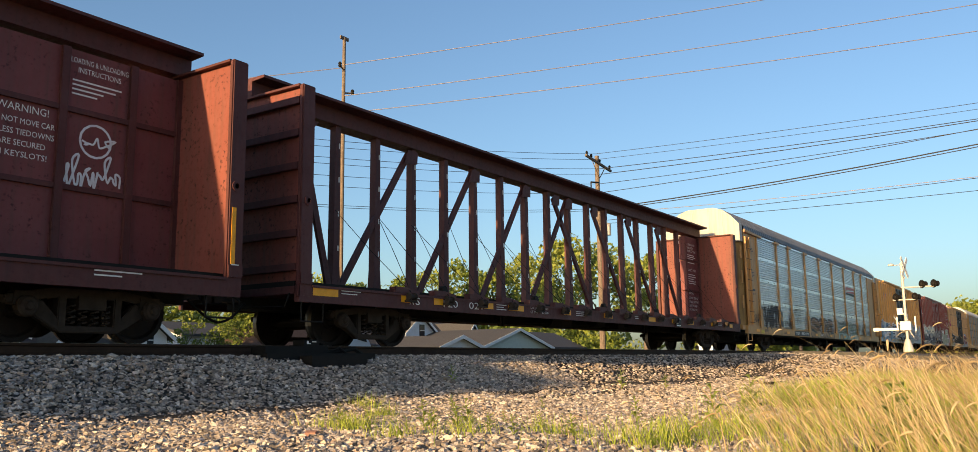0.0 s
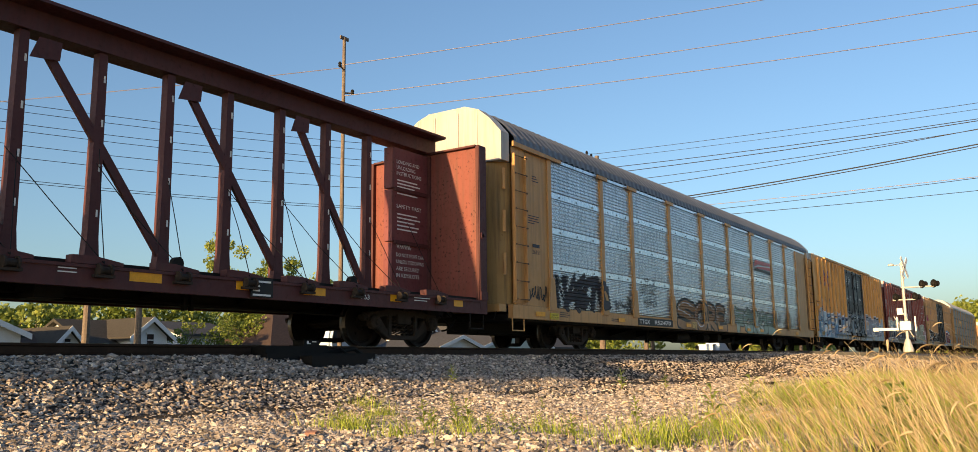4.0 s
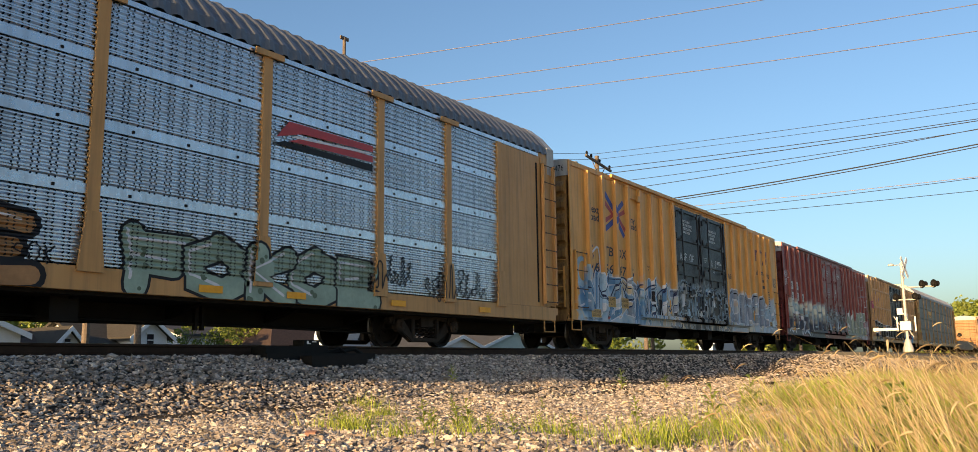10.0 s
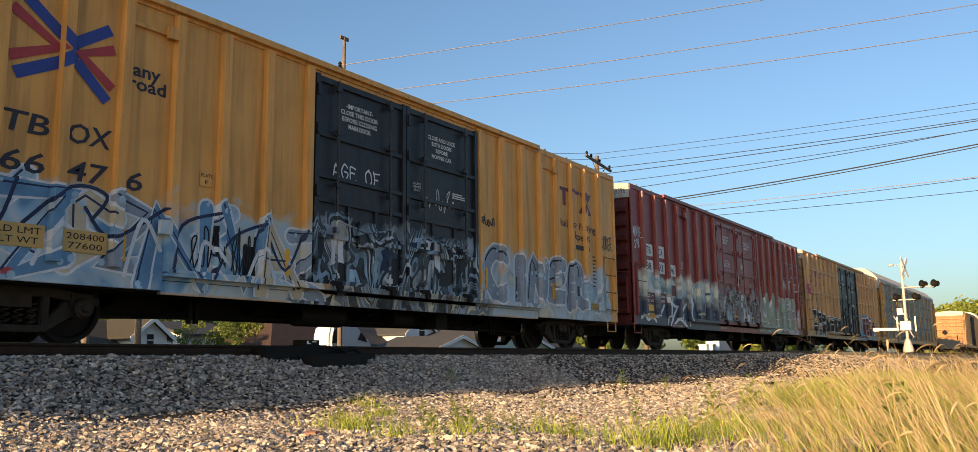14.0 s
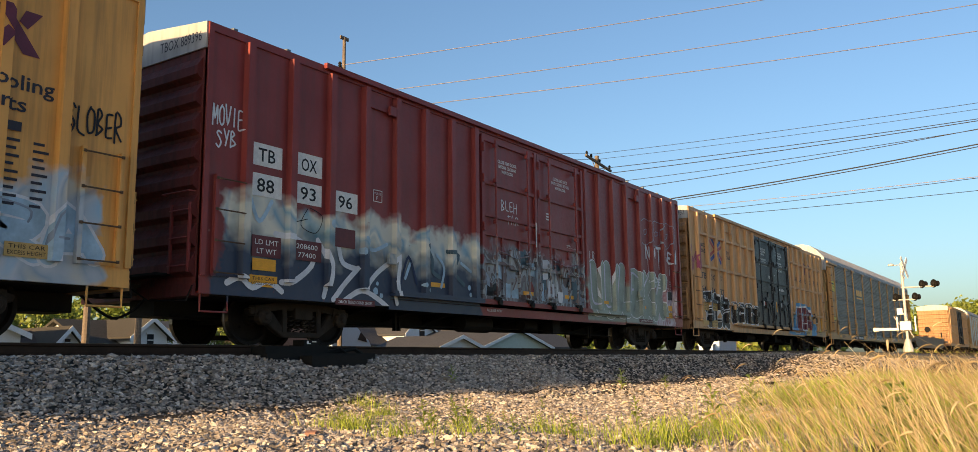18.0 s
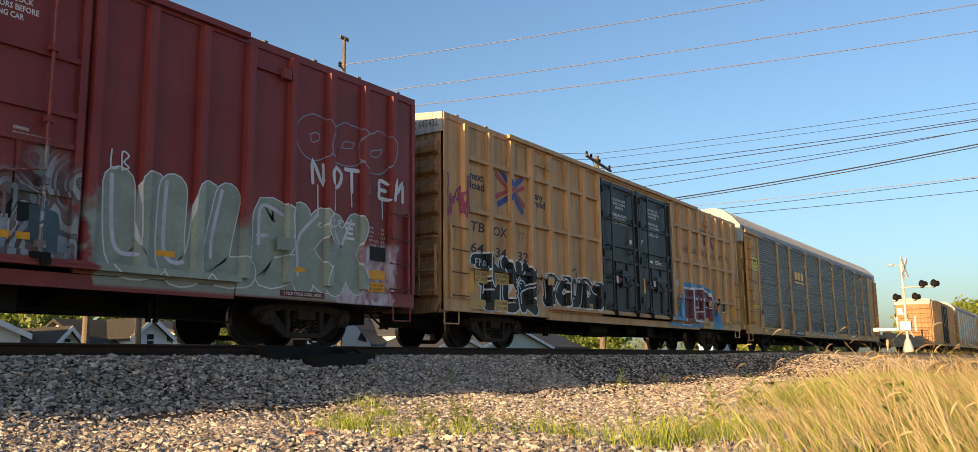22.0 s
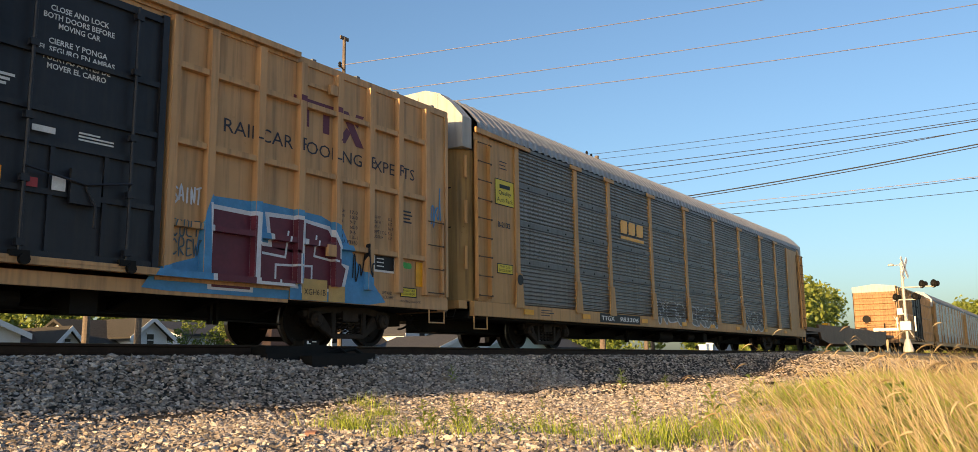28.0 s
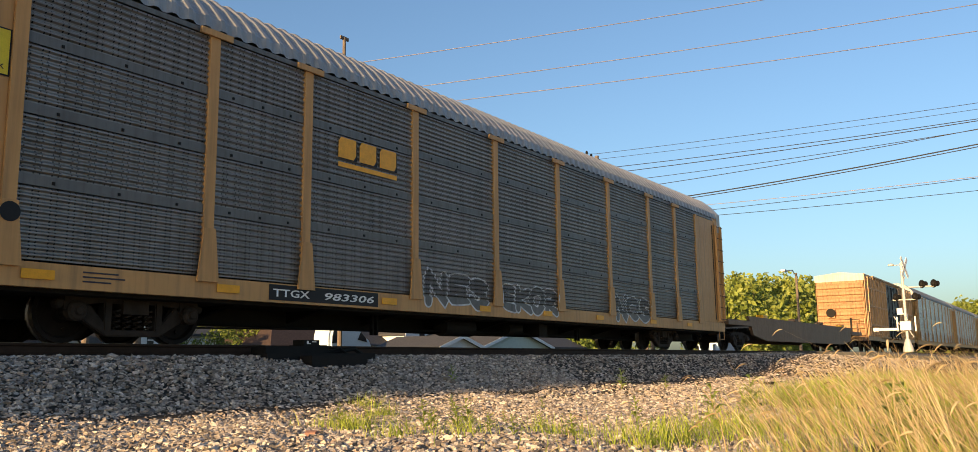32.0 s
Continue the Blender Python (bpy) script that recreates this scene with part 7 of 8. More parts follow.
def door_words(car, x, z, lines, width, cap=0.085):
    for k, w in enumerate(lines):
        wide = width * min(1.0, len(w) / max(len(q) for q in lines))
        if w:
            lettering(w, x + (width - wide) / 2, z - k * cap * 1.5, cap, M_WHITE, car, wide, -1.534, bold=0.002)


# yellow boxcar
d = car_d
lettering("next", 1.12, 3.72, 0.205, M_CHARCOAL, d, 0.60, bold=0.006, posts=POSTS_D)
lettering("load", 1.12, 3.50, 0.205, M_CHARCOAL, d, 0.60, bold=0.006, posts=POSTS_D)
emblem(d, 1.98, 3.38, 3.20, 4.42, POSTS_D)
lettering("any", 3.68, 3.74, 0.19, M_CHARCOAL, d, 0.44, bold=0.006, posts=POSTS_D)
lettering("road", 3.62, 3.54, 0.19, M_CHARCOAL, d, 0.60, bold=0.006, posts=POSTS_D)
for w, x, z, width in (("TB", 1.96, 2.59, 0.60), ("OX", 2.80, 2.59, 0.62), ("6", 1.40, 2.08, 0.26), ("66", 1.97, 2.09, 0.56), ("47", 2.82, 2.09, 0.58), ("6", 3.66, 2.09, 0.26)):
    lettering(w, x, z, 0.265, M_CHARCOAL, d, width, SHEET - 0.002, bold=0.005, slant=0.12, posts=POSTS_D)
plate(d, 4.86, 5.10, 2.34, 2.58, M_GOLD, words="PLATE\nF", cap=0.06)
plate(d, 1.95, 2.58, 1.15, 1.44, M_PLATE_BUFF, words="LD LMT\nLT WT", cap=0.10)
plate(d, 2.82, 3.43, 1.15, 1.44, M_PLATE_BUFF, words="208400\n77600", cap=0.10)
plate(d, 1.10, 1.66, 0.83, 1.05, M_PLATE_BUFF, y=SHEET - 0.012, words="THIS CAR\nEXCESS HEIGHT", cap=0.07)
lettering("2 INCH TREAD COND. SHOES", 0.62, 0.765, 0.05, M_BLACK, d, 1.1, SHEET - 0.014)
plate(d, 2.08, 2.22, 0.80, 0.88, M_LOGO_RED, y=SHEET - 0.012)
for x0, x1, z0, z1 in ((0.80, 0.87, 1.28, 2.12), (3.63, 3.71, 1.10, 1.54), (6.60, 6.69, 1.12, 1.56), (12.44, 12.52, 1.25, 1.75), (15.4, 15.5, 1.2, 1.6)):
    plate(d, x0, x1, z0, z1, M_YELLOW, y=SHEET - 0.001, name="reflector")
plate(d, 5.72, 5.95, 1.06, 1.52, M_UNDER, y=SHEET - 0.001, name="placard_board")
door_words(d, 7.82, 4.30, ["-IMPORTANT-", "CLOSE THIS DOOR", "BEFORE CLOSING", "MAIN DOOR"], 1.0)
door_words(d, 10.36, 4.24, ["CLOSE AND LOCK", "BOTH DOORS", "BEFORE", "MOVING CAR"], 0.95)

tag(d, 10.3, 11.3, 2.75, 3.3, 6, 0.018, M_GRAF_WHITE, 4, -1.534, label="white sprayed scribble")
plate(d, 9.85, 10.15, 3.05, 3.27, M_BLACKBLUE, y=-1.534, words="SECURITY\nDEVICE\nONLY", ink=M_WHITE, cap=0.05)
bars(d, 11.2, 3.2, (0.35, 0.5, 0.5), M_WHITE, -1.534)
pool_emblem(d, 15.82, 17.62, 3.58, 4.16, POSTS_D)
lettering("Rail car Pooling", 15.82, 3.12, 0.19, M_CHARCOAL, d, 2.02, bold=0.004, posts=POSTS_D)
lettering("Experts", 16.45, 2.84, 0.19, M_CHARCOAL, d, 1.05, bold=0.004, posts=POSTS_D)
plate(d, 16.5, 17.45, 2.58, 2.70, M_CHARCOAL, name="stencil_bar")
tag(d, 12.15, 12.85, 2.7, 3.0, 6, 0.03, M_GRAF_BLACK, 8, label="black sprayed scribble")

bars(d, 17.25, 2.45, (0.2, 0.16, 0.2, 0.14, 0.2, 0.2, 0.16, 0.2, 0.18), M_CHARCOAL, pitch=0.10, high=0.035)
bars(d, 17.62, 2.45, (0.14, 0.2, 0.14, 0.16, 0.2, 0.14, 0.2, 0.16, 0.14), M_CHARCOAL, pitch=0.10, high=0.035)
plate(d, 16.35, 16.82, 1.35, 1.6, M_BLACK, y=SHEET - 0.001, name="data_plate")
plate(d, 17.35, 17.9, 1.02, 1.2, M_PLATE_BUFF, words="THIS CAR\nEXCESS HEIGHT", cap=0.06)

sprayed_letters(d, "ciner", 12.35, 17.0, 0.98, 2.25, 0.34, M_GRAF_WHITE, M_GRAF_SLATE, M_GRAF_BLACK, 0.045, 82, "grey sprayed letters with white rims", M_GRAF_PALEBLUE)
sprayed_letters(d, "ra", 17.0, 18.5, 0.98, 1.75, 0.24, M_GRAF_WHITE, M_GRAF_PALEBLUE, M_GRAF_SLATE, 0.04, 89, "pale blue sprayed letters with white rims")
M_GRAF_MID = plain("mid_blue_spray_paint", (0.10, 0.25, 0.42), 0.5, 0.3, 2.5)
M_GRAF_CREAM = plain("cream_spray_paint", (0.56, 0.46, 0.32), 0.5, 0.25, 2.5)
BLUES = (M_GRAF_MID, M_GRAF_PALEBLUE, M_GRAF_MID, M_GRAF_CREAM, M_GRAF_SLATE)
sprayed_letters(d, "vkzsznkvaz", 0.75, 7.2, 0.80, 1.98, 0.24, M_GRAF_WHITE, M_GRAF_MID, M_GRAF_NAVY, 0.04, 91, "blue and cream wild sprayed letters with white rims", M_GRAF_PALEBLUE, True, BLUES, 0.22, 1.35)
strokes(d, [[(1.0, 2.15), (1.3, 2.5), (1.05, 2.75)], [(1.15, 1.1), (1.25, 1.9), (1.5, 2.3)], [(1.55, 1.7), (1.95, 1.35), (2.2, 2.0)], [(2.3, 1.45), (2.9, 2.0), (3.4, 1.95), (3.2, 1.6)], [(3.1, 1.75), (3.5, 1.4), (4.3, 1.9)], [(4.4, 1.0), (4.6, 1.7), (5.2, 1.95)], [(5.1, 0.95), (5.5, 1.6), (6.1, 1.9)], [(6.2, 1.75), (6.6, 1.2), (7.0, 1.9)]], 0.05, M_GRAF_NAVY, "dark blue lines of a sprayed piece", 0.0108)
strokes(d, [[(0.5, 1.1), (0.9, 1.25), (0.65, 1.5)], [(1.25, 2.6), (1.6, 2.75), (1.7, 2.1)], [(2.45, 0.95), (2.75, 1.5), (3.1, 1.3)], [(3.7, 0.9), (3.95, 1.7), (4.25, 1.3)], [(4.9, 1.0), (5.0, 1.5), (5.35, 1.2)], [(5.8, 0.95), (6.1, 1.5), (6.4, 1.0)]], 0.06, M_GRAF_WHITE, "white lines of a sprayed piece", 0.0122)
laid("graffiti", [[(0.62 + 0.36 * math.cos(a * 0.5236), 2.02 + 0.42 * math.sin(a * 0.5236)) for a in range(12)]], FACES[d], 0.003, M_GRAF_PALEBLUE, d, "pale blue sprayed roundel")
laid("graffiti", [[(0.66 + 0.22 * math.cos(a * 0.5236), 2.04 + 0.27 * math.sin(a * 0.5236)) for a in range(12)]], FACES[d], 0.006, M_GOLD, d)
scrawl(d, "slober", 18.02, 18.82, 2.72, 3.1, 0.03, M_GRAF_BLACK, 5, "black sprayed handwriting")
scrawl(d, "age of", 7.62, 8.9, 2.95, 3.22, 0.03, M_GRAF_WHITE, 6, "white sprayed handwriting", y=DOOR_FACE)
end_lettering("TBOX 666476", -0.35, 4.66, 0.17, 1.05, M_BLACK, d)

tag(d, 4.75, 5.35, 1.15, 1.8, 5, 0.025, M_GRAF_BLACK, 83, label="black sprayed scribble")
tag(d, 5.5, 6.0, 1.1, 1.75, 5, 0.025, M_GRAF_BLACK, 84, label="black sprayed scribble")

# maroon boxcar
e = car_e
for w, x0, x1, z0, z1 in (("TB", 0.89, 1.55, 2.86, 3.23), ("OX", 1.83, 2.47, 2.87, 3.25), ("88", 0.88, 1.56, 2.36, 2.73), ("93", 1.82, 2.47, 2.37, 2.74), ("96", 2.73, 3.38, 2.36, 2.73)):
    p = part("number_panel", Shape().box(x0, SHEET - 0.004, z0, x1, SHEET + 0.002, z1), M_WHITE, e, "white number panel")
    lettering(w, x0 + 0.15, z0 + 0.075, 0.22, M_BLACK, p, 0.36, SHEET - 0.008, bold=0.003)
for x0, x1, z0, z1 in ((3.81, 4.06, 2.68, 2.91),):
    part("plate_outline", Shape().box(x0, SHEET - 0.003, z0, x1, SHEET, z0 + 0.012).box(x0, SHEET - 0.003, z1 - 0.012, x1, SHEET, z1).box(x0, SHEET - 0.003, z0, x0 + 0.012, SHEET, z1).box(x1 - 0.012, SHEET - 0.003, z0, x1, SHEET, z1), M_WHITE, e)
    lettering("PLATE", x0 + 0.04, z1 - 0.09, 0.045, M_WHITE, e, 0.17)
    lettering("F", x0 + 0.09, z0 + 0.04, 0.075, M_WHITE, e)
plate(e, 0.96, 1.56, 1.38, 1.72, M_PLATE_MAROON, words="LD LMT\nLT WT", ink=M_WHITE, cap=0.085)
plate(e, 1.80, 2.48, 1.40, 1.74, M_PLATE_MAROON, words="208600\n77400", ink=M_WHITE, cap=0.085)
plate(e, 0.98, 1.46, 1.16, 1.35, M_YELLOW)
plate(e, 0.92, 1.50, 0.90, 1.08, M_YELLOW, y=SHEET - 0.012, words="THIS CAR\nEXCESS HEIGHT", cap=0.06)
plate(e, 2.84, 3.86, 0.70, 0.81, M_PLATE_MAROON, y=SHEET - 0.014, words="2 INCH TREAD COND. SHOES", ink=M_WHITE, cap=0.055)
plate(e, 2.72, 3.32, 1.72, 2.06, M_PLATE_MAROON, name="overpainted_patch")
plate(e, 2.80, 3.22, 1.80, 1.98, plain("grey_patch", (0.2, 0.19, 0.19), 0.6), y=SHEET - 0.005, name="placard_board")
for x0, x1, z0, z1 in ((5.56, 6.02, 1.19, 1.28), (9.05, 9.5, 1.22, 1.31), (11.05, 11.5, 1.24, 1.33), (13.3, 13.6, 1.22, 1.30), (15.8, 16.15, 1.20, 1.28)):
    plate(e, x0, x1, z0, z1, M_YELLOW, y=SHEET - 0.03 if 7.3 < x0 < 12 else SHEET, name="reflector")
door_words(e, 8.05, 4.22, ["CLOSE THIS DOOR", "BEFORE CLOSING", "MAIN DOOR"], 0.8, 0.075)
door_words(e, 10.52, 4.24, ["CLOSE AND LOCK", "BOTH DOORS BEFORE", "MOVING CAR"], 0.9, 0.075)

plate(e, 9.58, 9.62, 2.4, 3.0, M_WHITE, y=-1.60, name="white_strip")
strokes(e, [[(10.40, 2.88), (10.63, 2.64)], [(10.60, 2.86), (10.45, 2.66)]], 0.045, M_WHITE, "white sprayed cross", 0.014, smooth=False)
bars(e, 10.2, 3.3, (0.22, 0.2, 0.14), M_WHITE, -1.534, pitch=0.07, high=0.035)
for k, w in enumerate(("OPENING", "MAIN W 8-0 H 12-4", "TOTAL W 16-0 H 12-4")):
    lettering(w, 11.2, 2.60 - 0.07 * k, 0.045, M_WHITE, e, 0.028 * len(w), -1.548)


sprayed_letters(e, "ooo", 15.9, 18.3, 3.2, 4.0, 0.30, M_GRAF_SLATE, M_MAROON, None, 0.022, 16, "dim grey outlines of sprayed letters")
scrawl(e, "notiem", 16.2, 18.75, 2.75, 3.15, 0.075, M_GRAF_WHITE, 17, "white sprayed letters with drips")
strokes(e, [[(16.4 + 0.42 * k, 2.75), (16.42 + 0.42 * k, 2.25 + 0.12 * (k % 3))] for k in range(6)], 0.03, M_GRAF_WHITE, "runs of white spray paint")
scrawl(e, "lb", 12.5, 12.85, 2.35, 2.62, 0.025, M_GRAF_WHITE, 9)
tag(e, 16.4, 17.2, 2.0, 2.25, 5, 0.02, M_GRAF_WHITE, 18)
plate(e, 17.76, 18.18, 1.56, 1.82, M_BLACK, name="data_plate")
bars(e, 17.82, 1.76, (0.12, 0.12, 0.12), M_WHITE, SHEET - 0.006, 0.04, 0.07)
plate(e, 17.7, 18.16, 1.21, 1.38, M_YELLOW)
plate(e, 17.7, 18.16, 0.98, 1.15, M_YELLOW, words="THIS CAR\nEXCESS HEIGHT", cap=0.05)
bars(e, 17.1, 2.15, (0.26, 0.2, 0.2, 0.24), M_WHITE, pitch=0.09, high=0.045)
for k, (head, size) in enumerate((("EXH W", "8-2"), ("EXW H", "6-0"), ("EW H", "16-9"), ("EMPTY C.G.", "5-2"), ("FLOOR H", "3-8"))):
    lettering(head, 17.68, 2.14 - 0.08 * k, 0.05, M_WHITE, e, 0.03 * len(head) + 0.02, SHEET - 0.003)
    lettering(size, 18.06, 2.14 - 0.08 * k, 0.05, M_WHITE, e, 0.03 * len(size), SHEET - 0.003)
lettering("RELEASE ROD", 7.6, 0.78, 0.055, M_WHITE, e, 0.6, -1.494)
plate(e, 15.6, 16.6, 0.78, 0.88, M_PLATE_MAROON, y=SHEET - 0.014, words="2 INCH TREAD COND. SHOES", ink=M_WHITE, cap=0.05)

strokes(e, [[(2.4, 1.78), (2.68, 1.35), (2.55, 0.82)], [(2.9, 1.80), (3.02, 1.45), (3.4, 1.36)], [(3.42, 1.38), (3.1, 1.1), (2.78, 0.78)], [(3.0, 0.74), (3.5, 0.98), (3.95, 0.85), (4.3, 0.66)], [(3.6, 1.0), (3.95, 1.35), (4.5, 1.68)], [(4.5, 1.66), (4.42, 1.2), (4.52, 0.80)], [(1.45, 1.78), (2.0, 1.72), (2.3, 1.4), (1.9, 1.05), (1.6, 1.0)], [(0.5, 0.92), (0.75, 1.02), (1.0, 0.88), (1.3, 1.0), (1.6, 0.85)]], 0.10, M_GRAF_WHITE, "white lines of a sprayed piece")
strokes(e, [[(4.62, 1.2), (4.85, 1.72), (5.1, 1.22)]], 0.06, M_GRAF_NAVY, "dark blue sprayed peak")
strokes(e, [[(5.4, 2.0), (5.6, 1.75), (5.62, 1.5), (5.85, 1.4)], [(6.1, 1.95), (6.5, 1.9), (6.35, 1.55), (6.7, 1.3)]], 0.09, M_GRAF_TEAL, "dark teal lines of a sprayed piece")
strokes(e, [[(4.75, 1.3), (4.9, 1.6)], [(5.75, 1.85), (6.0, 1.6), (5.9, 1.2)], [(6.6, 1.75), (6.95, 1.6)], [(0.9, 2.35), (1.1, 1.95), (1.35, 2.3)], [(3.55, 1.95), (3.8, 1.75), (4.2, 1.9)]], 0.07, M_GRAF_PALEBLUE, "pale blue lines of a sprayed piece")
strokes(e, [[(2.15, 2.3), (2.0, 2.0), (2.35, 1.9), (2.5, 2.2), (2.2, 2.32)], [(1.82, 2.02), (2.15, 2.12)]], 0.014, M_GRAF_BLACK, "thin black marker drawing")
for x, z, r in ((3.9, 1.0, 0.07), (4.05, 0.92, 0.05), (3.95, 1.14, 0.04), (5.3, 1.2, 0.05), (5.42, 1.1, 0.04), (6.9, 1.25, 0.06), (6.95, 1.1, 0.05), (2.7, 2.1, 0.08), (3.5, 1.7, 0.07)):
    laid("sprayed_spot", [octagon(x, z, r)], FACES[e], 0.006, M_GRAF_PALEBLUE, e, "pale blue sprayed spot")
scrawl(e, "movie", 0.12, 0.72, 3.35, 3.68, 0.028, M_GRAF_WHITE, 3, "white sprayed handwriting")
scrawl(e, "syb", 0.2, 0.6, 3.02, 3.28, 0.028, M_GRAF_WHITE, 4, "white sprayed handwriting")
scrawl(e, "bleh", 8.15, 8.85, 3.12, 3.36, 0.022, M_GRAF_WHITE, 7, "white sprayed handwriting", y=DOOR_FACE)
scrawl(e, "tar", 8.4, 8.9, 2.84, 3.04, 0.02, M_GRAF_WHITE, 8, "white sprayed handwriting", y=DOOR_FACE)
end_lettering("TBOX 889396", -0.35, 4.66, 0.17, 1.05, M_CHARCOAL, e)
sprayed_letters(e, "uulekx", 12.5, 17.5, 0.86, 2.36, 0.46, M_GRAF_WHITE, M_GRAF_SAGE, M_GRAF_LILAC, 0.022, 87, "grey-green sprayed letters with thin pale rims", None, False, None, 0.06, 1.1)




def door_patches(car, x0, x1, z0, z1, count, materials, seed_no):
    """Ragged sprayed patches left between the rods of a door."""
    rng = random.Random(seed_no)
    for k in range(count):
        cx, cz = x0 + (x1 - x0) * (k + rng.uniform(0.1, 0.9)) / count, rng.uniform(z0, z1)
        w, h = rng.uniform(0.08, 0.26), rng.uniform(0.10, 0.34)
        ring = [(cx + w * rng.uniform(0.55, 1.1) * a, cz + h * rng.uniform(0.55, 1.1) * b) for a, b in ((-1, -1), (0, -1), (1, -1), (1, 0), (1, 1), (0.2, 1), (-1, 1), (-1, 0))]
        painted_shape("sprayed_patch", [ring], -1.5345 - 0.0008 * (k % 7), rng.choice(materials), car, "ragged sprayed patch on a door")


door_patches(e, 7.4, 12.0, 1.15, 2.05, 26, (M_GRAF_PALEBLUE, M_GRAF_WHITE, M_GRAF_BLACK, M_GRAF_SLATE, M_GRAF_TEAL, M_MAROON, M_GRAF_WHITE), 101)
door_patches(d, 7.3, 12.0, 1.05, 2.1, 24, (M_GRAF_PALEBLUE, M_GRAF_BLACK, M_GRAF_SLATE, M_GRAF_BLACK, M_GRAF_WHITE, M_GRAF_NAVY), 102)

# tan ribbed boxcar
f = car_f
end_lettering("TBOX 643432", -0.35, 4.66, 0.17, 1.05, M_CHARCOAL, f)
lettering("next", 0.96, 3.66, 0.18, M_CHARCOAL, f, 0.54, bold=0.005)
lettering("load", 0.96, 3.45, 0.18, M_CHARCOAL, f, 0.56, bold=0.005)
emblem(f, 1.97, 3.21, 3.13, 4.16, POSTS_F)
lettering("any", 3.70, 3.62, 0.17, M_CHARCOAL, f, 0.40, bold=0.005)
lettering("road", 3.66, 3.43, 0.17, M_CHARCOAL, f, 0.54, bold=0.005)
for w, x, z, width in (("TB", 0.97, 2.51, 0.55), ("OX", 1.86, 2.50, 0.57), ("64", 0.97, 2.04, 0.50), ("34", 1.93, 2.02, 0.46), ("32", 2.87, 2.02, 0.46)):
    lettering(w, x, z, 0.215, M_CHARCOAL, f, width, bold=0.004, slant=0.12)
plate(f, 2.94, 3.20, 2.50, 2.76, M_TAN, words="PLATE\nF", cap=0.06)
sprayed_letters(f, "tnva", 1.02, 3.5, 1.35, 2.02, 0.32, M_GRAF_WHITE, M_GRAF_BLACK, None, 0.04, 21, "black sprayed letters with white rims", None, True, None, 0.08, 1.16)
sprayed_letters(f, "euk", 1.35, 3.6, 0.80, 1.52, 0.30, M_GRAF_WHITE, M_GRAF_BLACK, M_GRAF_WHITE, 0.04, 23, "black sprayed letters with white rims", None, False, None, 0.08, 1.16)
scrawl(f, "fp4", 1.12, 1.55, 1.74, 1.9, 0.022, M_GRAF_WHITE, 2, "small white sprayed letters")
strokes(f, [[(2.75, 1.35), (2.95, 1.6)], [(2.95, 1.35), (2.75, 1.6)], [(2.7, 1.48), (3.0, 1.48)]], 0.02, M_GRAF_WHITE, "white sprayed star", 0.03)
strokes(f, [[(3.3, 1.95), (3.45, 1.7), (3.6, 1.95), (3.8, 1.7), (3.95, 1.65)], [(5.4, 1.9), (5.7, 2.05), (5.75, 1.85)]], 0.035, M_CHARCOAL, "grey sprayed outlines")
sprayed_letters(f, "dcuds", 4.05, 7.05, 1.02, 1.78, 0.30, M_GRAF_WHITE, M_GRAF_BLACK, M_GRAF_WHITE, 0.04, 22, "black sprayed letters with white rims", None, False, None, 0.10, 1.14)
plate(f, 1.10, 1.58, 1.38, 1.66, M_PLATE_BUFF, y=SHEET - 0.012, words="LD LMT\nLT WT", cap=0.08)
plate(f, 1.82, 2.46, 1.40, 1.66, M_PLATE_BUFF, y=SHEET - 0.012, words="205100\n80900", cap=0.08)
plate(f, 0.89, 1.06, 1.14, 1.60, M_YELLOW, y=SHEET - 0.012, name="reflector")
plate(f, 0.92, 1.50, 0.87, 1.02, M_PLATE_BUFF, y=SHEET - 0.014)
plate(f, 1.85, 2.4, 0.80, 1.05, M_PLATE_BUFF, y=SHEET - 0.014, words="LIFT AND\nJACK HERE", cap=0.06)
lettering("2 INCH TREAD COND. SHOES", 0.92, 0.765, 0.05, M_BLACK, f, 1.05, SHEET - 0.014)
plate(f, 6.3, 6.62, 1.02, 1.18, M_PLATE_BUFF, y=SHEET - 0.014, words="70K", cap=0.07)
tag(f, 0.08, 0.92, 2.8, 3.75, 8, 0.035, M_GRAF_PINK, 24, SHEET - 0.012, label="magenta sprayed scribble")
tag(f, 3.5, 3.95, 1.3, 1.65, 3, 0.025, M_GRAF_WINE, 25)
door_words(f, 7.95, 4.25, ["CLOSE THIS DOOR", "BEFORE CLOSING", "MAIN DOOR", "", "CIERRE ESTA PUERTA", "ANTES DE CERRAR", "LA PUERTA PRINCIPAL"], 1.05, 0.075)
door_words(f, 10.35, 4.28, ["CLOSE AND LOCK", "BOTH DOORS BEFORE", "MOVING CAR", "", "CIERRE Y PONGA", "EL SEGURO EN AMBAS", "PUERTAS ANTES DE", "MOVER EL CARRO"], 1.05, 0.075)
bars(f, 9.82, 3.25, (0.26, 0.2, 0.16), M_WHITE, -1.534, 0.035, 0.06)
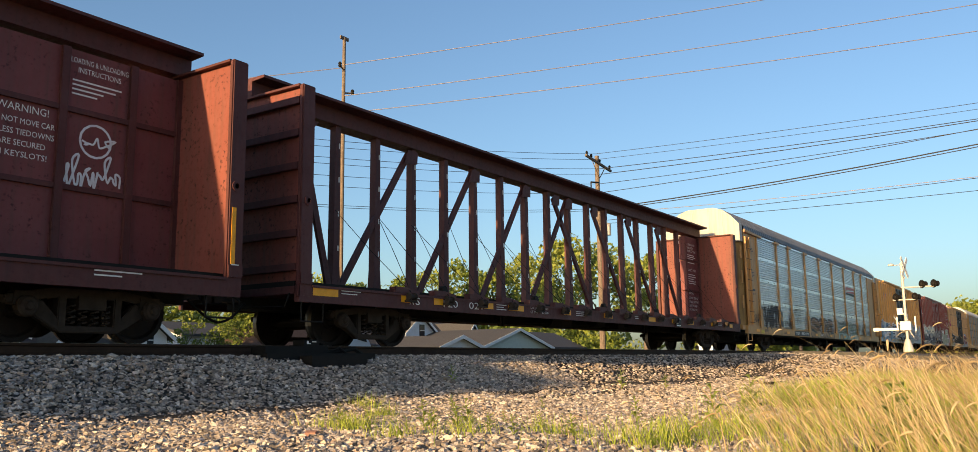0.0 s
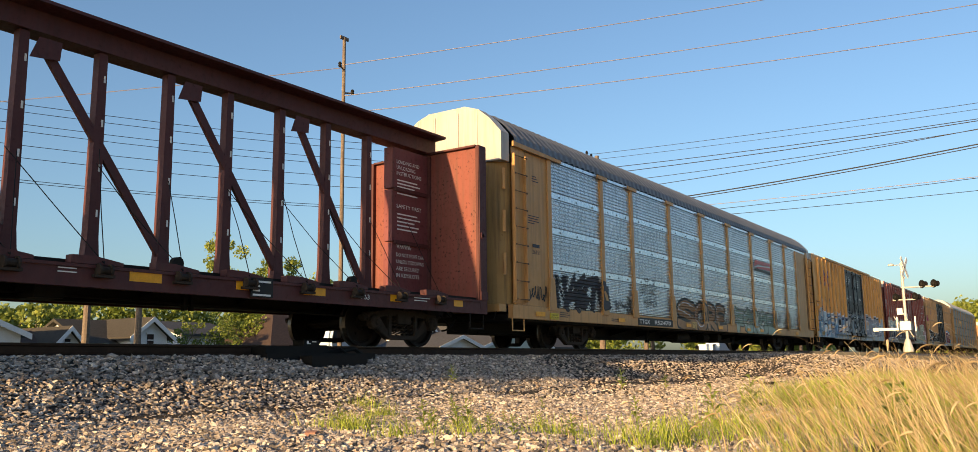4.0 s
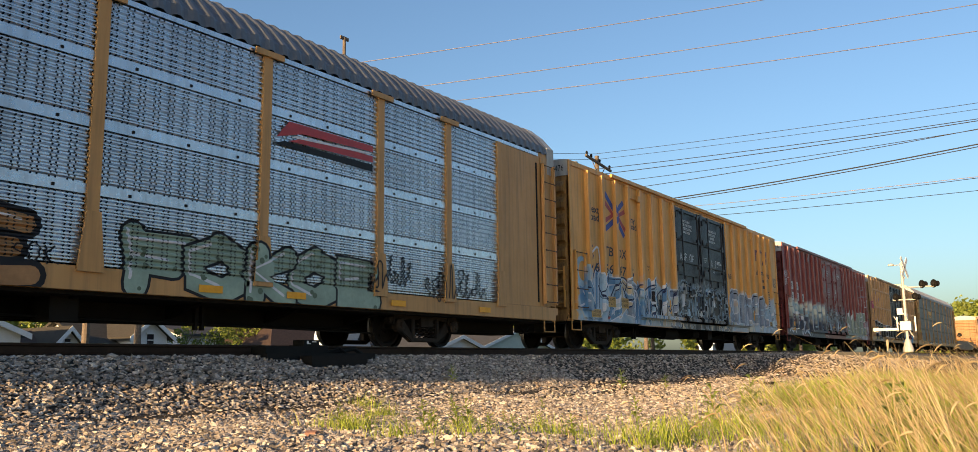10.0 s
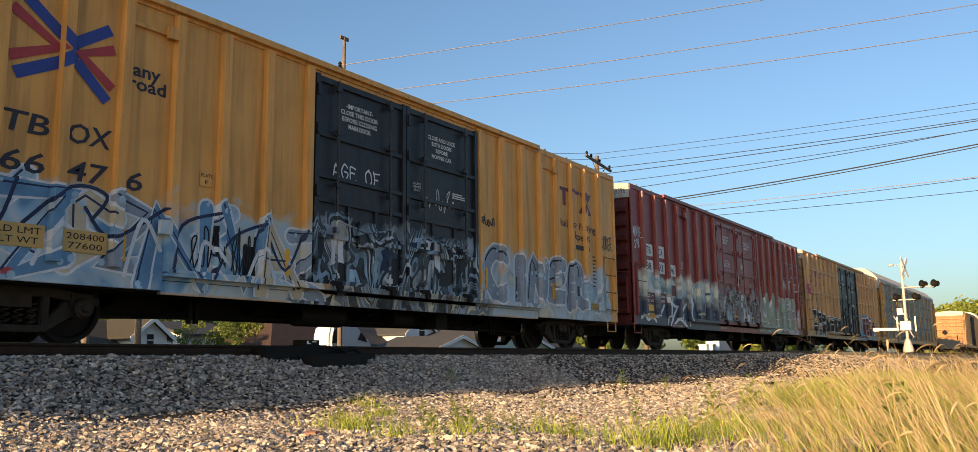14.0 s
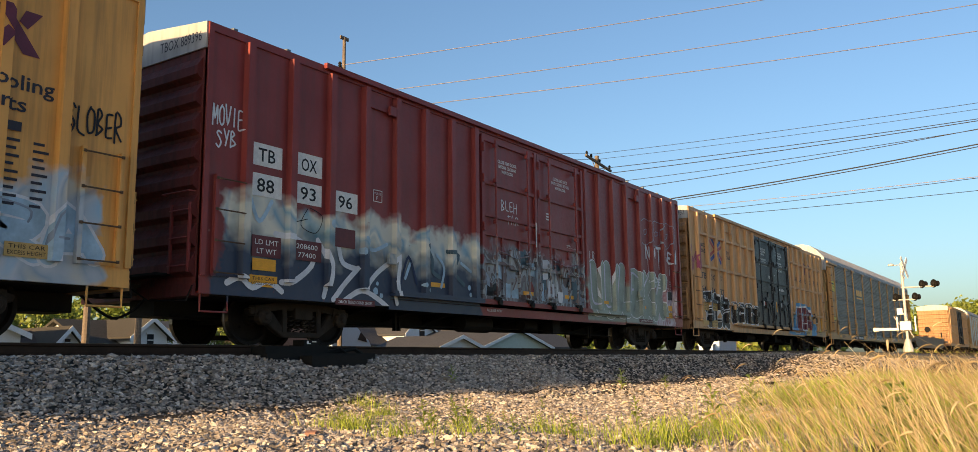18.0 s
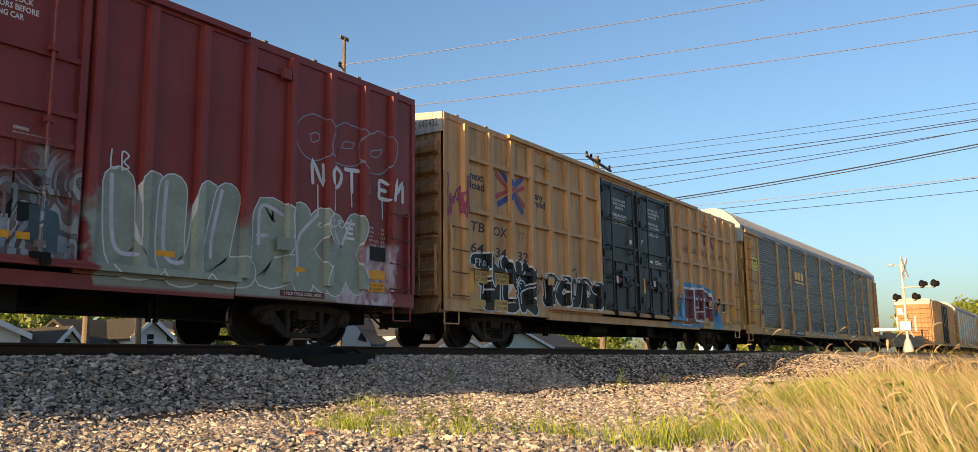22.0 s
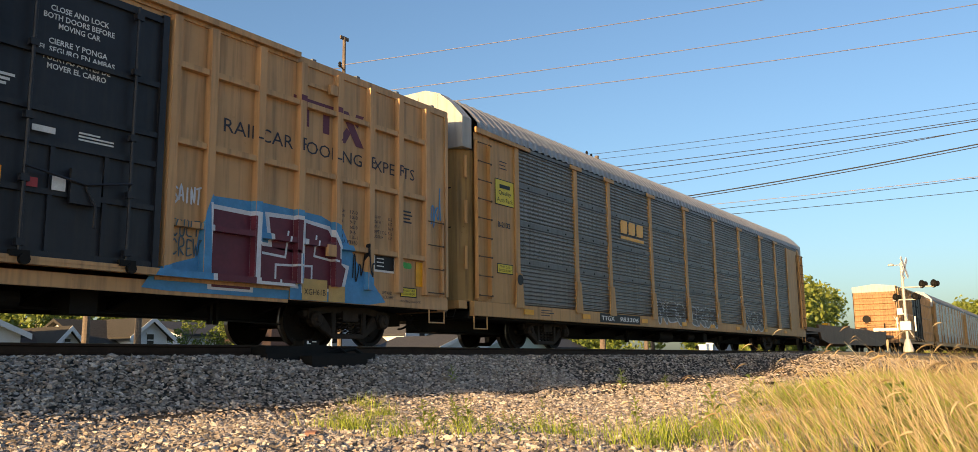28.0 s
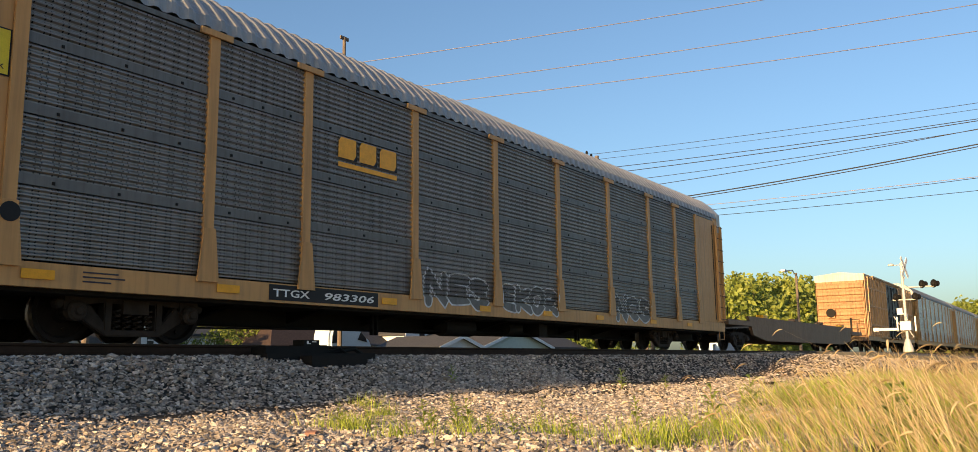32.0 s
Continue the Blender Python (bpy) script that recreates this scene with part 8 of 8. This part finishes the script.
for x0, x1, z0, z1, m in ((8.95, 9.1, 3.05, 3.18, M_WHITE), (10.3, 10.6, 2.62, 2.70, M_WHITE), (10.28, 10.42, 1.9, 2.02, M_LOGO_RED), (10.6, 10.78, 1.9, 2.08, M_WHITE), (9.86, 9.97, 1.65, 2.1, M_YELLOW), (8.0, 8.14, 1.85, 2.05, M_WHITE), (8.2, 8.32, 1.9, 2.0, M_LOGO_RED)):
    plate(f, x0, x1, z0, z1, m, y=-1.60, name="door_label")
bars(f, 10.95, 2.72, (0.3, 0.5, 0.5), M_WHITE, -1.534)
pool_emblem(f, 14.70, 16.46, 3.63, 4.24, POSTS_F)
lettering("RAILCAR POOLING EXPERTS", 13.28, 3.27, 0.225, M_CHARCOAL, f, 4.68, posts=POSTS_F)
halo = [(12.0, 0.76), (12.2, 1.05), (12.85, 1.25), (12.95, 1.95), (13.05, 2.22), (14.2, 2.26), (15.4, 2.22), (15.95, 2.05), (16.3, 1.5), (16.75, 1.15), (17.1, 0.80), (16.4, 0.70), (13.0, 0.70)]
laid("graffiti", [fan for fan in ([(14.8, 1.4), p, q] for p, q in zip(halo, halo[1:] + halo[:1]))], FACES[f], 0.0015, M_GRAF_BLUE, f, "sky-blue sprayed background")
laid("graffiti_letter", [[(13.10, 0.80), (13.02, 2.10), (14.02, 2.08), (13.96, 0.80)], [(13.94, 0.92), (13.94, 1.62), (14.90, 1.62), (14.90, 0.92)], [(14.25, 1.55), (14.15, 2.12), (14.98, 2.14), (14.95, 1.5)], [(14.96, 0.85), (14.98, 2.12), (15.62, 2.06), (15.86, 1.72), (15.84, 1.45), (16.12, 1.40), (16.0, 0.95)]], FACES[f], 0.004, M_GRAF_WHITE, f, "wine-red sprayed block letters with white rims")
for block in ([(13.17, 0.84), (13.10, 2.03), (13.92, 2.01), (13.90, 0.84)], [(14.0, 0.98), (14.0, 1.56), (14.86, 1.56), (14.86, 0.98)], [(14.32, 1.55), (14.24, 2.05), (14.90, 2.07), (14.88, 1.5)], [(15.03, 0.90), (15.05, 2.05), (15.58, 1.99), (15.78, 1.70), (15.78, 1.50), (16.03, 1.34), (15.93, 1.0)]):
    laid("sprayed_block", [block], FACES[f], 0.0065, M_GRAF_WINE, f, "wine-red sprayed block")
strokes(f, [[(14.1, 1.45), (14.6, 1.42), (14.66, 1.85)], [(14.4, 0.95), (14.4, 1.28), (15.2, 1.32), (15.2, 1.0)], [(15.3, 1.85), (15.25, 1.5), (15.75, 1.45)]], 0.04, M_GRAF_WHITE, "white inner lines of a sprayed piece", 0.010, False)
plate(f, 14.98, 15.56, 0.74, 1.10, M_PLATE_BUFF, y=SHEET - 0.016, words="XGH61B", cap=0.10)
plate(f, 15.6, 16.0, 0.74, 1.02, M_PLATE_BUFF, y=SHEET - 0.016)
scrawl(f, "saint", 12.42, 12.92, 2.05, 2.28, 0.03, M_GRAF_WHITE, 28, "white sprayed handwriting")
scrawl(f, "cult", 12.42, 12.92, 1.55, 1.78, 0.022, M_GRAF_TEAL, 29, "dark sprayed handwriting")
scrawl(f, "crew", 12.42, 12.92, 1.25, 1.5, 0.022, M_GRAF_TEAL, 30, "dark sprayed handwriting")
tag(f, 16.2, 16.9, 1.2, 1.8, 5, 0.03, M_GRAF_BLACK, 30, label="black sprayed scribble")
tag(f, 18.4, 18.85, 2.4, 3.6, 4, 0.03, M_GRAF_BLUE, 31, label="faded blue sprayed scribble")
plate(f, 16.76, 17.37, 1.36, 1.71, M_WHITE, y=SHEET - 0.004, name="plate_border")
plate(f, 16.8, 17.33, 1.40, 1.67, M_BLACK, y=SHEET - 0.007, name="data_plate")
bars(f, 16.84, 1.6, (0.2, 0.2, 0.2), M_WHITE, SHEET - 0.013, 0.02, 0.07)
plate(f, 17.99, 18.2, 1.16, 1.64, M_YELLOW, name="reflector")
plate(f, 17.53, 18.02, 0.93, 1.12, M_BLACK, y=SHEET - 0.009, name="sign_border")
plate(f, 17.55, 18.0, 0.95, 1.1, M_SIGN_YELLOW, words="THIS CAR\nEXCESS HEIGHT", cap=0.05)
for k, (head, size) in enumerate((("EXH", "17-0"), ("EXW", "10-8"), ("EW", "9-7"), ("IL", "60-9"), ("IW", "9-6"), ("IH", "13-1"), ("CU. FT.", "7550"))):
    lettering(head, 15.84, 2.36 - 0.092 * k, 0.062, M_CHARCOAL, f, 0.05 * len(head), SHEET - 0.003)
    lettering(size, 16.12, 2.36 - 0.092 * k, 0.062, M_CHARCOAL, f, 0.05 * len(size), SHEET - 0.003)
for k, (head, size) in enumerate((("EXH W", "8-2"), ("EXW H", "6-0"), ("EW H", "16-9"), ("EMPTY C.G.", "5-2"), ("FLOOR H", "3-8"))):
    lettering(head, 16.74, 2.36 - 0.092 * k, 0.062, M_CHARCOAL, f, 0.036 * len(head) + 0.03, SHEET - 0.003)
    lettering(size, 17.17, 2.36 - 0.092 * k, 0.062, M_CHARCOAL, f, 0.036 * len(size), SHEET - 0.003)
lettering("LIFT AND", 17.0, 0.95, 0.06, M_CHARCOAL, f, 0.27, SHEET - 0.016)
lettering("JACK HERE", 17.0, 0.87, 0.06, M_CHARCOAL, f, 0.32, SHEET - 0.016)
lettering("2 INCH TREAD COND. SHOES", 17.5, 0.83, 0.04, M_CHARCOAL, f, 0.64, SHEET - 0.016)
strokes(f, [[(17.64, 1.585), (17.85, 1.575)], [(17.63, 1.55), (17.86, 1.54)], [(17.66, 1.515), (17.84, 1.51)]], 0.05, plain("green_spray", (0.03, 0.42, 0.08), 0.5), "green sprayed mark", 0.004)
bars(f, 17.55, 2.6, (0.3, 0.34, 0.28, 0.32), M_CHARCOAL, pitch=0.07, high=0.03)

# bright autorack
RACK_FACE, SILL_FACE = -1.552, -1.584
c = car_c
end_lettering("TTGX", -0.45, 4.02, 0.15, 0.55, M_BLACK, c, -0.29)
end_lettering("952470", -0.42, 3.80, 0.15, 0.62, M_BLACK, c, -0.29)
board = part("number_board", Shape().box(6.96, SILL_FACE - 0.004, 0.69, 9.62, SILL_FACE + 0.002, 0.92), M_BLACK, c, "black number board")
lettering("TTGX", 7.05, 0.745, 0.12, M_WHITE, board, 0.75, SILL_FACE - 0.008, bold=0.003)
lettering("952470", 8.15, 0.745, 0.12, M_WHITE, board, 1.3, SILL_FACE - 0.008, bold=0.003, slant=0.2)
plate(c, 1.08, 1.40, 2.40, 2.48, M_CHARCOAL, y=RACK_FACE, name="stencil_bar")
lettering("26151", 1.06, 2.24, 0.10, M_CHARCOAL, c, 0.36, RACK_FACE)
for rows, x, z in (((0.2, 0.26, 0.3), 1.1, 4.15), ((0.5, 0.46, 0.5, 0.3), 0.9, 3.15)):
    bars(c, x, z, rows, M_CHARCOAL, RACK_FACE, 0.02, 0.06)
tag(c, 0.85, 1.75, 1.15, 1.5, 7, 0.035, M_GRAF_BLACK, 41, RACK_FACE, label="black sprayed scribble")
tag(c, 2.1, 2.85, 1.62, 1.85, 7, 0.03, M_GRAF_BLACK, 42, RACK_FACE - 0.02, label="black sprayed scribble")
sprayed_letters(c, "nasto", 2.1, 5.0, 0.98, 1.82, 0.20, M_GRAF_BLACK, M_CHARCOAL, None, 0.04, 43, "dark spiky sprayed letters", None, True, None, 0.14, 1.2)

tag(c, 5.5, 6.6, 1.05, 1.6, 8, 0.03, M_GRAF_BLACK, 44, RACK_FACE - 0.012, label="black sprayed scribble")
scrawl(c, "noise", 7.33, 8.28, 1.60, 1.92, 0.024, M_GRAF_BLACK, 45, "black sprayed handwriting", 0.08)
scrawl(c, "aub", 7.55, 8.15, 1.30, 1.56, 0.024, M_GRAF_BLACK, 46, "black sprayed handwriting", 0.06)
strokes(c, [[(7.6, 2.05), (7.75, 2.02), (7.9, 2.08), (7.75, 2.13), (7.6, 2.05)], [(8.2, 2.05), (8.35, 2.1), (8.3, 1.95), (8.5, 1.88), (8.2, 1.72), (8.48, 1.62), (8.22, 1.5)], [(8.12, 1.38), (8.3, 1.46), (8.48, 1.38), (8.3, 1.28), (8.12, 1.38)], [(7.62, 1.22), (7.8, 1.28), (7.95, 1.27)]], 0.022, M_GRAF_BLACK, "black sprayed flourishes")
tag(c, 9.95, 10.2, 1.3, 1.6, 2, 0.03, M_GRAF_BLACK, 46, RACK_FACE - 0.012)
sprayed_letters(c, "s", 9.98, 11.7, 0.62, 1.60, 0.27, M_GRAF_BLACK, M_GRAF_ORANGE, M_GRAF_WHITE, 0.085, 44, "orange-brown sprayed letters with black rims", None, False, None, 0.03)
sprayed_letters(c, "ore", 11.72, 14.75, 0.62, 1.60, 0.24, M_GRAF_BLACK, M_GRAF_ORANGE, M_GRAF_WHITE, 0.08, 47, "orange-brown sprayed letters with black rims", None, False, None, 0.03)
scrawl(c, "sok", 14.5, 15.1, 0.98, 1.2, 0.02, M_GRAF_BLACK, 12)
plate(c, 11.28, 11.72, 0.70, 0.92, M_PLATE_BUFF, y=SILL_FACE - 0.018, words="PLATE\nJ", cap=0.07)
lettering("LD LMT", 12.0, 0.70, 0.08, M_CHARCOAL, c, 0.5, SILL_FACE - 0.018)

sprayed_letters(c, "fokoe", 15.95, 21.0, 0.58, 1.58, 0.36, M_GRAF_BLACK, M_GRAF_MINT, M_GRAF_WHITE, 0.045, 48, "mint green sprayed letters with black rims", M_GRAF_MOSS, True, None, 0.07, 1.14)
tag(c, 20.9, 22.2, 1.1, 1.75, 7, 0.03, M_GRAF_BLACK, 49, RACK_FACE - 0.012, label="black sprayed scribble")
tag(c, 22.6, 24.8, 0.95, 1.6, 10, 0.03, M_GRAF_BLACK, 50, RACK_FACE - 0.012, label="black sprayed scribble")
painted_shape("emblem", [[(18.62, 3.40), (18.90, 3.72), (20.98, 3.72), (20.98, 3.60), (19.2, 3.56)], [(18.9, 3.38), (19.3, 3.52), (20.98, 3.52), (20.98, 3.40)]], RACK_FACE - 0.012, M_LOGO_RED, c, "slanted red emblem")
painted_shape("emblem", [[(18.55, 3.28), (18.8, 3.36), (20.98, 3.36), (20.98, 3.22)]], RACK_FACE - 0.012, M_BLACK, c, "black bar under the emblem")
painted_shape("emblem", [[(18.95, 3.45), (19.05, 3.50), (20.9, 3.58), (20.9, 3.54)]], RACK_FACE - 0.015, M_GRAF_WHITE, c, "white bar in the emblem")
for x in (1.1, 5.6, 10.75, 13.9, 17.2, 18.9, 21.5, 24.4):
    plate(c, x, x + 0.42, 0.74, 0.85, M_YELLOW, y=SILL_FACE - 0.02, name="reflector")
plate(c, 1.78, 2.20, 0.69, 0.84, M_SIGN_YELLOW, y=SILL_FACE - 0.014, words="THIS CAR\nEXCESS HEIGHT", cap=0.045)
bars(c, 2.3, 0.86, (0.4, 0.5, 0.4), M_CHARCOAL, SILL_FACE, 0.02, 0.05)
bars(c, 5.2, 0.80, (0.9, 0.5), M_CHARCOAL, SILL_FACE, 0.02, 0.05)

# dull autorack
g = car_g
end_lettering("TTGX", -0.45, 4.02, 0.15, 0.55, M_BLACK, g, -0.29)
end_lettering("983306", -0.42, 3.80, 0.15, 0.62, M_BLACK, g, -0.29)
board = part("number_board", Shape().box(6.02, SILL_FACE - 0.004, 0.70, 8.62, SILL_FACE + 0.002, 0.95), M_BLACK, g, "black number board")
lettering("TTGX", 6.1, 0.76, 0.12, M_WHITE, board, 0.8, SILL_FACE - 0.008, bold=0.003)
lettering("983306", 7.25, 0.76, 0.12, M_WHITE, board, 1.25, SILL_FACE - 0.008, bold=0.003, slant=0.2)
plate(g, 1.0, 1.80, 3.23, 3.84, M_BLACK, y=RACK_FACE + 0.003, name="sign_border")
plate(g, 1.05, 1.70, 1.65, 1.88, M_BLACK, y=RACK_FACE + 0.003, name="sign_border")
for z in (2.55, 3.42):
    part("door_seam", Shape().box(-0.292, -1.25, z, -0.278, 1.25, z + 0.022), M_UNDER, g)
sign = plate(g, 1.02, 1.78, 3.25, 3.82, M_SIGN_YELLOW, y=RACK_FACE, name="sign", label="yellow sign with black words")
part("stencil_bar", Shape().box(1.18, RACK_FACE - 0.008, 3.63, 1.62, RACK_FACE - 0.005, 3.72), M_BLACK, sign)
lettering("Quality", 1.14, 3.48, 0.10, M_BLACK, sign, 0.52, RACK_FACE - 0.008)
lettering("Auto Rack", 1.07, 3.31, 0.10, M_BLACK, sign, 0.66, RACK_FACE - 0.008)
lettering("B-2132", 1.10, 2.72, 0.12, M_CHARCOAL, g, 0.52, RACK_FACE, bold=0.004)
plate(g, 1.07, 1.68, 1.67, 1.86, M_SIGN_YELLOW, y=RACK_FACE, words="THIS CAR\nEXCESS HEIGHT", cap=0.055)
bars(g, 1.2, 4.25, (0.3, 0.24, 0.3), M_CHARCOAL, RACK_FACE, 0.02, 0.08)
# round no-entry mark on the first post
part("round_mark", Shape().lathe([(0.10, 0.0), (0.125, 0.0), (0.125, -0.006), (0.10, -0.006)], (1.9, -1.63, 1.55), "y", 18), M_BLACK, g)
for k, (x0, w) in enumerate(((7.55, 0.46), (8.10, 0.46), (8.66, 0.48))):
    painted_shape("emblem", [[(x0, 3.34), (x0 + w - 0.06, 3.34), (x0 + w, 3.43), (x0 + w, 3.72), (x0 + 0.06, 3.72), (x0, 3.63)]], RACK_FACE - 0.012, M_YELLOW, g, "yellow emblem block")
    part("emblem_shade", Shape().box(x0 + 0.03, RACK_FACE - 0.0115, 3.32, x0 + w + 0.025, RACK_FACE - 0.0105, 3.70), M_BLACK, g)
painted_shape("emblem", [[(7.55, 3.17), (9.16, 3.17), (9.16, 3.26), (7.55, 3.26)]], RACK_FACE - 0.012, M_YELLOW, g, "yellow bar under the emblem")
sprayed_letters(g, "nes", 10.0, 12.3, 0.80, 1.50, 0.20, M_GRAF_CHALK, M_BAND_DULL, None, 0.036, 61, "faint white-rimmed sprayed letters")
sprayed_letters(g, "ekor", 12.75, 15.3, 0.80, 1.42, 0.18, M_GRAF_CHALK, M_BAND_DULL, None, 0.036, 62, "faint white-rimmed sprayed letters")
sprayed_letters(g, "nos", 18.6, 21.0, 0.80, 1.5, 0.2, M_GRAF_CHALK, M_BAND_DULL, None, 0.036, 63, "faint white-rimmed sprayed letters")
for x in (2.1, 5.0, 8.72, 11.9, 14.6, 17.4, 21.0, 24.0):
    plate(g, x, x + 0.42, 0.76, 0.88, M_YELLOW, y=SILL_FACE - 0.016, name="reflector")
bars(g, 2.9, 0.88, (0.5, 0.6, 0.4), M_CHARCOAL, SILL_FACE, 0.02, 0.06)

# lumber flatcars
b, SILL = car_b, -1.635
for w, x, width in (("N", 2.88, 0.12), ("S", 3.06, 0.13), ("120", 3.96, 0.49), ("021", 4.85, 0.50)):
    lettering(w, x, 0.79, 0.145, M_WHITE, b, width, -1.604)
for x0, x1 in ((0.32, 0.8), (2.62, 2.84), (3.64, 3.88), (5.42, 5.70), (6.40, 6.92), (8.95, 9.25), (11.2, 11.62), (14.2, 14.6), (16.0, 16.2), (17.4, 17.8), (19.6, 19.85), (21.6, 21.85)):
    plate(b, x0, x0 + (x1 - x0) * 1.25, 0.82, 0.95, M_YELLOW, y=-1.603, name="reflector")
lettering("LD LMT 200400", 7.36, 0.90, 0.062, M_WHITE, b, 0.82, -1.604)
lettering("LT WT     62600", 7.36, 0.80, 0.062, M_WHITE, b, 0.82, -1.604)
plate(b, 16.25, 16.7, 0.72, 1.02, M_BLACK, y=-1.64, name="data_plate", label="black data plate with white rim")
bars(b, 16.29, 0.95, (0.36, 0.14, 0.14, 0.36), M_WHITE, -1.646, 0.03, 0.07)
lettering("F63", 18.8, 0.82, 0.09, M_WHITE, b, 0.22, -1.604)
for x, z, rows in ((1.0, 0.93, (0.5, 0.4)), (5.9, 0.92, (0.4, 0.3, 0.4)), (9.6, 0.92, (0.5, 0.5, 0.5)), (13.2, 0.92, (0.25, 0.25)), (20.3, 0.92, (0.5, 0.4))):
    bars(b, x, z, rows, M_WHITE, -1.604, 0.015, 0.05)
for words, z, cap in (("LOADING AND", 4.05, 0.085), ("UNLOADING", 3.92, 0.085), ("INSTRUCTIONS", 3.79, 0.085), ("SAFETY FIRST", 3.05, 0.085), ("WARNING", 2.15, 0.115), ("DO NOT MOVE CAR", 1.97, 0.085), ("UNLESS TIEDOWNS", 1.82, 0.085), ("ARE SECURED", 1.67, 0.085), ("IN KEYSLOTS", 1.52, 0.085)):
    lettering(words, 21.5, z, cap, M_WHITE, b, min(0.95, 0.072 * len(words)), -0.126)
bars(b, 21.52, 3.66, (0.7, 0.8, 0.6, 0.75, 0.7), M_WHITE, -0.124, 0.03, 0.075)
bars(b, 21.52, 2.9, (0.7, 0.8, 0.6, 0.75, 0.7), M_WHITE, -0.124, 0.03, 0.085)
a = car_a
for words, x, z, width, cap in (("LOADING & UNLOADING", 20.62, 4.2, 0.94, 0.085), ("INSTRUCTIONS", 20.74, 4.06, 0.70, 0.085), ("WARNING!", 19.6, 3.26, 0.74, 0.11), ("DO NOT MOVE CAR", 19.5, 3.08, 0.94, 0.085), ("UNLESS TIEDOWNS", 19.5, 2.92, 0.94, 0.085), ("ARE SECURED", 19.64, 2.76, 0.68, 0.085), ("IN KEYSLOTS!", 19.6, 2.60, 0.75, 0.085)):
    lettering(words, x, z, cap, M_WHITE, a, width, -0.126)
bars(a, 20.66, 3.92, (0.8, 0.7, 0.5, 0.4), M_WHITE, -0.124, 0.025, 0.07)
face = [[(21.08 + 0.25 * math.cos(k * 0.4), 3.05 + 0.25 * math.sin(k * 0.4)) for k in range(17)]]
ring = Shape()
for q in face:
    for (px, pz), (qx, qz) in zip(q, q[1:]):
        ring.bar((px, -0.124, pz), (qx, -0.124, qz), 0.035, 0.004)
part("graffiti_tag", ring, M_GRAF_WHITE, a, "white sprayed scribble")
tag(a, 20.62, 21.54, 2.36, 2.86, 9, 0.035, M_GRAF_WHITE, 71, -0.124, label="white sprayed scribble")
tag(a, 20.85, 21.4, 2.9, 3.2, 3, 0.03, M_GRAF_WHITE, 72, -0.124)
plate(a, 22.48, 22.56, 1.2, 2.08, M_YELLOW, y=-1.608, name="reflector")
plate(a, 22.5, 22.64, 1.0, 1.2, M_WHITE, y=-1.608, name="data_plate")
bars(a, 20.3, 0.92, (0.7, 0.4), M_WHITE, -1.604, 0.02, 0.06)


# ---- a fly close to the lens ----
fly = thing("fly", "dark fly passing through the air", "insect", pose(-0.5, -0.5, 0.4))
part("body", Shape().lathe([(0.0008, -0.0055), (0.0022, -0.003), (0.0026, 0.0), (0.002, 0.003), (0.0006, 0.0055)], (0, 0, 0), "x", 8), M_UNDER, fly)
for side in (-1, 1):
    part("wing", Shape().prism([(-0.004, 0.001 * side), (0.001, 0.001 * side), (-0.002, 0.006 * side), (-0.006, 0.005 * side)], 0.0022, 0.0026, "z"), M_GLASS, fly)


def motions():
    """The train rolls past and slows; every wheelset turns with it."""
    rows = [(float(t), d) for t, d in enumerate(COME)]
    for car, start in CARS:
        walk(car, [(t, pose(start + d, TRACK_Y, 0)) for t, d in rows])
    away, a, b, c, gone_by = (-0.5, -0.5, 0.4), (0.681, 0.37, 0.141), (0.837, 0.16, -0.025), (0.884, -0.042, -0.155), (0.9, -0.9, 0.1)
    walk(fly, [(0.0, pose(*away)), (24.4, pose(*away)), (24.9, pose(*a)), (25.0, pose(*b)), (25.1, pose(*c)), (25.6, pose(*gone_by)), (32.0, pose(*gone_by))])
    steps = np.arange(0.0, 32.01, 0.14)
    gone = COME[0] - np.interp(steps, np.arange(33.0), COME)
    for w, e, r in WHEELS:
        walk(w, [(float(t), pose(e, 0, r, 0, -math.degrees(g / r) % 360, 0)) for t, g in zip(steps, gone)])


motions()
